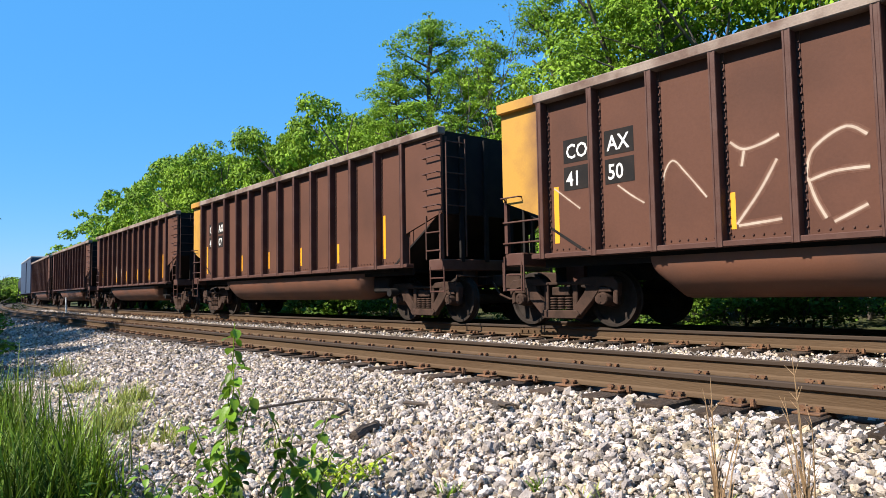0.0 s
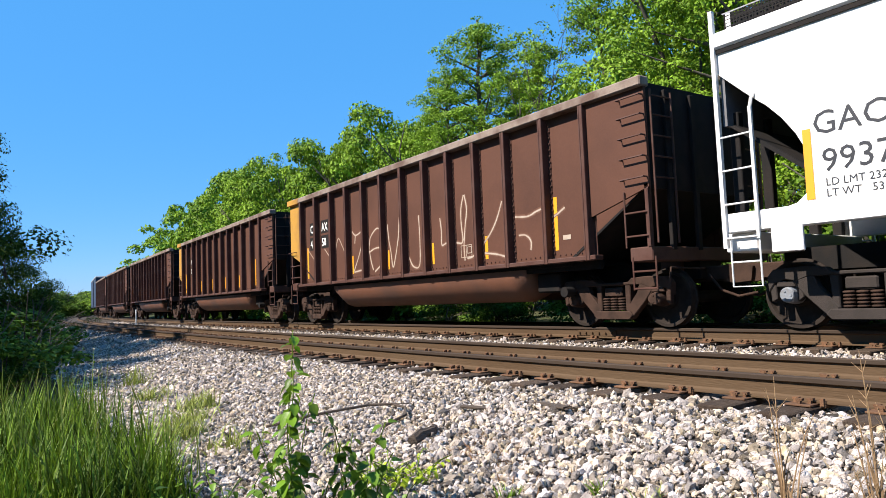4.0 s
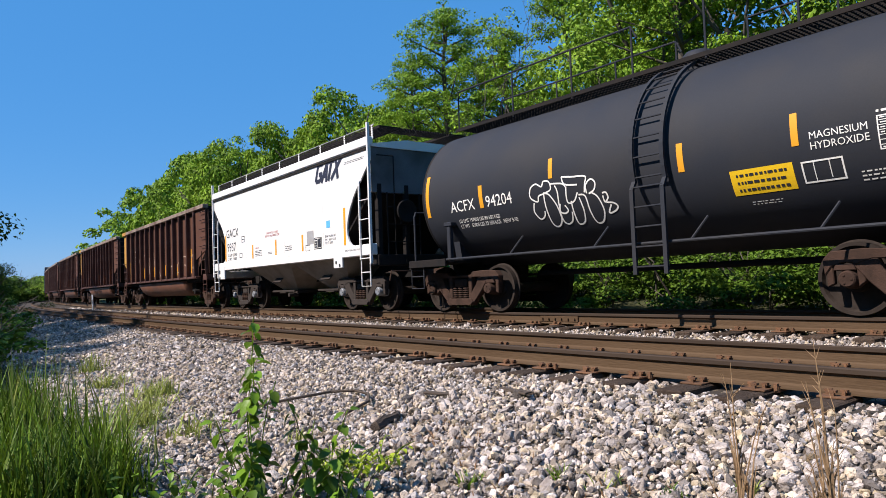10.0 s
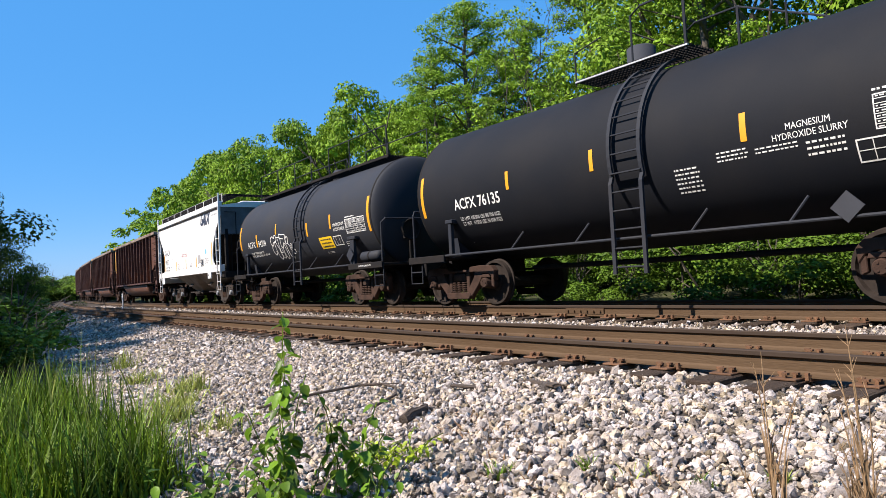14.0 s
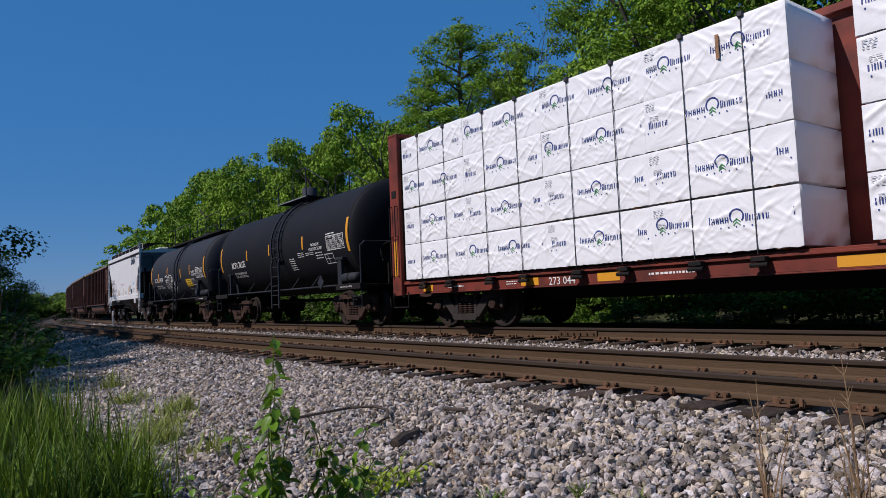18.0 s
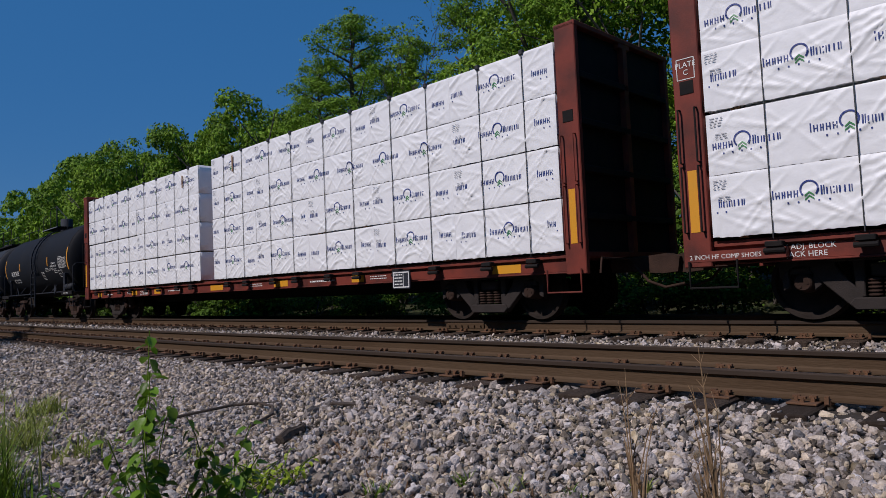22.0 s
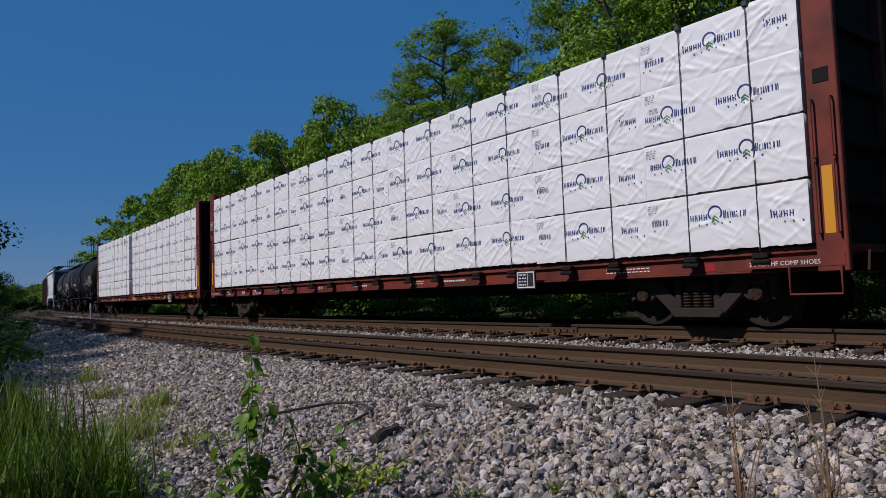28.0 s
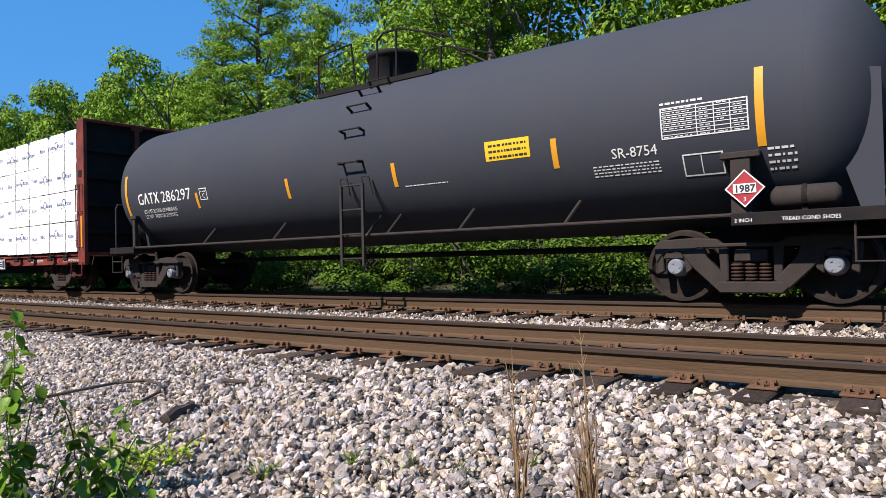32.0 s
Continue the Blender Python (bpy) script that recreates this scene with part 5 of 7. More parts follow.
small_print(bm, L(39.4), L(39.95), 1.98, 2.08, 0, 2, W_B, 34)
small_print(bm, L(40.05), L(40.5), 1.84, 2.06, 0, 3, W_B, 35)
frame_patch(bm, L(40.6), L(41.1), 1.68, 1.95, 0, 0.018, W_B)
patch(bm, L(40.78), L(40.79), 1.70, 1.93, 0, W_B)
patch(bm, L(40.62), L(41.08), 1.81, 1.82, 0, (ZC, RT + 0.001))
patch(bm, L(32.95), L(32.96), 1.3, 1.31, 0, W_B)
tagged(part("small_lettering", mesh_of("small_lettering", bm, M_TEXT), None, tank_b), kind="stuff")
table_decal(tank_b, L(40.84), L(41.86), 2.02, 2.42, W_B, 7, 41, M_TEXT)
tapes(tank_b, [(L(u), z0, z1, w) for u, z0, z1, w in ((31.74, 1.92, 2.80, 0.12), (34.54, 2.18, 2.52, 0.10), (36.60, 2.20, 2.55, 0.10), (39.22, 2.18, 2.56, 0.11), (42.0, 1.92, 2.80, 0.14))], W_B)
placard(tank_b, L(40.5), 1.18, (M_INK,))
part("lettering", text_mesh("2 INCH HF COMP SHOES", 0.06, M_TEXT, (L(41.7), 0.985), -1.525), None, tank_b)
part("lettering", text_mesh("2 INCH HF COMP SHOES", 0.06, M_TEXT, (28.75 - 24.45, 0.985), -1.525), None, tank_a)

# third tank: long smooth dark grey one
ZC, RT = 2.43, 1.51
tank_c, mid = tank_car("long dark grey tank car with rounded ends and a red placard", 90.35, 106.15, 91.00, 105.25, ZC, RT, M_GREYTANK, 0.85, (91.32, 104.56), True, M_TRUCKGREY, M_TRUCKGREY, saddle=-0.02)
W_C = (ZC, RT)
bm = ladder(L(98.20), L(98.70), 0.55, 1.92, -1.60, 0.41, 0.025, 0.016)
for x in (L(98.2), L(98.7)):
    bent(bm, [(x, -1.60, 1.9), (x, -1.62, 2.02), (x + 0.06, -1.52, 2.04), (x + 0.10, -1.47, 1.72)], 0.016, 6)
part("side_ladder", bm, M_TRUCKGREY, tank_c)
for q in (-5, 15, 32, 48, 60):
    a = radians(q)
    bm = bmesh.new()
    for x in (L(98.18), L(98.62)):
        rod(bm, (x, -RT * math.cos(a), ZC + RT * math.sin(a)), (x, -(RT + 0.14) * math.cos(a), ZC + (RT + 0.14) * math.sin(a)), 0.026, 6)
    rod(bm, (L(98.18), -(RT + 0.13) * math.cos(a), ZC + (RT + 0.13) * math.sin(a)), (L(98.62), -(RT + 0.13) * math.cos(a), ZC + (RT + 0.13) * math.sin(a)), 0.014, 6)
    part("tank_rung", bm, M_DARK, tank_c)
part("dome_platform", grating(L(96.7), L(99.5), -0.63, 0.63, 3.87), M_DARK, tank_c)
part("platform_edge", box(bmesh.new(), L(96.7), L(99.5), -0.68, -0.63, 3.80, 3.89), M_DARK, tank_c)
bm = lathe(bmesh.new(), [(3.8, 0.46), (4.42, 0.46), (4.44, 0.50), (4.52, 0.50), (4.54, 0.42), (4.54, 0)], 24, Matrix.Translation((L(98.05), 0, 0)) @ Matrix.Rotation(-math.pi / 2, 4, "Y"))
part("dome", bm, M_DARK, tank_c, smooth=True)
for y in (-0.66, 0.66):
    bm = bent(bmesh.new(), [(L(96.72), y, 3.9), (L(96.72), y, 4.62), (L(97.6), y, 4.68), (L(97.7), y, 3.9)], 0.02, 6)
    bent(bm, [(L(98.25), y, 3.9), (L(98.25), y, 4.60), (L(98.4), y, 4.72), (L(98.8), y, 4.72), (L(99.9), y, 4.35), (L(100.2), y, 3.8)], 0.02, 6)
    rod(bm, (L(98.7), y, 3.9), (L(98.7), y, 4.72), 0.024, 6)
    part("platform_handrail", bm, M_DARK, tank_c)
for u in (94.05, 96.25, 100.55, 102.3):
    stay(tank_c, L(u), M_TRUCKGREY, 0.022)
for u in (98.65, 99.1):
    stay(tank_c, L(u), M_TRUCKGREY, 0.018)
reservoir(tank_c, L(104.86), L(105.58), M_TRUCKGREY)
part("lettering", text_mesh("286297", 0.34, M_TEXT, (L(92.52), 2.03), 0, W_C, 1.10), None, tank_c)
bm = bmesh.new()
# the owner's mark before the number, as plain blocks
for k, lines in enumerate((([(0.14, 2.25), (0.0, 2.22), (0.0, 2.06), (0.14, 2.05)], [(0.14, 2.05), (0.14, 2.14)]), ([(0.0, 2.03), (0.08, 2.27)], [(0.08, 2.27), (0.16, 2.03)]), ([(0.0, 2.25), (0.15, 2.25)], [(0.075, 2.03), (0.075, 2.25)]), ([(0.0, 2.03), (0.15, 2.27)], [(0.0, 2.27), (0.15, 2.03)]))):
    for pts in lines:
        stroke(bm, [(L(91.64) + k * 0.205 + x, z) for x, z in pts], 0.04, 0, W_C)
part("owner_mark", mesh_of("owner_mark", bm, M_TEXT), None, tank_c)
part("lettering", text_mesh("LD LMT 211700 LB 96000 KG\nLT WT  74300 LB 33700 KG", 0.115, M_TEXT, (L(91.70), 1.83), 0, W_C, 0.92), None, tank_c)
part("lettering", text_mesh("SR-8754", 0.18, M_TEXT, (L(102.98), 1.88), 0, W_C), None, tank_c)
bm = bmesh.new()
small_print(bm, L(99.45), L(100.3), 1.80, 1.84, 0, 1, W_C, 52)
small_print(bm, L(102.7), L(103.6), 1.66, 1.82, 0, 4, W_C, 53)
small_print(bm, L(104.85), L(105.15), 1.55, 1.85, 0, 4, W_C, 54)
frame_patch(bm, L(93.95), L(94.2), 1.98, 2.22, 0, 0.016, W_C)
part("lettering", text_mesh("C", 0.13, M_TEXT, (L(94.035), 2.02), 0, W_C), None, tank_c)
small_print(bm, L(94.0), L(94.16), 2.13, 2.18, 0, 1, W_C, 55)
frame_patch(bm, L(103.88), L(104.36), 1.58, 1.84, 0, 0.016, W_C)
patch(bm, L(104.1), L(104.11), 1.6, 1.82, 0, W_C)
tagged(part("small_lettering", mesh_of("small_lettering", bm, M_TEXT), None, tank_c), kind="stuff")
table_decal(tank_c, L(103.66), L(104.68), 2.04, 2.42, W_C, 8, 61, M_TEXT)
tapes(tank_c, [(L(91.05), 1.80, 2.72, 0.11)], W_C)
tapes(tank_c, [(L(u), z0, z1, w) for u, z0, z1, w in ((93.78, 1.82, 2.14, 0.10), (96.62, 1.82, 2.18, 0.10), (99.22, 1.82, 2.20, 0.10), (102.12, 1.84, 2.24, 0.11), (104.74, 1.84, 2.74, 0.12))], W_C)
bm = bmesh.new()
patch(bm, L(101.06), L(101.80), 2.04, 2.32, 0, (ZC, RT - 0.002))
part("warning_panel", mesh_of("warning_panel", bm, M_WARN), None, tank_c, "yellow warning panel with dark bars")
bm = bmesh.new()
small_print(bm, L(101.12), L(101.75), 2.05, 2.30, 0, 3, (ZC, RT + 0.002), 56)
tagged(part("panel_bars", mesh_of("panel_bars", bm, M_INK), None, tank_c), kind="stuff")
d = placard(tank_c, L(104.62), 1.36, (M_RED,), 0.155)
bm = bmesh.new()
for q in (-1, 1):
    box(bm, -0.155, 0.155, -0.016, -0.010, q * 0.148 - 0.007, q * 0.148 + 0.007, m=d), box(bm, q * 0.148 - 0.007, q * 0.148 + 0.007, -0.016, -0.010, -0.14, 0.14, m=d)
box(bm, L(104.62) - 0.125, L(104.62) + 0.125, -1.52, -1.512, 1.305, 1.415)
part("placard_plate", bm, M_TEXT, tank_c)
part("lettering", text_mesh("1987", 0.115, M_INK, (L(104.62), 1.32), -1.523, bold=0.004, center=True), None, tank_c)
part("lettering", text_mesh("3", 0.07, M_TEXT, (L(104.62), 1.21), -1.516, center=True), None, tank_c)
part("lettering", text_mesh("TREAD COND SHOES", 0.06, M_TEXT, (L(105.0), 0.97), -1.525), None, tank_c)
part("lettering", text_mesh("2 INCH", 0.06, M_TEXT, (L(104.5), 0.97), -1.525), None, tank_c)
bm = prism(bmesh.new(), [(L(105.42), 2.72), (L(105.95), 2.62), (L(105.95), 1.1), (L(105.72), 1.1), (L(105.48), 1.9)], -1.06, -1.02)
part("head_shield", bm, M_GREYTANK, tank_c)

# ---- lumber flatcars ----
ROWS_Z = [1.07, 1.865, 2.66, 3.45]
PACK_H = 0.764


def package_meshes(length, seed):
    """A wrapped package: a slack white sheet over stacked boards, creased and bulging, and the maker's print upon it:
    blue blocks, a blue ring and a green chevron."""
    rnd = random.Random(seed)
    bm = bmesh.new()
    nx, nz, ny = 96, 30, 4
    creases = [(rnd.uniform(0, length), rnd.uniform(0, PACK_H), rnd.choice((-1, 1)) * rnd.uniform(0.15, 1.3), rnd.uniform(0.007, 0.018), rnd.uniform(0.013, 0.026), rnd.uniform(0.15, 0.55)) for _ in range(34)]

    # fans of taut folds that spread from the corners of the wrap and from under the straps
    for _ in range(4):
        fx, fz, way = rnd.choice((0.03, 0.30, 0.73, 0.97)) * length, rnd.choice((0.06, PACK_H - 0.06)), rnd.choice((-1, 1))
        for q in range(4):
            slope = (-0.25 - 0.28 * q) * (1 if fz > 0.4 else -1)
            reach = rnd.uniform(0.18, 0.40)
            creases.append((fx + way * reach, fz + slope * reach, slope * way, rnd.uniform(0.007, 0.014), rnd.uniform(0.012, 0.020), reach))

    def relief(x, z):
        h = 0.005 * noise.noise(Vector((x * 1.4 + seed * 7, z * 2.2, seed))) + 0.0035 * noise.noise(Vector((x * 6 + seed, z * 7, seed * 3)))
        for cx, cz, slope, amp, w, reach in creases:
            d = (z - cz) - slope * (x - cx)
            run = abs(x - cx)
            if run < reach:
                h += amp * math.exp(-(d / w) ** 2) * (1 - run / reach)
        edge = min(x, length - x)
        if edge < 0.22:
            h += 0.010 * noise.noise(Vector((x * 22 + seed, z * 4.5, seed * 5))) * (1 - edge / 0.22)
        return h

    e = -0.002
    field = [[relief(i / nx * length, j / nz * PACK_H) if 0 < i < nx and 0 < j < nz else -0.004 for j in range(nz + 1)] for i in range(nx + 1)]

    def skin(x, z):
        a, b = max(0, min(nx - 1e-6, (x - e) / (length - 2 * e) * nx)), max(0, min(nz - 1e-6, z / PACK_H * nz))
        i, j = int(a), int(b)
        a, b = a - i, b - j
        return -1.42 - (field[i][j] * (1 - a) * (1 - b) + field[i + 1][j] * a * (1 - b) + field[i][j + 1] * (1 - a) * b + field[i + 1][j + 1] * a * b)

    def grid(pt, na, nb):
        g = [[bm.verts.new(pt(i / na, j / nb)) for j in range(nb + 1)] for i in range(na + 1)]
        for i in range(na):
            for j in range(nb):
                bm.faces.new((g[i][j], g[i + 1][j], g[i + 1][j + 1], g[i][j + 1]))

    hang = [0.014 * noise.noise(Vector((i * 0.35, seed, 1.7))) - 0.012 for i in range(nx + 1)]
    grid(lambda a, b: (e + a * (length - 2 * e), -1.42 - field[round(a * nx)][round(b * nz)], (hang[round(a * nx)] if b == 0 else 0) + b * PACK_H), nx, nz)
    grid(lambda a, b: (e + a * (length - 2 * e), -1.408 + b * 1.30, PACK_H), nx, ny)
    grid(lambda a, b: (e + a * (length - 2 * e), -1.408 + b * 1.30, 0.0), 4, 2)
    for x in (e, length - e):
        grid(lambda a, b: (x, -1.408 + a * 1.30, b * PACK_H), ny, 4)
    grid(lambda a, b: (e + a * (length - 2 * e), -0.108, b * PACK_H), 4, 2)
    bmesh.ops.remove_doubles(bm, verts=bm.verts, dist=0.0008)
    bmesh.ops.recalc_face_normals(bm, faces=bm.faces)
    wrap = mesh_of("lumber_package", bm, M_WRAP, True)
    bm = bmesh.new()

    def poly(pts, mi=0):
        f = bm.faces.new([bm.verts.new((x, skin(x, z) - 0.006 - 0.001 * mi, z)) for x, z in pts])
        f.material_index = mi

    def block(x0, x1, z0, z1):
        poly([(x0, z0), (x1, z0), (x1, z1), (x0, z1)])

    start = rnd.uniform(-0.55, 0.2)
    for x0 in (start, start + 1.16, start + 2.32):
        zb = 0.36 + rnd.uniform(-0.05, 0.05)
        x = x0
        for w, h in ((0.035, 0.105), (0.07, 0.080), (0.06, 0.080), (0.07, 0.080), (0.07, 0.080)):
            if 0.04 < x and x + w < length - 0.04:
                block(x + 0.008, x + 0.021, zb, zb + h)
                if w > 0.05:
                    block(x + w - 0.026, x + w - 0.014, zb, zb + h)
                    block(x + 0.021, x + w - 0.026, zb + h * 0.40, zb + h * 0.54)
            x += w
        cx = x + 0.105
        if 0.12 < cx < length - 0.12:
            n = 20
            for i in range(n):
                a0, a1 = [radians(-45 + 270 * q / n) for q in (i, i + 1)]
                poly([(cx + r * math.cos(a), zb + 0.08 + r * math.sin(a)) for r, a in ((0.104, a0), (0.104, a1), (0.083, a1), (0.083, a0))])
            for zz in (-0.03, 0.012):
                poly([(cx - 0.05, zb + zz - 0.02), (cx - 0.05, zb + zz), (cx, zb + zz + 0.042), (cx, zb + zz + 0.02)], 1)
                poly([(cx, zb + zz + 0.02), (cx, zb + zz + 0.042), (cx + 0.05, zb + zz), (cx + 0.05, zb + zz - 0.02)], 1)
        x = cx + 0.115
        for w, h in ((0.055, 0.105), (0.07, 0.080), (0.06, 0.080), (0.05, 0.080), (0.045, 0.080), (0.055, 0.080)):
            if 0.04 < x and x + w < length - 0.04:
                block(x + 0.005, x + 0.021, zb, zb + h)
                if w > 0.052:
                    block(x + w - 0.022, x + w - 0.012, zb, zb + h)
            x += w
        for i in range(5):
            xx = x0 + 0.17 + i * 0.11
            if 0.04 < xx < length - 0.06:
                block(xx, xx + 0.018, zb - 0.072, zb - 0.05)
    return wrap, mesh_of("package_print", bm, [M_BLUE, M_GREEN])


PACKS, FAR_PACK = {}, {}
bm = bmesh.new()
small_print(bm, 0.03, 0.19, 0.60, 0.73, -1.434, 4, seed=77)
small_print(bm, 0.09, 0.24, 0.44, 0.52, -1.434, 3, seed=78)
M_FAINT = material("faint grey print", (0.40, 0.40, 0.43), 0.6, vary=0.15, scale=8, fine=60, bump=0.0)
LABEL = mesh_of("package_label", bm, M_FAINT)
M_STRAP = material("dark strapping", (0.035, 0.034, 0.036), 0.5, vary=0.1, bump=0.05)
M_EDGE = material("brown bare lumber", (0.33, 0.18, 0.09), 0.8, vary=0.25, scale=4, fine=60, bump=0.3, second=(0.2, 0.1, 0.05), amount=0.6, stretch=(0.3, 3, 6))


def lumber_car(label, u0, u1, columns, seed):
    """u0, u1: the outer faces of the bulkheads; columns: starts and ends of the stacks."""
    mid, half = (u0 + u1) / 2, (u1 - u0) / 2
    c = car_root("lumber_flatcar", label, "flatcar", u0, u1, half - 2.2)
    rnd = random.Random(seed)
    bm = box(bmesh.new(), -half, half, -1.345, 1.345, 0.94, 1.02, 0.008)
    part("deck", bm, M_OXIDE, c)
    for k in (0, 180):
        sill = part("side_sill", box(bmesh.new(), -half + 0.1, half - 0.1, -1.30, -1.23, 0.74, 0.95, 0.01), M_OXIDE, c, at=pose(0, 0, 0, 0, 0, k))
        part("top_flange", box(bmesh.new(), -half + 0.1, half - 0.1, -1.35, -1.23, 0.945, 0.985, 0.006), M_OXIDE, sill)
        part("bottom_flange", box(bmesh.new(), -half + 0.1, half - 0.1, -1.33, -1.23, 0.72, 0.745, 0.006), M_OXIDE, sill)
    bm = prism(bmesh.new(), [(-half + 2.2, 0.95), (half - 2.2, 0.95), (half - 4.0, 0.50), (-half + 4.0, 0.50)], -0.35, 0.35)
    part("centre_sill", bm, M_DARK, c)
    part("centre_beam", box(bmesh.new(), -half, half, -0.06, 0.06, 1.0, 4.30), M_OXIDE, c)
    part("top_chord", box(bmesh.new(), -half, half, -0.16, 0.16, 4.28, 4.40, 0.01), M_OXIDE, c)
    for k in (-1, 1):
        x0, x1 = sorted((k * half, k * (half - 0.36)))
        # bulkhead plate and ribs carry the shade of the end in a black colour
        bulk = part("bulkhead", box(bmesh.new(), *sorted((k * (half - 0.10), k * (half - 0.26))), -1.38, 1.38, 0.98, 4.36), M_DARK, c, "flatcar end bulkhead, blackened to stand for shade")
        for y in (-1.42, 1.32):
            bm = box(bmesh.new(), x0, x1, y, y + 0.10, 0.70, 4.42, 0.012)
            part("bulkhead_post", bm, M_OXIDE, bulk)
        part("bulkhead_cap", box(bmesh.new(), x0 - 0.01, x1 + 0.01, -1.42, 1.42, 4.36, 4.44, 0.01), M_OXIDE, bulk)
        for z in (1.5, 2.2, 2.9, 3.6):
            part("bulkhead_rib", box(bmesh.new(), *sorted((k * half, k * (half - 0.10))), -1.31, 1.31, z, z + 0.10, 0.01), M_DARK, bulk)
        m = k * (half - 0.18)
        for dx in (-0.11, 0.11):
            for za, zb in ((2.05, 2.75), (1.15, 2.0)):
                bm = bmesh.new()
                bent(bm, [(m + dx, -1.42, za), (m + dx, -1.49, za), (m + dx, -1.49, zb), (m + dx, -1.42, zb)], 0.013, 6)
                part("grab_iron", bm, M_OXIDE if k > 0 else M_DARK, c)
        bm = bmesh.new()
        bent(bm, [(m - k * 0.5, -1.45, 0.78), (m - k * 0.5, -1.45, 0.44), (m + k * 0.1, -1.45, 0.44), (m + k * 0.1, -1.45, 0.78)], 0.016, 6)
        part("stirrup_step", bm, M_OXIDE if k > 0 else M_DARK, c)
        bm = bmesh.new()
        patch(bm, m - 0.06, m + 0.06, 1.15, 1.95, -1.424)
        part("reflector_tape", mesh_of("reflector_tape", bm, M_REFLECT), None, c)
        bm = bmesh.new()
        box(bm, m - 0.09, m + 0.09, -1.428, -1.420, 2.95, 3.12)
        part("winch_plate", bm, M_DARK, c)
        truck(c, k * (half - 2.2), M_TRUCKGREY)
    couplers(c, half)
    for n, (a, b) in enumerate(columns):
        x0, length = a - mid, round(b - a, 2)
        if length not in FAR_PACK:
            FAR_PACK[length] = mesh_of("lumber_package", box(bmesh.new(), 0.012, length - 0.012, 0.10, 1.42, 0, PACK_H, 0.01), M_WRAP)
        for r, z in enumerate(ROWS_Z):
            v = rnd.randrange(5)
            key = (length, v)
            if key not in PACKS:
                PACKS[key] = package_meshes(length, v + int(length * 100))
            dz = rnd.uniform(-0.012, 0.012)
            at = pose(x0 + rnd.uniform(-0.004, 0.004), rnd.uniform(-0.006, 0.006), z + dz)
            p = part("lumber_package", PACKS[key][0], None, c, at=at)
            tagged(part("package_print", PACKS[key][1], None, p), kind="stuff")
            if rnd.random() < 0.8:
                tagged(part("package_label", LABEL, None, p, at=pose(rnd.uniform(0.0, 0.05), 0, rnd.uniform(-0.03, 0.0))), kind="stuff")
            part("lumber_package", FAR_PACK[length], None, c, at=pose(x0, 0, z))
            for f in (0.15, 0.85):
                part("spacer", box(bmesh.new(), x0 + length * f - 0.05, x0 + length * f + 0.05, -1.36, 1.36, z - 0.035, z + 0.004), M_EDGE, c)
        for f in (0.30, 0.73):
            x = x0 + length * f + rnd.uniform(-0.03, 0.03)
            bm = box(bmesh.new(), x - 0.006, x + 0.006, -1.441, -1.433, 1.0, 4.225)
            box(bm, x - 0.009, x + 0.009, -1.44, -0.1, 4.222, 4.232)
            part("strap", bm, M_STRAP, c)
            bm = box(bmesh.new(), x - 0.04, x + 0.04, -1.46, -1.38, 4.165, 4.245, 0.01)
            part("corner_guard", bm, M_STRAP, c)
            bm = box(bmesh.new(), x - 0.10, x + 0.10, -1.46, -1.29, 0.90, 0.97, 0.01)
            rod(bm, (x - 0.12, -1.43, 0.86), (x + 0.12, -1.43, 0.86), 0.032, 8)
            part("winch", bm, M_DARK, c)
    return c, mid


lumber_a, mid = lumber_car("red centre-beam flatcar stacked with white-wrapped lumber in two blocks", 44.25, 65.80, [(44.82 + 2.19 * i, 44.82 + 2.19 * (i + 1)) for i in range(4)] + [(54.36 + 2.21 * i, 54.36 + 2.21 * (i + 1)) for i in range(5)], 5)
for u, z0, z1 in ((55.55, 3.72, 4.13), (52.65, 3.69, 4.04)):
    part("lath", box(bmesh.new(), L(u) - 0.025, L(u) + 0.025, -1.462, -1.447, z0, z1, 0.004), M_EDGE, lumber_a, "bare brown wooden lath under the straps")
part("lettering", text_mesh("273 044", 0.19, M_TEXT, (L(49.1), 0.76), -1.304), None, lumber_a)
for u, w in ((45.3, 0.35), (48.4, 0.45), (50.2, 0.45), (53.9, 0.7), (57.1, 0.6), (60.1, 0.4), (63.9, 0.6)):
    part("reflector_tape", patch(bmesh.new(), L(u), L(u + w), 0.77, 0.91, -1.304), M_REFLECT, lumber_a)
bm = bmesh.new()
for k, (u, w) in enumerate(((46.2, 0.5), (48.0, 0.3), (51.2, 0.8), (56.0, 0.6), (58.6, 0.9), (60.7, 0.5))):
    small_print(bm, L(u), L(u + w), 0.80, 0.89, -1.304, 1 + k % 2, seed=80 + k)
frame_patch(bm, L(61.62), L(62.06), 0.62, 0.91, -1.50, 0.02)
patch(bm, L(61.9), L(61.91), 0.64, 0.90, -1.50)
small_print(bm, L(61.66), L(61.88), 0.66, 0.89, -1.50, 4, seed=90)
tagged(part("small_lettering", mesh_of("small_lettering", bm, M_TEXT), None, lumber_a), kind="stuff")
part("board_bracket", box(bmesh.new(), L(61.8), L(61.9), -1.475, -1.29, 0.74, 0.84), M_DARK, lumber_a)
part("data_board", box(bmesh.new(), L(61.6), L(62.08), -1.498, -1.47, 0.60, 0.93), M_INK, lumber_a)

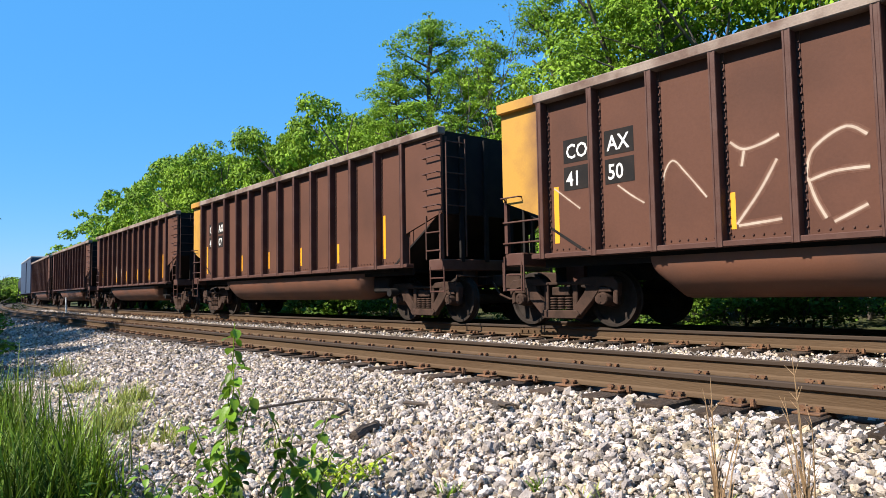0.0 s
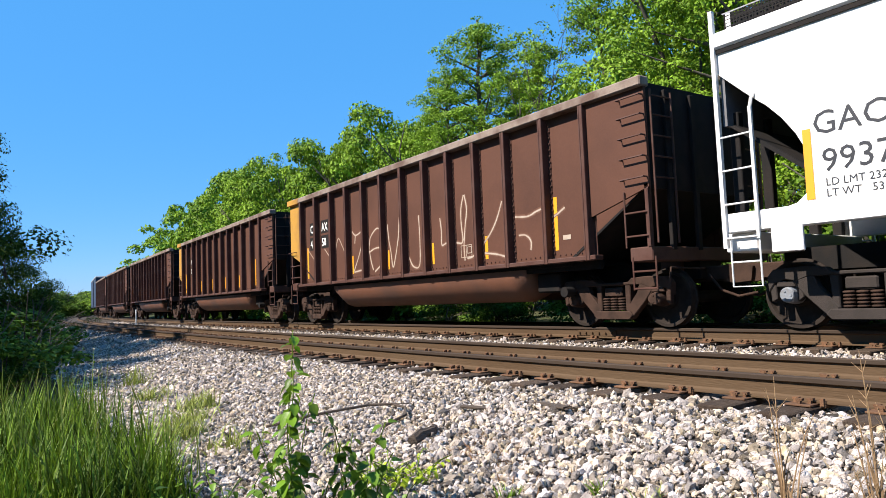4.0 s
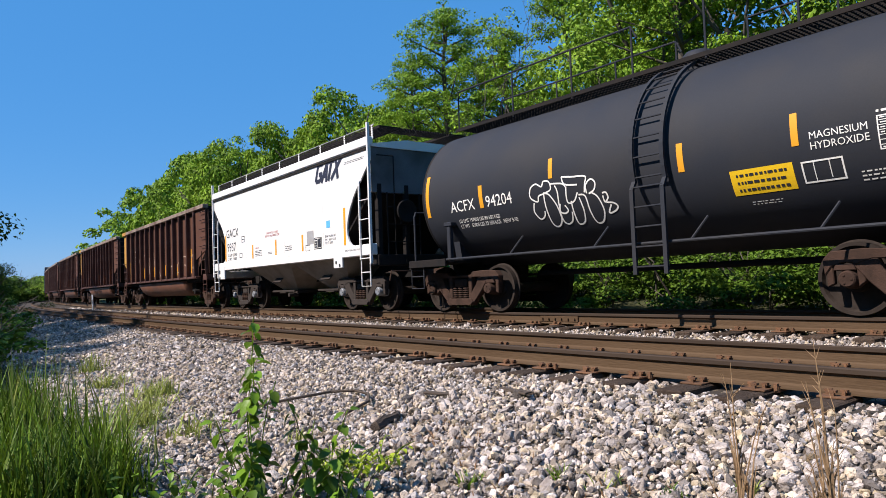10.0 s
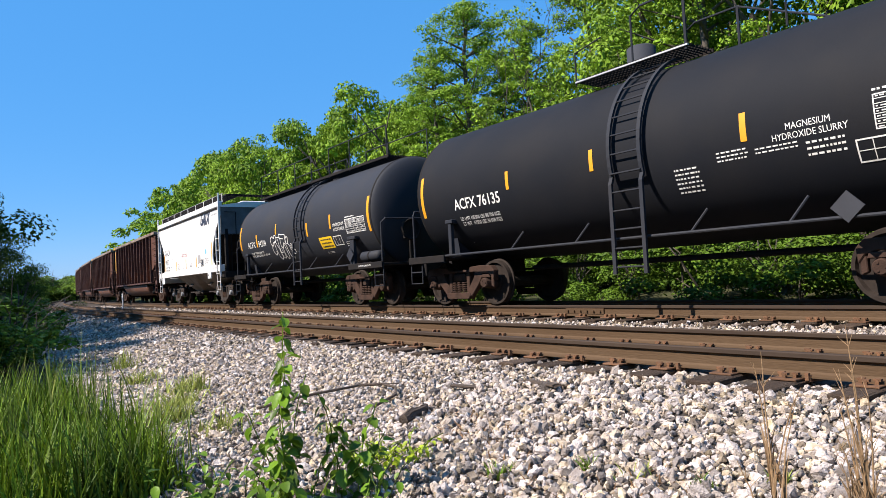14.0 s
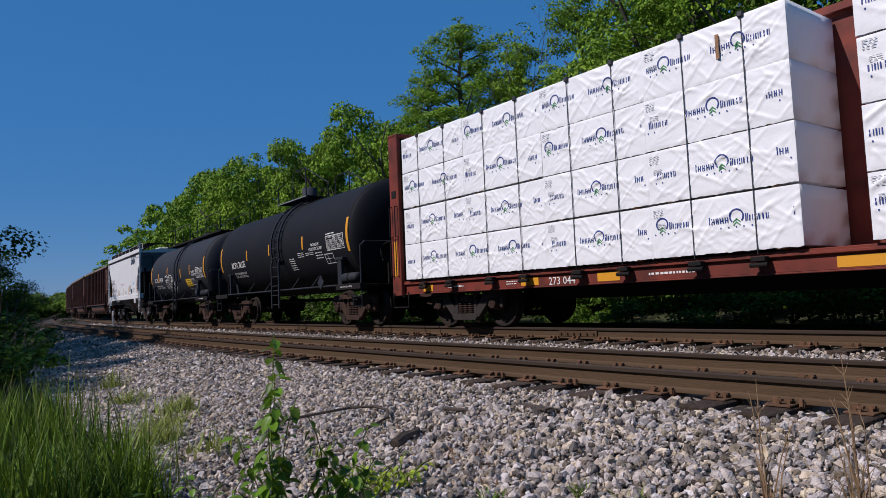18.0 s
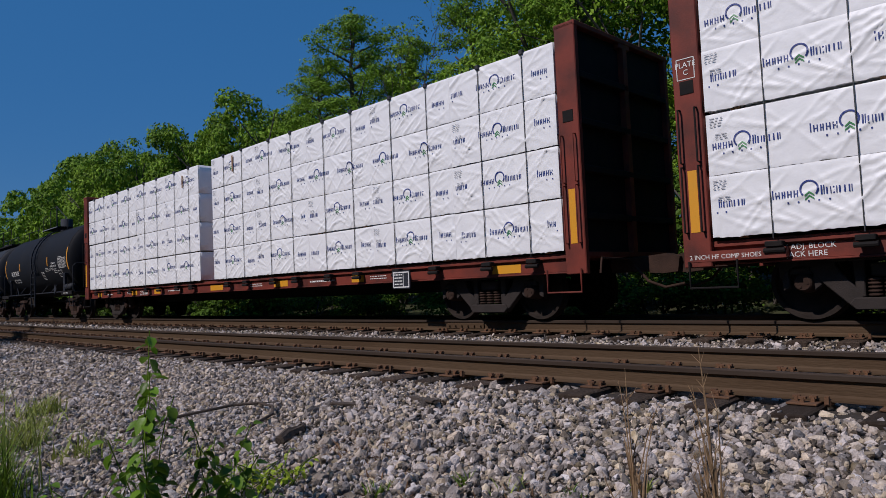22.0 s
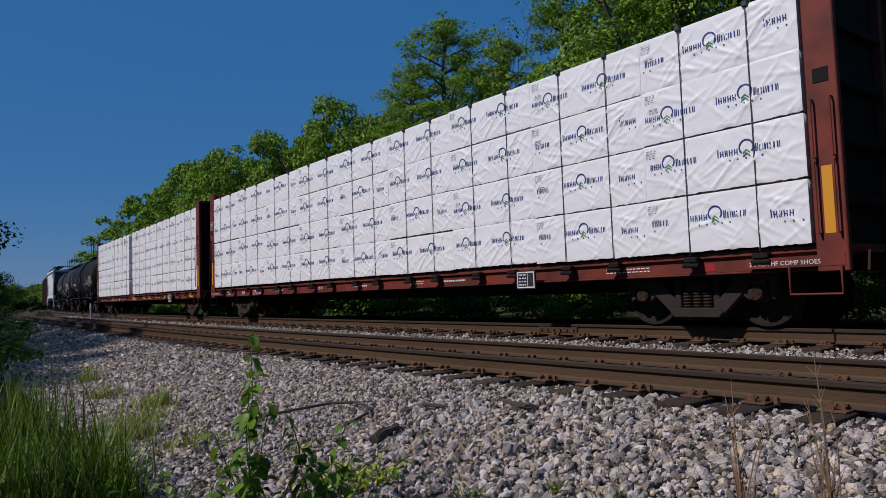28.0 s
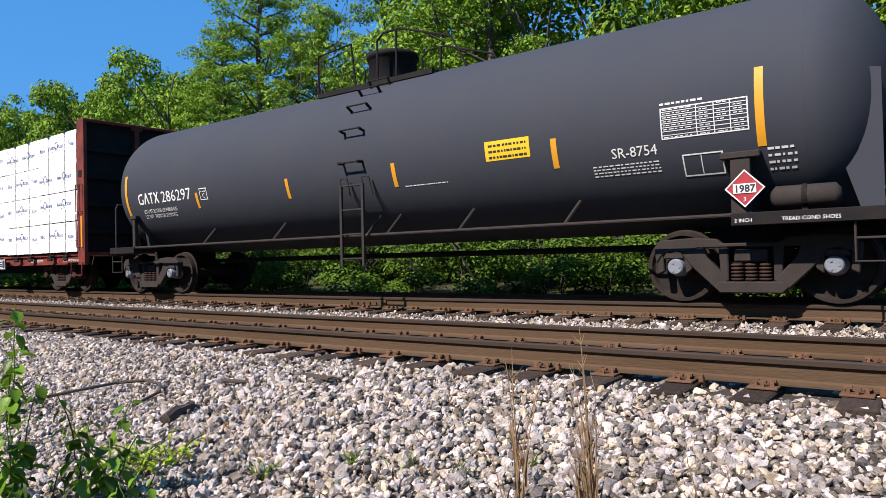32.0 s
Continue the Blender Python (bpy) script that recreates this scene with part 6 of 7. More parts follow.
lumber_b, mid = lumber_car("red centre-beam flatcar stacked with white-wrapped lumber end to end", 67.32, 88.80, [(67.72 + 2.297 * i, 67.72 + 2.297 * (i + 1)) for i in range(9)], 9)
part("lettering", text_mesh("UP", 0.17, M_TEXT, (L(70.0), 0.77), -1.304, stretch=1.3), None, lumber_b)
part("lettering", text_mesh("275151", 0.19, M_TEXT, (L(70.95), 0.76), -1.304, stretch=1.15), None, lumber_b)
part("lettering", text_mesh("1/4 ADJ. BLOCK\nJACK HERE", 0.09, M_TEXT, (L(68.75), 0.86), -1.304, center=True), None, lumber_b)
for u in (67.36, 87.56):
    part("shoe_plate", box(bmesh.new(), L(u), L(u + 1.2), -1.4255, -1.29, 0.77, 0.90), M_OXIDE, lumber_b)
part("lettering", text_mesh("2 INCH HF COMP SHOES", 0.08, M_TEXT, (L(67.40), 0.80), -1.428), None, lumber_b)
part("lettering", text_mesh("2 INCH HF COMP SHOES", 0.08, M_TEXT, (L(87.6), 0.80), -1.428), None, lumber_b)
part("lettering", text_mesh("PLATE\nC", 0.10, M_TEXT, (L(67.50), 3.30), -1.426, center=True), None, lumber_b)
bm = bmesh.new()
for u, w in ((86.9, 0.15),):
    patch(bm, L(u), L(u + w), 0.77, 0.88, -1.304)
part("red_decal", mesh_of("red_decal", bm, M_RED), None, lumber_b)
bm = bmesh.new()
frame_patch(bm, L(67.38), L(67.62), 3.14, 3.42, -1.425, 0.01)
for k, (u, w) in enumerate(((72.6, 0.6), (75.2, 0.5), (77.3, 0.7), (79.8, 0.5), (81.0, 0.7), (85.2, 0.8))):
    small_print(bm, L(u), L(u + w), 0.80, 0.89, -1.304, 1 + k % 2, seed=100 + k)
frame_patch(bm, L(83.38), L(83.80), 0.64, 0.92, -1.50, 0.02)
patch(bm, L(83.63), L(83.64), 0.66, 0.91, -1.50)
small_print(bm, L(83.42), L(83.60), 0.67, 0.90, -1.50, 4, seed=91)
tagged(part("small_lettering", mesh_of("small_lettering", bm, M_TEXT), None, lumber_b), kind="stuff")
part("board_bracket", box(bmesh.new(), L(83.54), L(83.64), -1.475, -1.29, 0.74, 0.84), M_DARK, lumber_b)
part("data_board", box(bmesh.new(), L(83.36), L(83.82), -1.498, -1.47, 0.62, 0.94), M_INK, lumber_b)

# ---- the cars ahead, far round the bend ----
ahead, mid = tank_car("dark tank car far ahead round the bend", -103.5, -90.0, -102.6, -90.8, 2.4, 1.48, M_BLACK, 0.6, (-101.6, -91.8))
blue = car_root("box_car", "dark blue box car far ahead with a pale roof", "box car", -88.7, -73.4, 5.6)
M_NAVYCAR = material("dark blue car paint", (0.02, 0.03, 0.06), 0.55, vary=0.15, scale=1.2, fine=30, bump=0.05)
part("body", box(bmesh.new(), -7.6, 7.6, -1.55, 1.55, 1.1, 4.35, 0.03), M_NAVYCAR, blue)
part("roof", box(bmesh.new(), -7.6, 7.6, -1.58, 1.58, 4.354, 4.55, 0.04), M_GREYEND, blue)
for x in (-2.0, 0.0):
    part("door", box(bmesh.new(), x, x + 1.95, -1.62, -1.56, 1.2, 4.2, 0.02), M_NAVYCAR, blue)
truck(blue, -5.6), truck(blue, 5.6)
couplers(blue, 7.6)

# ---- ties, plates, spikes and stones ----
bm = box(bmesh.new(), -0.115, 0.115, -1.295, 1.295, -0.385, -0.203, 0.012)
TIE = mesh_of("tie", bm, M_TIE)
bm = box(bmesh.new(), -0.10, 0.10, -0.19, 0.19, -0.203, -0.186, 0.004)
for x, y in ((-0.055, -0.10), (0.055, -0.10), (-0.05, 0.10), (0.06, 0.10), (0.0, -0.155)):
    box(bm, x - 0.012, x + 0.012, y - 0.012, y + 0.012, -0.19, -0.150)
    box(bm, x - 0.024, x + 0.024, y - 0.02 + (0.012 if y < 0 else -0.012), y + 0.02 + (0.012 if y < 0 else -0.012), -0.163, -0.146)
PLATE = mesh_of("tie_plate", bm, M_PLATE)
bm = box(bmesh.new(), -0.02, 0.02, -0.09, 0.09, -0.215, -0.165, 0.006)
box(bm, -0.014, 0.014, -0.10, -0.07, -0.20, -0.145)
ANCHOR = mesh_of("rail_anchor", bm, M_PLATE)
bm = box(bmesh.new(), -0.45, 0.45, -0.036, -0.012, -0.155, -0.055, 0.006)
for i in range(6):
    rod(bm, (-0.38 + i * 0.152, -0.065, -0.10), (-0.38 + i * 0.152, -0.02, -0.10), 0.018, 6)
JOINT = mesh_of("joint_bar", bm, M_RAIL)
for k, t_root, first, count in ((0, near_track, 5.84, 118), (1, far_track, 6.43, 122)):
    for i in range(count):
        s = first - i * 0.57 + random.uniform(-0.03, 0.03)
        f = track_frame(s, k) @ pose(0, random.uniform(-0.04, 0.04), random.uniform(-0.006, 0.0), 0, 0, random.uniform(-1.5, 1.5))
        part("tie", TIE, None, t_root, at=f)
        for side in (-1, 1):
            if s > -38:
                part("tie_plate", PLATE, None, t_root, at=track_frame(s, k) @ pose(0, side * 0.755, 0))
            if s > -14 and side < 0 and i % 2:
                part("rail_anchor", ANCHOR, None, t_root, at=track_frame(s + 0.14, k) @ pose(0, side * 0.755, 0))
part("joint_bar", JOINT, None, far_track, at=track_frame(-8.4, 1) @ pose(0, -0.755, 0))


def stones(n, where, size, seed, coarse=False):
    """Broken stones: squashed, dented lumps scattered by where(rng, n) -> s, off, lift."""
    rng = np.random.default_rng(seed)
    g = (1 + 5 ** 0.5) / 2
    base = np.array([(-1, g, 0), (1, g, 0), (-1, -g, 0), (1, -g, 0), (0, -1, g), (0, 1, g), (0, -1, -g), (0, 1, -g), (g, 0, -1), (g, 0, 1), (-g, 0, -1), (-g, 0, 1)]) / 1.9
    tris = np.array([(0, 11, 5), (0, 5, 1), (0, 1, 7), (0, 7, 10), (0, 10, 11), (1, 5, 9), (5, 11, 4), (11, 10, 2), (10, 7, 6), (7, 1, 8), (3, 9, 4), (3, 4, 2), (3, 2, 6), (3, 6, 8), (3, 8, 9), (4, 9, 5), (2, 4, 11), (6, 2, 10), (8, 6, 7), (9, 8, 1)])
    sides = 12
    if coarse or seed % 2:
        base = np.array([(x, y, z) for x in (-1, 1) for y in (-1, 1) for z in (-1, 1)]) * 0.66
        tris = np.array([(0, 1, 3), (0, 3, 2), (4, 6, 7), (4, 7, 5), (0, 4, 5), (0, 5, 1), (2, 3, 7), (2, 7, 6), (0, 2, 6), (0, 6, 4), (1, 5, 7), (1, 7, 3)])
        sides = 8
    s, off, lift = where(rng, n)
    r = rng.lognormal(0, 0.32, n) * size
    dent = 1 + (rng.uniform(-0.42, 0.30, (n, sides, 1)) if sides == 8 else rng.uniform(-0.34, 0.24, (n, sides, 1)))
    axes_ = np.stack([rng.uniform(1.0, 1.55, n), rng.uniform(0.75, 1.15, n), rng.uniform(0.5, 0.9, n)], 1)
    v = base[None] * dent * axes_[:, None] * r[:, None, None]
    q = rng.normal(size=(n, 4))
    q /= np.linalg.norm(q, axis=1, keepdims=True)
    w, x, y, z = q.T
    rot = np.stack([1 - 2 * (y * y + z * z), 2 * (x * y - z * w), 2 * (x * z + y * w), 2 * (x * y + z * w), 1 - 2 * (x * x + z * z), 2 * (y * z - x * w), 2 * (x * z - y * w), 2 * (y * z + x * w), 1 - 2 * (x * x + y * y)], 1).reshape(n, 3, 3)
    v = np.einsum("nij,nkj->nki", rot, v)
    a, lx, ly = np.interp(s, GRID, TURN), np.interp(s, GRID, LINE_X), np.interp(s, GRID, LINE_Y)
    c = np.stack([lx - np.sin(a) * off, ly + np.cos(a) * off, np.interp(off, GO, GZ) + lift + r * 0.12], 1)
    v += c[:, None]
    me = bpy.data.meshes.new("stones")
    verts = v.reshape(-1, 3).astype(np.float32)
    faces = (tris[None] + sides * np.arange(n)[:, None, None]).reshape(-1).astype(np.int32)
    me.vertices.add(len(verts))
    me.vertices.foreach_set("co", verts.ravel())
    me.loops.add(len(faces))
    me.loops.foreach_set("vertex_index", faces)
    me.polygons.add(len(faces) // 3)
    me.polygons.foreach_set("loop_start", np.arange(0, len(faces), 3, dtype=np.int32))
    me.update(calc_edges=True)
    me.polygons.foreach_set("use_smooth", np.zeros(len(me.polygons), dtype=bool))
    me.materials.append(M_STONE)
    return me


def strip(s0, s1, o0, o1, bias=1.0, lift=(-0.03, 0.032)):
    def where(rng, n):
        s = s1 - (s1 - s0) * rng.random(n) ** bias
        return s, rng.uniform(o0, o1, n), rng.uniform(*lift, n)
    return where


STONES = [
    ("near shoulder", 25000, strip(-4.6, 1.2, -5.1, -1.2, 1.0, (-0.04, 0.03)), 0.0218, 12),
    ("shoulder before it", 28000, strip(-9.5, -4.5, -5.1, -1.2, 1.0, (-0.035, 0.03)), 0.0192, 14),
    ("chips", 9000, strip(-9.5, 1.2, -4.6, -1.2, 1.0, (-0.03, 0.03)), 0.0165, 23),
    ("tie ends", 3600, strip(-9.0, 6.0, -1.38, -0.72, 1.0, (-0.035, 0.0)), 0.024, 18),
    ("shoulder beyond", 36000, strip(-24, -9.4, -4.6, -1.22, 1.5), 0.0235, 13),
    ("far shoulder", 12000, strip(-60, -23, -4.6, -1.22, 1.3), 0.040, 15),
    ("between tracks", 32000, strip(-26, 9, 1.28, 2.66, 1.1, (-0.02, 0.05)), 0.0185, 19),
    ("between tracks beyond", 4000, strip(-60, -26, 1.28, 2.62, 1.2), 0.042, 21),
    ("near cribs", 5000, strip(-24, 4, -1.3, 1.25, 1.2, (-0.05, -0.01)), 0.028, 16),
    ("far cribs", 14000, strip(-24, 8, 2.62, 4.4, 1.1, (-0.03, 0.012)), 0.022, 17),
]
for _, n, where, size, seed in STONES:
    tagged(new("ballast_stones", stones(n, where, size, seed, seed in (13, 15, 17, 19, 21))), "pale broken limestone ballast heaped beside the rails", "gravel", kind="stuff")
SHAPES = [stones(1, lambda rng, n: (np.zeros(1), np.full(1, -2.6), np.zeros(1)), 0.027, 200 + 2 * i) for i in range(10)]
for me in SHAPES:
    c = sum((v.co for v in me.vertices), Vector()) / len(me.vertices)
    for v in me.vertices:
        v.co -= c
for i in range(300):
    s, off = random.uniform(-5.5, -0.8), random.uniform(-3.2, -1.7)
    p = on_line(s, off, ground_z(off) + 0.028)
    part("stone", SHAPES[i % 10], None, ground_bed, at=Matrix.Translation(p) @ Euler([random.uniform(0, 6.3) for _ in range(3)]).to_matrix().to_4x4())

# ---- trees and undergrowth ----


def leaf_cloud(centres, n, leaf, seed, droop=0.15, flat=0.75):
    """Leaves on the skins of many clumps: centres of (x, y, z, radius). Each leaf is a folded pair of triangles."""
    rng = np.random.default_rng(seed)
    c = np.array(centres)
    share = c[:, 3] ** 2
    pick = rng.choice(len(c), n, p=share / share.sum())
    d = rng.normal(size=(n, 3))
    d /= np.linalg.norm(d, axis=1, keepdims=True)
    d[:, 2] = np.where(d[:, 2] < -0.35, -d[:, 2], d[:, 2])
    rad = c[pick, 3] * (1 - 0.45 * rng.random(n) ** 2 + 0.18 * rng.normal(size=n) * (rng.random(n) < 0.25))
    p = c[pick, :3] + d * rad[:, None] * np.array([1, 1, flat])
    nrm = d * 0.95 + rng.normal(size=(n, 3)) * 0.42 + np.array([0, 0, 0.25])
    nrm /= np.linalg.norm(nrm, axis=1, keepdims=True)
    t = np.cross(nrm, rng.normal(size=(n, 3)))
    t /= np.linalg.norm(t, axis=1, keepdims=True)
    b = np.cross(nrm, t)
    size = leaf * rng.uniform(0.6, 1.35, n)[:, None]
    tip, tail = p + t * size, p - t * size * 0.8
    l, r = p + b * size * 0.55 - nrm * size * droop, p - b * size * 0.55 - nrm * size * droop
    v = np.stack([tail, r, tip, l], 1).reshape(-1, 3)
    f = (np.array([[0, 1, 2], [0, 2, 3]])[None] + 4 * np.arange(n)[:, None, None]).reshape(-1)
    return v, f


def leaf_mesh(name, v, f, mat):
    me = bpy.data.meshes.new(name)
    me.vertices.add(len(v))
    me.vertices.foreach_set("co", v.astype(np.float32).ravel())
    me.loops.add(len(f))
    me.loops.foreach_set("vertex_index", f.astype(np.int32))
    me.polygons.add(len(f) // 3)
    me.polygons.foreach_set("loop_start", np.arange(0, len(f), 3, dtype=np.int32))
    me.update(calc_edges=True)
    me.polygons.foreach_set("use_smooth", np.zeros(len(me.polygons), dtype=bool))
    me.materials.append(mat)
    return me


def limbs(bm, base, top, r, rnd, depth, tips, spread=0.9):
    """A tapered limb that forks; tips collects its ends."""
    a, b = Vector(base), Vector(top)
    mid = (a + b) / 2 + Vector((rnd.uniform(-1, 1), rnd.uniform(-1, 1), rnd.uniform(-0.3, 0.3))) * (b - a).length * 0.07
    rod(bm, a, mid, r, 7 if depth > 1 else 5, r * 0.82, caps=False), rod(bm, mid, b, r * 0.82, 7 if depth > 1 else 5, r * 0.62, caps=False)
    tips.append(b)
    if depth <= 0:
        return
    for _ in range(rnd.choice((2, 3, 3))):
        f = rnd.uniform(0.45, 1.0)
        start = a.lerp(b, f)
        d = (b - a).normalized() + Vector((rnd.uniform(-1, 1), rnd.uniform(-1, 1), rnd.uniform(-0.25, 0.5))) * spread
        limbs(bm, start, start + d.normalized() * (b - a).length * rnd.uniform(0.5, 0.75), r * 0.5, rnd, depth - 1, tips, spread)


def tree_mesh(kind, seed):
    """A tree one metre to the metre, about ten high: trunk mesh and crown mesh."""
    rnd = random.Random(seed)
    bm, tips = bmesh.new(), []
    if kind == "round":
        limbs(bm, (0, 0, -0.6), (rnd.uniform(-0.4, 0.4), rnd.uniform(-0.4, 0.4), 4.6), 0.20, rnd, 2, tips, 0.7)
        centres = [(rnd.gauss(0, 1.65), rnd.gauss(0, 1.65), rnd.uniform(2.0, 8.9), rnd.uniform(0.5, 1.05)) for _ in range(58)]
        centres = [(x * (1.15 - abs(z - 5) / 7), y * (1.15 - abs(z - 5) / 7), z, r) for x, y, z, r in centres] + [(0, 0, 9.2, 0.65), (0.4, -0.3, 8.4, 1.0), (0, 0, 5, 1.6)]
        v, f = leaf_cloud(centres, 11000, 0.118, seed)
        mat = M_LEAF
    elif kind == "distant":
        limbs(bm, (0, 0, -0.6), (0, 0, 4.6), 0.20, rnd, 1, tips, 0.6)
        centres = [(rnd.gauss(0, 1.6), rnd.gauss(0, 1.6), rnd.uniform(2.0, 8.9), rnd.uniform(0.5, 1.1)) for _ in range(50)]
        centres = [(x * (1.15 - abs(z - 5) / 7), y * (1.15 - abs(z - 5) / 7), z, r) for x, y, z, r in centres] + [(0, 0, 9.2, 0.65), (0, 0, 5, 1.6)]
        v, f = leaf_cloud(centres, 3600, 0.21, seed)
        mat = M_LEAF
    elif kind in ("hedge", "dark"):
        limbs(bm, (0, 0, -0.6), (rnd.uniform(-0.4, 0.4), rnd.uniform(-0.4, 0.4), 4.6), 0.18, rnd, 2, tips, 0.7)
        centres = [(rnd.gauss(0, 1.3), rnd.gauss(0, 1.3), rnd.uniform(0.8, 8.6), rnd.uniform(0.6, 1.2)) for _ in range(44)]
        centres = [(x * (1.2 - abs(z - 4) / 7), y * (1.2 - abs(z - 4) / 7), z, r) for x, y, z, r in centres] + [(0, 0, 9.1, 0.7)]
        v, f = leaf_cloud(centres, 17000, 0.074, seed)
        mat = M_LEAF if kind == "hedge" else M_DEEPSHADE
    elif kind == "airy":
        # a straight leader with rising side limbs, each hung with flat feathery sprays
        lead = [Vector((rnd.uniform(-0.12, 0.12), rnd.uniform(-0.12, 0.12), z)) for z in (-0.6, 1.5, 3.2, 4.8, 6.4, 7.8, 9.0, 9.7)]
        for i, (a, b) in enumerate(zip(lead, lead[1:])):
            rod(bm, a, b, 0.15 * (1 - i / 8), 7, 0.15 * (1 - (i + 1) / 8) + 0.008, caps=False)
        centres = [(0, 0, 9.75, 0.22), (0.05, 0.1, 9.4, 0.34), (-0.1, 0, 9.0, 0.45)]
        for i in range(46):
            z = 1.6 + 7.6 * (i + rnd.random()) / 46
            a = i * 2.4 + rnd.uniform(-0.5, 0.5)
            reach = (2.7 * (1.04 - (z / 9.9) ** 1.7) + 0.25) * rnd.uniform(0.65, 1.1)
            d = Vector((math.cos(a), math.sin(a), 0.42))
            p = Vector((0, 0, z))
            rod(bm, p, p + d * reach * 0.55, 0.045, 5, 0.025, caps=False), rod(bm, p + d * reach * 0.55, p + d * reach, 0.025, 4, 0.008, caps=False)
            for f in (0.4, 0.6, 0.78, 0.92, 1.0):
                q = p + d * reach * f + Vector((rnd.uniform(-1, 1), rnd.uniform(-1, 1), rnd.uniform(-0.5, 0.3))) * 0.30
                centres.append((*q, rnd.uniform(0.26, 0.52) * (1.1 - 0.3 * f)))
        v, f = leaf_cloud(centres, 26000, 0.047, seed, flat=0.5)
        mat = M_LEAF2
    elif kind == "bare":
        limbs(bm, (0, 0, -0.6), (0.2, 0, 4.0), 0.075, rnd, 6, tips, 0.6)
        v, f = leaf_cloud([(*t, 0.25) for t in tips[::3]], 1500, 0.06, seed)
        mat = M_LEAF
    else:
        fine = kind == "thicket"
        for _ in range(5):
            limbs(bm, (rnd.uniform(-0.4, 0.4), rnd.uniform(-0.4, 0.4), -0.3), (rnd.uniform(-0.8, 0.8), rnd.uniform(-0.8, 0.8), 1.6), 0.03, rnd, 1, tips, 0.9)
        centres = [(rnd.gauss(0, 0.8), rnd.gauss(0, 0.6), rnd.uniform(0.2, 1.9), rnd.uniform(0.35, 0.65)) for _ in range(16)]
        v, f = leaf_cloud(centres, 5200 if fine else 2000, 0.058 if fine else 0.095, seed)
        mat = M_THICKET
    return mesh_of("trunk", bm, M_BARK, True), leaf_mesh("crown", v, f, mat)


KINDS = {k: [tree_mesh(k, 300 + 17 * i + len(k)) for i in range(n)] for k, n in (("round", 4), ("hedge", 2), ("dark", 2), ("distant", 3), ("airy", 3), ("bare", 2), ("shrub", 4), ("thicket", 3))}
LABELS = {"dark": "dense broadleaf tree beside the gravel, shade in its leaf colour", "distant": "coarse-leaved broadleaf tree of the distant and unseen wood", "hedge": "young green broadleaf tree beside the gravel", "round": "dense green broadleaf tree at the wood's edge", "airy": "tall light-green locust tree with open foliage", "bare": "half-bare grey tree with thin twigs", "shrub": "leafy green shrub in the undergrowth", "thicket": "dense green thicket in the undergrowth, shade in its leaf colour"}


def tree(kind, x, y, h, w=1.0, z=None, variant=None):
    if kind == "round" and (x < -60 or y < -2 or x > 26):
        kind, variant = "distant", None if variant is None else variant % 3
    trunk, crown = KINDS[kind][random.randrange(len(KINDS[kind])) if variant is None else variant]
    low = kind in ("shrub", "thicket")
    full = 2.3 if low else 10.0
    off = y - float(np.interp(x, LINE_X, LINE_Y))
    z = ground_z(off) if z is None else z
    c = root("shrub" if low else "tree", LABELS[kind], "shrub" if low else "tree", "undergrowth beside the line" if low else "trees of the wood")
    s = (h - z) / full
    c.matrix_basis = Matrix.LocRotScale((x, y, z), Euler((0, 0, random.uniform(0, 6.28))), (s * w, s * w, s))
    part("trunk", trunk, None, c)
    part("crown", crown, None, c)
    return c


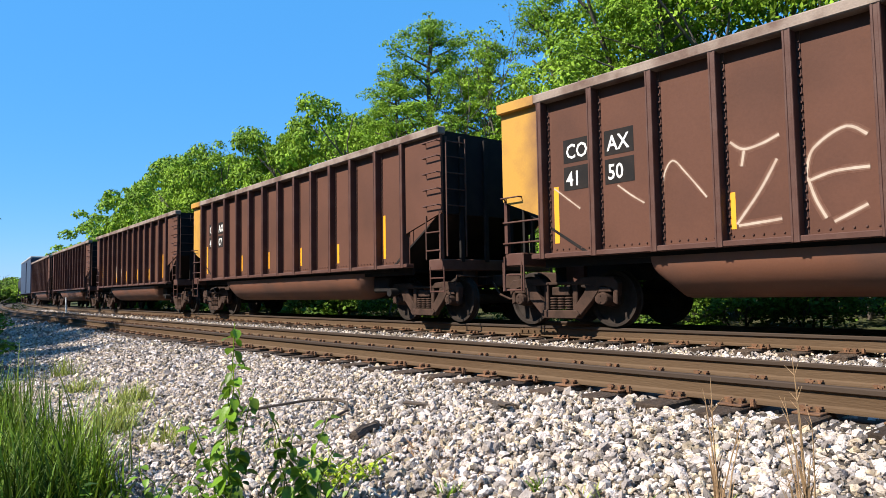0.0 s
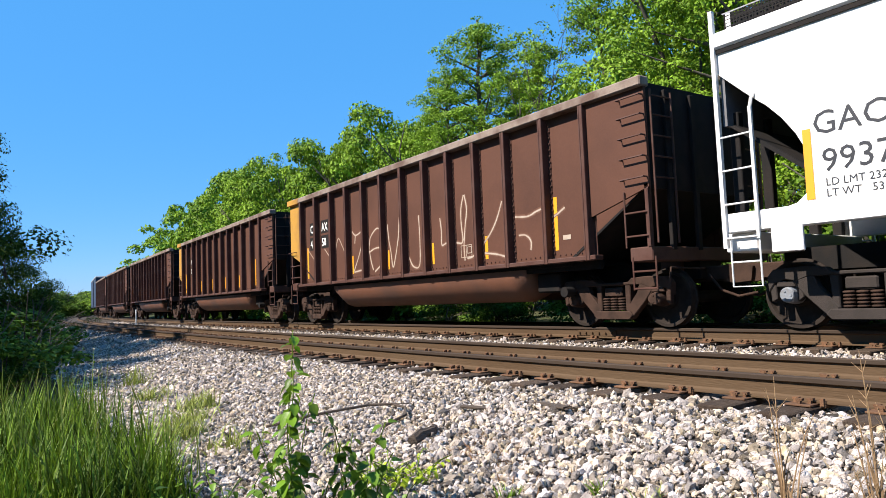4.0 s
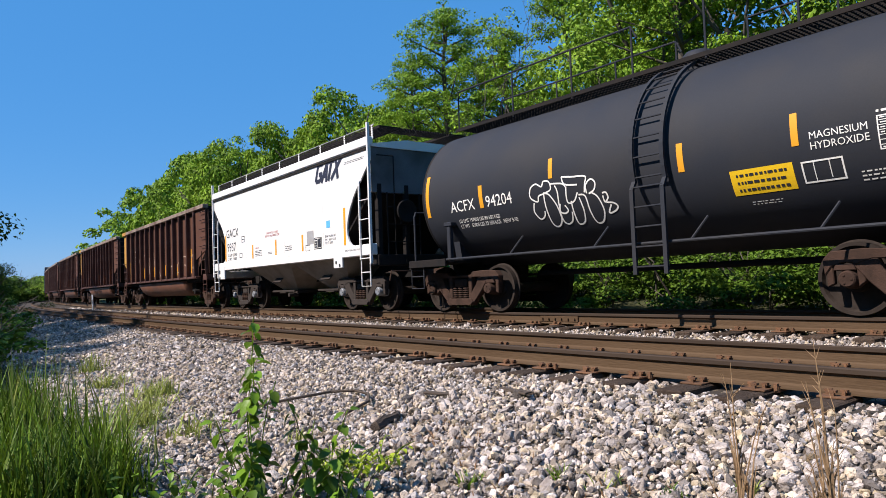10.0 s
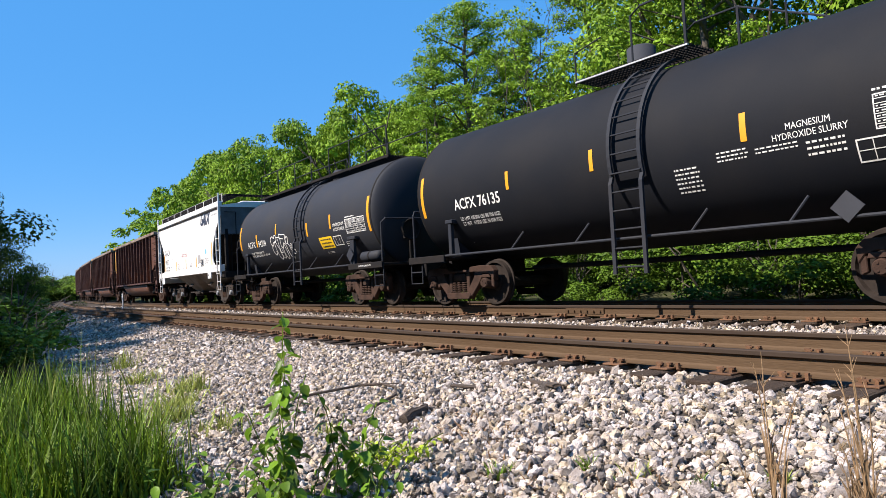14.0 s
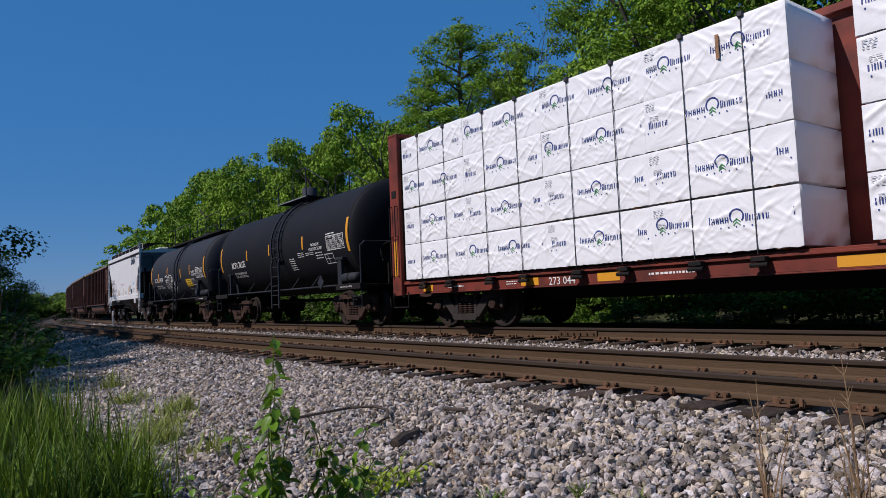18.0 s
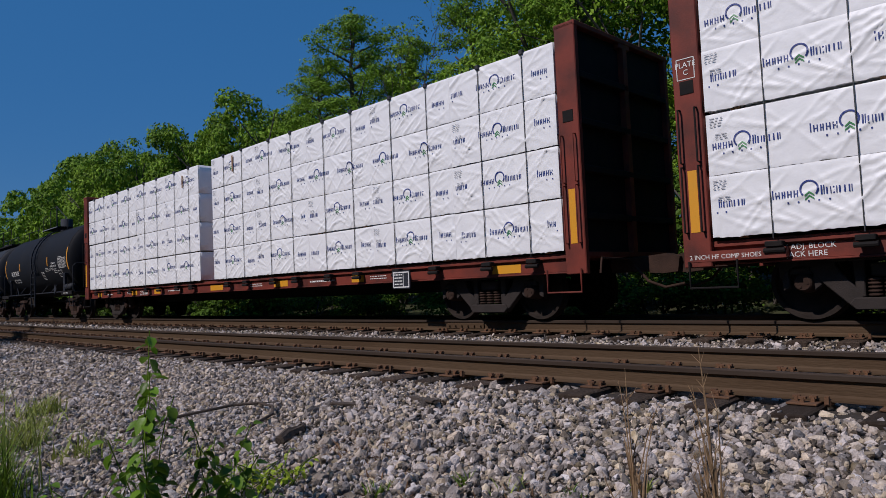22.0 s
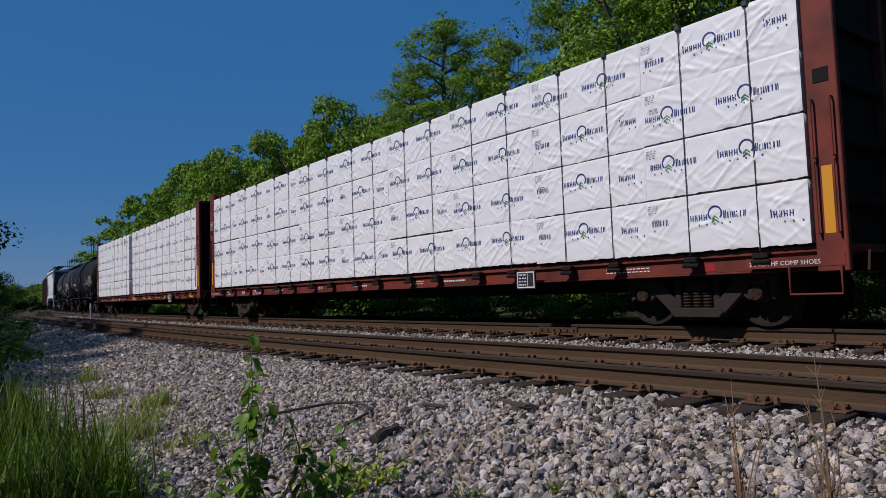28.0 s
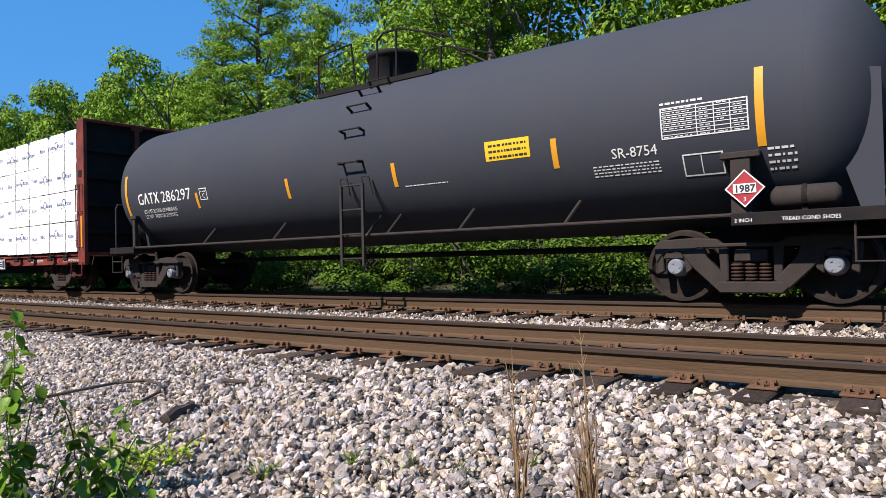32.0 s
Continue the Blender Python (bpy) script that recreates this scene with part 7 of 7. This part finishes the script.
# the wood beyond the far track, by the height of its tops
for kind, x, y, h, w, v in (
    ("airy", -25.3, 21.2, 14.2, 1.05, 0), ("airy", -26.6, 20.0, 11.9, 0.9, 1), ("airy", -22.6, 22.4, 12.5, 0.95, 2), ("airy", -24.2, 22.3, 11.2, 0.9, 1),
    ("bare", -21.2, 21.6, 13.6, 1.0, 0), ("bare", -19.9, 22.2, 14.6, 1.0, 1), ("airy", -18.4, 22.0, 13.2, 0.9, 0), ("hedge", -17.0, 24.0, 14.5, 0.9, 0),
    ("round", -36.2, 21.6, 12.8, 0.72, 0), ("round", -37.8, 20.6, 11.6, 0.7, 1), ("round", -33.5, 21.5, 11.2, 0.7, 2), ("round", -30.4, 20.2, 10.3, 0.75, 3), ("airy", -28.5, 20.6, 10.8, 0.9, 2),
    ("round", -41.2, 19.4, 11.6, 0.72, 3), ("round", -40.0, 21.0, 10.9, 0.75, 0), ("round", -45.2, 18.8, 11.4, 0.72, 1), ("round", -48.4, 18.6, 11.2, 0.7, 2), ("round", -52.2, 19.4, 11.9, 0.75, 0),
    ("round", -56.5, 20.2, 12.4, 0.72, 3), ("round", -61.0, 21.0, 13.0, 0.72, 1), ("round", -66.2, 22.2, 14.0, 0.7, 0), ("round", -69.0, 20.9, 11.9, 0.65, 2), ("round", -72.5, 23.0, 12.9, 0.77, 2), ("round", -76.0, 22.6, 12.9, 0.59, 3), ("round", -81.0, 25.0, 14.1, 0.63, 1), ("round", -87.0, 27.4, 15.4, 0.6, 0), ("round", -94.0, 30.0, 16.5, 0.6, 2),
    ("round", -113.0, 25.4, 8.9, 1.44, 2), ("round", -119.0, 29.0, 13.4, 1.1, 0), ("round", -125.0, 32.5, 17.3, 0.95, 3), ("round", -131.0, 37.0, 20.5, 0.86, 1), ("round", -117.0, 23.4, 6.3, 1.6, 1), ("round", -121.0, 21.6, 4.9, 1.6, 0), ("round", -128.0, 20.6, 3.7, 1.6, 3), ("round", -116.0, 20.0, 4.3, 1.6, 2), ("round", -150.0, 17.6, 4.6, 2.2, 0), ("round", -152.0, 14.0, 4.2, 2.2, 1), ("round", -150.0, 21.0, 3.6, 1.6, 2), ("round", -140.0, 24.0, 5.1, 1.6, 2), ("round", -106.0, 34.5, 15.5, 0.7, 3),
    ("hedge", -13.8, 21.0, 14.5, 0.8, 1), ("hedge", -10.4, 22.0, 15.0, 0.85, 0), ("airy", -12.0, 20.0, 14.2, 0.95, 1), ("hedge", -6.4, 20.8, 14.0, 0.85, 1), ("airy", -3.2, 20.4, 14.0, 1.0, 0), ("hedge", 0.6, 21.4, 14.8, 0.85, 0), ("round", 4.6, 20.6, 14.0, 0.9, 2), ("airy", 8.0, 21.6, 14.5, 1.0, 2), ("round", 12.0, 21.0, 14.0, 0.9, 1), ("round", 17.0, 22.0, 14.0, 0.9, 3), ("round", 23.0, 22.0, 14.0, 1.0, 0),
    ("round", -15.6, 26.6, 16.0, 0.85, 3), ("round", -9.0, 27.4, 17.0, 0.9, 0), ("round", -2.4, 26.8, 16.6, 0.9, 1), ("round", 3.6, 27.6, 17.0, 0.9, 3), ("round", 10.0, 27.0, 16.5, 0.95, 2),
    ("round", -31.5, 25.2, 11.8, 0.75, 1), ("round", -38.5, 26.4, 12.8, 0.8, 2), ("round", -46.0, 24.4, 12.6, 0.8, 3), ("round", -54.0, 25.2, 13.0, 0.8, 1), ("round", -63.0, 27.0, 14.0, 0.8, 0), ("round", -24.6, 26.5, 11.0, 0.9, 2), ("round", -20.0, 28.0, 12.0, 0.9, 1)):
    tree(kind, x, y, h, w, variant=v)
# the front of the wood down to the rails; the undergrowth's shade is in its leaf colour
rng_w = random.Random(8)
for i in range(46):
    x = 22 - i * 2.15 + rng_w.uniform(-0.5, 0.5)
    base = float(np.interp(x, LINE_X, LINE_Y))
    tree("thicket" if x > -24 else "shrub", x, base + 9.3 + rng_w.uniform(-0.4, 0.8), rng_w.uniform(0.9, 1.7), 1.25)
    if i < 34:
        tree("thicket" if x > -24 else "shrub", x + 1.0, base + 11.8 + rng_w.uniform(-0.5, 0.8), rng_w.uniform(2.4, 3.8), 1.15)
for i in range(22):
    x = 20 - i * 3.1 + rng_w.uniform(-0.8, 0.8)
    base = float(np.interp(x, LINE_X, LINE_Y))
    tree("hedge" if -20 < x < 8 else "round", x, base + 14.0 + rng_w.uniform(-0.6, 0.8), rng_w.uniform(6.0, 8.0), 1.15, variant=i % (2 if -20 < x < 8 else 4))
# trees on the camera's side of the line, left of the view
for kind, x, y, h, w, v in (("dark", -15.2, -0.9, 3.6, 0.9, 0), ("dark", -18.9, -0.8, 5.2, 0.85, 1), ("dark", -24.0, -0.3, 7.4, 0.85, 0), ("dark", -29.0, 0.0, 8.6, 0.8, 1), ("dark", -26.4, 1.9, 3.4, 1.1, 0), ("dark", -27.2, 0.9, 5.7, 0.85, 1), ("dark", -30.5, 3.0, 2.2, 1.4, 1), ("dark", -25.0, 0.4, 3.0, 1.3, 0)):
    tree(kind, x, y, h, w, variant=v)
# taller unseen trees added behind them to shade the foot of the gravel
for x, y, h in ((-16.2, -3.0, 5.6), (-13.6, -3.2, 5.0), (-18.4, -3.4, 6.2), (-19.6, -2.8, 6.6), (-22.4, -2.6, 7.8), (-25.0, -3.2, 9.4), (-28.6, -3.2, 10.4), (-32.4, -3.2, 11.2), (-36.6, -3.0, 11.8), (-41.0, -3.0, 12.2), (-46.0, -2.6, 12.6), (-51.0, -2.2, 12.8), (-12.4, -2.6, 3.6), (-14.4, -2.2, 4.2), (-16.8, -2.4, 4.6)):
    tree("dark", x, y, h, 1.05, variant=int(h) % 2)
for x, y, h in ((-14.2, 0.75, 0.55), (-15.6, 1.2, 0.75), (-17.6, 0.9, 1.1), (-20.5, 1.5, 0.9), (-24.0, 1.6, 1.1), (-13.2, -0.2, 0.9), (-28.5, 2.2, 0.9), (-11.6, -0.4, 0.5)):
    tree("shrub", x, y, h, 1.3)
for i in range(26):
    tree("shrub", -138.0 - rng_w.uniform(0, 14), 10.0 + i * 1.25 + rng_w.uniform(-0.6, 0.6), rng_w.uniform(3.0, 5.0), 1.3)
for i in range(20):
    x = -38.0 - i * 3.2
    tree("shrub", x, float(np.interp(x, LINE_X, LINE_Y)) - 7.2 + rng_w.uniform(-0.8, 0.6), rng_w.uniform(0.3, 0.9), 1.3)

# unseen wood behind the camera and right, added to dim skylight, closes the place
for i in range(18):
    tree("round", -52.0 + i * 6.0 + rng_w.uniform(-1, 1), -13.5 + rng_w.uniform(-1.5, 1.0), rng_w.uniform(9.0, 11.5), 1.1, variant=i % 4)
for i in range(5):
    tree("round", 29.0 + i * 6.0, 20.5 + rng_w.uniform(-1, 1), rng_w.uniform(12.5, 14.5), 1.0, variant=i % 4)
    tree("round", 32.0 + i * 6.0, -4.0 - i * 0.5, rng_w.uniform(9.0, 11.0), 1.0, variant=(i + 2) % 4)

# ---- plants, sticks and wood on the shoulder ----


def blade(bm, x, y, z, h, lean, turn, w):
    """A bent grass blade of four spans."""
    d = Vector((math.cos(turn), math.sin(turn), 0))
    side = Vector((-d.y, d.x, 0)) * w
    prev = None
    for i in range(5):
        f = i / 4
        p = Vector((x, y, z)) + d * lean * f * f + Vector((0, 0, h * (f - 0.18 * lean * f * f)))
        k = side * (1 - f) ** 0.7
        cur = (bm.verts.new(p - k), bm.verts.new(p + k))
        if prev:
            bm.faces.new((prev[0], prev[1], cur[1], cur[0]))
        prev = cur


def grass(name, label, n, area, h0, h1, seed, mat, lay=1.0):
    rnd = random.Random(seed)
    bm = bmesh.new()
    for _ in range(n):
        x, y = area(rnd)
        off = y - float(np.interp(x, LINE_X, LINE_Y))
        blade(bm, x, y, ground_z(off) - 0.02, rnd.uniform(h0, h1), lay * rnd.uniform(0.05, 0.4) * min(1.0, h1 / 0.4), rnd.uniform(0, 6.28), rnd.uniform(0.005, 0.0125))
    return tagged(part(name, bm, mat), label, "grass", kind="stuff")


def patch_of(cx, cy, rx, ry):
    return lambda r: (cx + max(-1.6, min(1.6, r.gauss(0, 0.6))) * rx, cy + max(-1.6, min(1.6, r.gauss(0, 0.6))) * ry)


grass("tall_grass", "tall fresh green grass at the gravel's edge", 3600, lambda r: (r.uniform(-9.6, -5.0), r.uniform(-0.6, 1.20)), 0.36, 0.88, 1, M_GRASS)
grass("tall_grass", "tall fresh green grass at the gravel's edge", 1500, lambda r: (r.uniform(-6.3, -4.9), r.uniform(0.2, 1.35)), 0.25, 0.62, 2, M_GRASS)
grass("tall_grass", "few tall thin grass stalks gone to seed", 60, lambda r: (r.uniform(-9.0, -5.2), r.uniform(0.3, 1.6)), 0.7, 1.12, 3, M_PALE)
for i, (x, y, k, h) in enumerate(((-9.0, 2.55, 160, 0.32), (-8.2, 2.2, 120, 0.30), (-10.6, 2.3, 120, 0.3), (-7.4, 1.9, 160, 0.35), (-2.6, 3.2, 26, 0.14), (-1.95, 3.5, 22, 0.13), (-5.3, 2.6, 40, 0.16), (-12.8, 2.6, 90, 0.4), (-6.4, 2.1, 90, 0.25))):
    grass("weed_tuft", "small pale weed tuft in the gravel", k, patch_of(x, y, 0.22 if k > 80 else 0.07, 0.22 if k > 80 else 0.07), h * 0.4, h, 40 + i, M_PALE)
for i, (x, y, k, r) in enumerate(((-4.5, 3.55, 90, 0.22), (-3.95, 3.35, 110, 0.26), (-4.3, 3.2, 70, 0.2), (-3.4, 3.05, 60, 0.25), (-8.0, 2.75, 120, 0.4), (-5.4, 3.3, 30, 0.1), (-2.9, 2.9, 50, 0.3), (-2.4, 3.2, 40, 0.25), (-6.6, 2.3, 90, 0.35))):
    grass("dead_weed", "flattened dead brown weed among the stones", k, patch_of(x, y, r, r), 0.05, 0.085, 140 + i, M_DEADWEED, 2.2)
for i, (x, y) in enumerate(((-2.21, 3.27), (-2.94, 3.17), (-3.3, 2.75))):
    grass("weed_tuft", "small fresh green weed tuft in the gravel", 30, patch_of(x, y, 0.05, 0.05), 0.05, 0.13, 160 + i, M_GRASS)

bm = bmesh.new()
v = [bm.verts.new(p) for p in ((0, 0, 0), (0.030, 0.020, 0.012), (0.036, 0.055, 0.010), (0.022, 0.088, -0.004), (0, 0.115, -0.016), (-0.022, 0.088, -0.004), (-0.036, 0.055, 0.010), (-0.030, 0.020, 0.012), (0, 0.05, 0))]
for i in range(8):
    bm.faces.new((v[i], v[(i + 1) % 8], v[8]) if i not in (0, 7) else ((v[0], v[1], v[8]) if i == 0 else (v[7], v[0], v[8])))
M_BROAD = material("broad green leaf", (0.105, 0.195, 0.014), 0.42, vary=0.15, scale=6, fine=60, bump=0.1, second=(0.09, 0.20, 0.02), amount=0.5, random_vary=0.6, spec=0.3, translucent=0.35)
LEAF = mesh_of("leaf", bm, M_BROAD, True)
M_YOUNG = material("young yellow-green leaf", (0.36, 0.46, 0.03), 0.5, vary=0.15, scale=6, fine=60, bump=0.05, second=(0.26, 0.38, 0.03), amount=0.5, random_vary=0.25, spec=0.3, translucent=0.35)
LEAF_YOUNG = bpy.data.meshes.new_from_object(bpy.data.objects.new("leaf", LEAF))
LEAF_YOUNG.materials.clear()
LEAF_YOUNG.materials.append(M_YOUNG)


def sapling(x, y, stems, seed, label, leaf=LEAF, scale=1.0, every=0.075):
    rnd = random.Random(seed)
    off = y - float(np.interp(x, LINE_X, LINE_Y))
    c = root("sapling", label, "plant")
    c.matrix_basis = pose(x, y, ground_z(off))
    for dx, dy, h, lean in stems:
        pts = [Vector((dx, dy, -0.05))]
        turn = rnd.uniform(0, 6.28)
        for i in range(1, 7):
            f = i / 6
            pts.append(Vector((dx + math.cos(turn) * lean * f * f + rnd.uniform(-0.012, 0.012), dy + math.sin(turn) * lean * f * f + rnd.uniform(-0.012, 0.012), h * f)))
        part("stem", bent(bmesh.new(), pts, 0.0034, 5), M_GRASS, c)
        z, k = h * 0.14, rnd.randrange(4)
        while z < h:
            f = z / h
            i = min(5, int(f * 6))
            p = pts[i].lerp(pts[i + 1], f * 6 - i)
            for side in (0, 1):
                if rnd.random() < 0.12:
                    continue
                a = k * 1.57 + side * math.pi + rnd.uniform(-0.4, 0.4)
                s = scale * rnd.uniform(0.6, 1.15) * (1.1 - 0.6 * abs(f - 0.4))
                m = Matrix.Translation(p) @ Matrix.Rotation(a, 4, "Z") @ Matrix.Rotation(radians(rnd.uniform(-62, 5)), 4, "X") @ Matrix.Rotation(radians(rnd.uniform(-25, 25)), 4, "Y") @ Matrix.Translation((0, 0.022, 0)) @ Matrix.Diagonal((s, s, s, 1))
                part("leaf", leaf, None, c, at=m)
            z += every * rnd.uniform(0.7, 1.25)
            k += 1
    return c


GREEN_SAPLING = "leafy green sapling growing out of the gravel"
sapling(-3.90, 1.60, ((0, 0, 1.20, 0.06), (0.03, -0.02, 0.98, 0.10), (-0.02, 0.04, 0.80, 0.16), (-0.06, -0.03, 0.62, 0.12), (0.07, 0.05, 0.50, 0.14), (-0.10, 0.06, 0.46, 0.16)), 3, GREEN_SAPLING, scale=0.98, every=0.052)
sapling(-3.82, 1.93, ((0, 0, 0.66, 0.10), (0.05, 0.08, 0.58, 0.16), (-0.08, 0.02, 0.48, 0.18), (0.10, 0.12, 0.50, 0.2), (-0.02, 0.2, 0.40, 0.2)), 5, GREEN_SAPLING, scale=0.95, every=0.056)
sapling(-4.25, 1.18, ((0, 0, 0.40, 0.12), (0.1, 0.05, 0.34, 0.2), (-0.1, -0.08, 0.36, 0.2)), 6, GREEN_SAPLING, scale=0.9, every=0.055)
rnd_s = random.Random(31)
for i, (x, y, h) in enumerate(((-3.70, 1.68, 0.34), (-4.25, 1.62, 0.30), (-3.62, 1.42, 0.36), (-4.55, 1.45, 0.34), (-4.0, 2.2, 0.24), (-3.55, 2.02, 0.26))):
    stems = [(rnd_s.uniform(-0.14, 0.14), rnd_s.uniform(-0.10, 0.10), h * rnd_s.uniform(0.6, 1.0), rnd_s.uniform(0.06, 0.16)) for _ in range(4)]
    sapling(x, y, stems, 70 + i, GREEN_SAPLING, scale=rnd_s.uniform(0.6, 0.9), every=0.06)
for i, (x, y, h) in enumerate(((-4.15, 2.50, 0.24), (-4.02, 2.60, 0.22), (-4.28, 2.42, 0.20), (-4.06, 2.40, 0.2))):
    stems = [(rnd_s.uniform(-0.10, 0.10), rnd_s.uniform(-0.08, 0.08), h * rnd_s.uniform(0.5, 1.0), rnd_s.uniform(0.1, 0.24)) for _ in range(6)]
    sapling(x, y, stems, 90 + i, "yellow-green young weed on the gravel", leaf=LEAF_YOUNG, scale=0.5, every=0.034)


def dry_stalk(x, y, h, seed, bushy):
    rnd = random.Random(seed)
    off = y - float(np.interp(x, LINE_X, LINE_Y))
    c = root("dry_weed", "dry straw-coloured weed stalk in the gravel", "plant", "dry weeds")
    c.matrix_basis = pose(x, y, ground_z(off))
    for k in range(8 if bushy else 3):
        hh = h * (1.0 if k == 0 else rnd.uniform(0.45, 0.98))
        lean = rnd.uniform(0.01, 0.10 if bushy else 0.16)
        a = rnd.uniform(0, 6.28)
        foot = Vector((rnd.uniform(-0.03, 0.03), rnd.uniform(-0.03, 0.03), -0.03))
        pts = [foot] + [foot * (1 - f) + Vector((math.cos(a) * lean * f * f + rnd.uniform(-0.006, 0.006), math.sin(a) * lean * f * f, hh * f)) for f in (0.25, 0.5, 0.75, 0.9, 1.0)]
        bm = bmesh.new()
        for p, q, r0, r1 in zip(pts, pts[1:], (0.0055, 0.0048, 0.004, 0.003, 0.0022), (0.0048, 0.004, 0.003, 0.0022, 0.001)):
            rod(bm, p, q, r0, 5, r1)
        part("stalk", bm, M_DRY, c)
        bm = bmesh.new()
        for _ in range(5):
            p = pts[-1].lerp(pts[-3], rnd.random())
            rod(bm, p, p + Vector((rnd.uniform(-0.04, 0.04), rnd.uniform(-0.04, 0.04), rnd.uniform(0.02, 0.07))), 0.0018, 4, 0.0006)
        tagged(part("seed_head", bm, M_DRY, c), kind="stuff")
        bm = bmesh.new()
        for _ in range(4):
            q = pts[rnd.choice((1, 2))].lerp(pts[3], rnd.random() * 0.6)
            blade(bm, q.x, q.y, q.z - 0.1, rnd.uniform(0.12, 0.30), rnd.uniform(0.02, 0.10), rnd.uniform(0, 6.28), rnd.uniform(0.006, 0.011))
        tagged(part("dry_blade", bm, M_DRY, c), kind="stuff")


for i, (x, y, h, bushy) in enumerate(((-1.12, 2.66, 1.02, True), (-1.16, 2.70, 0.72, True), (-1.53, 2.72, 0.66, False), (-1.58, 2.80, 0.86, False), (-0.69, 2.72, 0.52, False))):
    dry_stalk(x, y, h, 60 + i, bushy)

# rotten wood
bm = bmesh.new()
pts = [Vector((0.0, 0, 0)), Vector((0.16, 0.01, 0.015)), Vector((0.33, -0.01, 0.005)), Vector((0.46, 0.02, 0.03))]
for a, b, r0, r1 in zip(pts, pts[1:], (0.045, 0.055, 0.05), (0.055, 0.05, 0.02)):
    rod(bm, a, b, r0, 7, r1)
for vert in bm.verts:
    vert.co += Vector((random.uniform(-1, 1), random.uniform(-1, 1), random.uniform(-1, 1))) * 0.009
log = tagged(part("rotten_log", bm, M_WOOD), "short rotten dark log lying on the gravel", "wood")
log.matrix_basis = pose(-4.92, 3.12, ground_z(3.12 - NEAR_Y) + 0.06, 0, 0, 118)
bm = box(bmesh.new(), -0.32, 0.30, -0.035, 0.04, -0.012, 0.014, 0.006)
for vert in bm.verts:
    vert.co += Vector((random.uniform(-1, 1) * 0.02, random.uniform(-1, 1) * 0.006, random.uniform(-1, 1) * 0.004))
stick = tagged(part("wood_splinter", bm, M_WOOD), "weathered grey wood splinter lying on the gravel", "wood")
stick.matrix_basis = pose(-4.58, 4.42, ground_z(4.42 - NEAR_Y) + 0.05, 4, -4, -18)
bm = box(bmesh.new(), -0.18, 0.18, -0.03, 0.03, -0.012, 0.012, 0.006)
chip = tagged(part("wood_splinter", bm, M_WOOD), "weathered grey wood splinter lying on the gravel", "wood")
chip.matrix_basis = pose(-5.25, 4.1, ground_z(4.1 - NEAR_Y) + 0.05, 4, 4, 30)
bm = bent(bmesh.new(), [Vector(p) for p in ((-6.6, 2.5, 0.0), (-6.45, 2.9, 0.06), (-6.42, 3.3, 0.07), (-6.42, 3.55, 0.07), (-6.25, 3.74, 0.07), (-6.0, 3.74, 0.06), (-5.7, 3.55, 0.05), (-5.5, 3.2, 0.03))], 0.014, 6)
rod(bm, (-6.3, 3.68, 0.07), (-6.2, 3.95, 0.05), 0.008, 5, 0.004)
branch = tagged(part("fallen_branch", bm, M_WOOD), "thin fallen brown branch hooked over the gravel", "branch")
branch.matrix_basis = pose(0, 0, -0.355)
bm = rod(bmesh.new(), (0, 0, -0.3), (0, 0, 0.85), 0.05, 10)
box(bm, -0.09, 0.09, -0.03, 0.03, 0.7, 1.0, 0.02)
marker = tagged(part("marker_post", bm, M_WHITE), "short white marker post between the tracks", "post")
marker.matrix_basis = Matrix.Translation(on_line(-47.0, 1.95, ground_z(1.95)))

# ---- what moves ----


def motions():
    steps = [q * 0.5 for q in range(65)]
    for c, mid, reach in CARS:
        walk(c, [(t, car_pose(mid, reach, t)) for t in steps])
    turns = [q * 0.16 for q in range(200)] + [32.0]
    for w, dx in WHEELS:
        walk(w, [(t, Matrix.Translation((dx, 0, WHEEL_R)) @ Matrix.Rotation(-gone(t) / WHEEL_R, 4, "Y")) for t in turns])


motions()
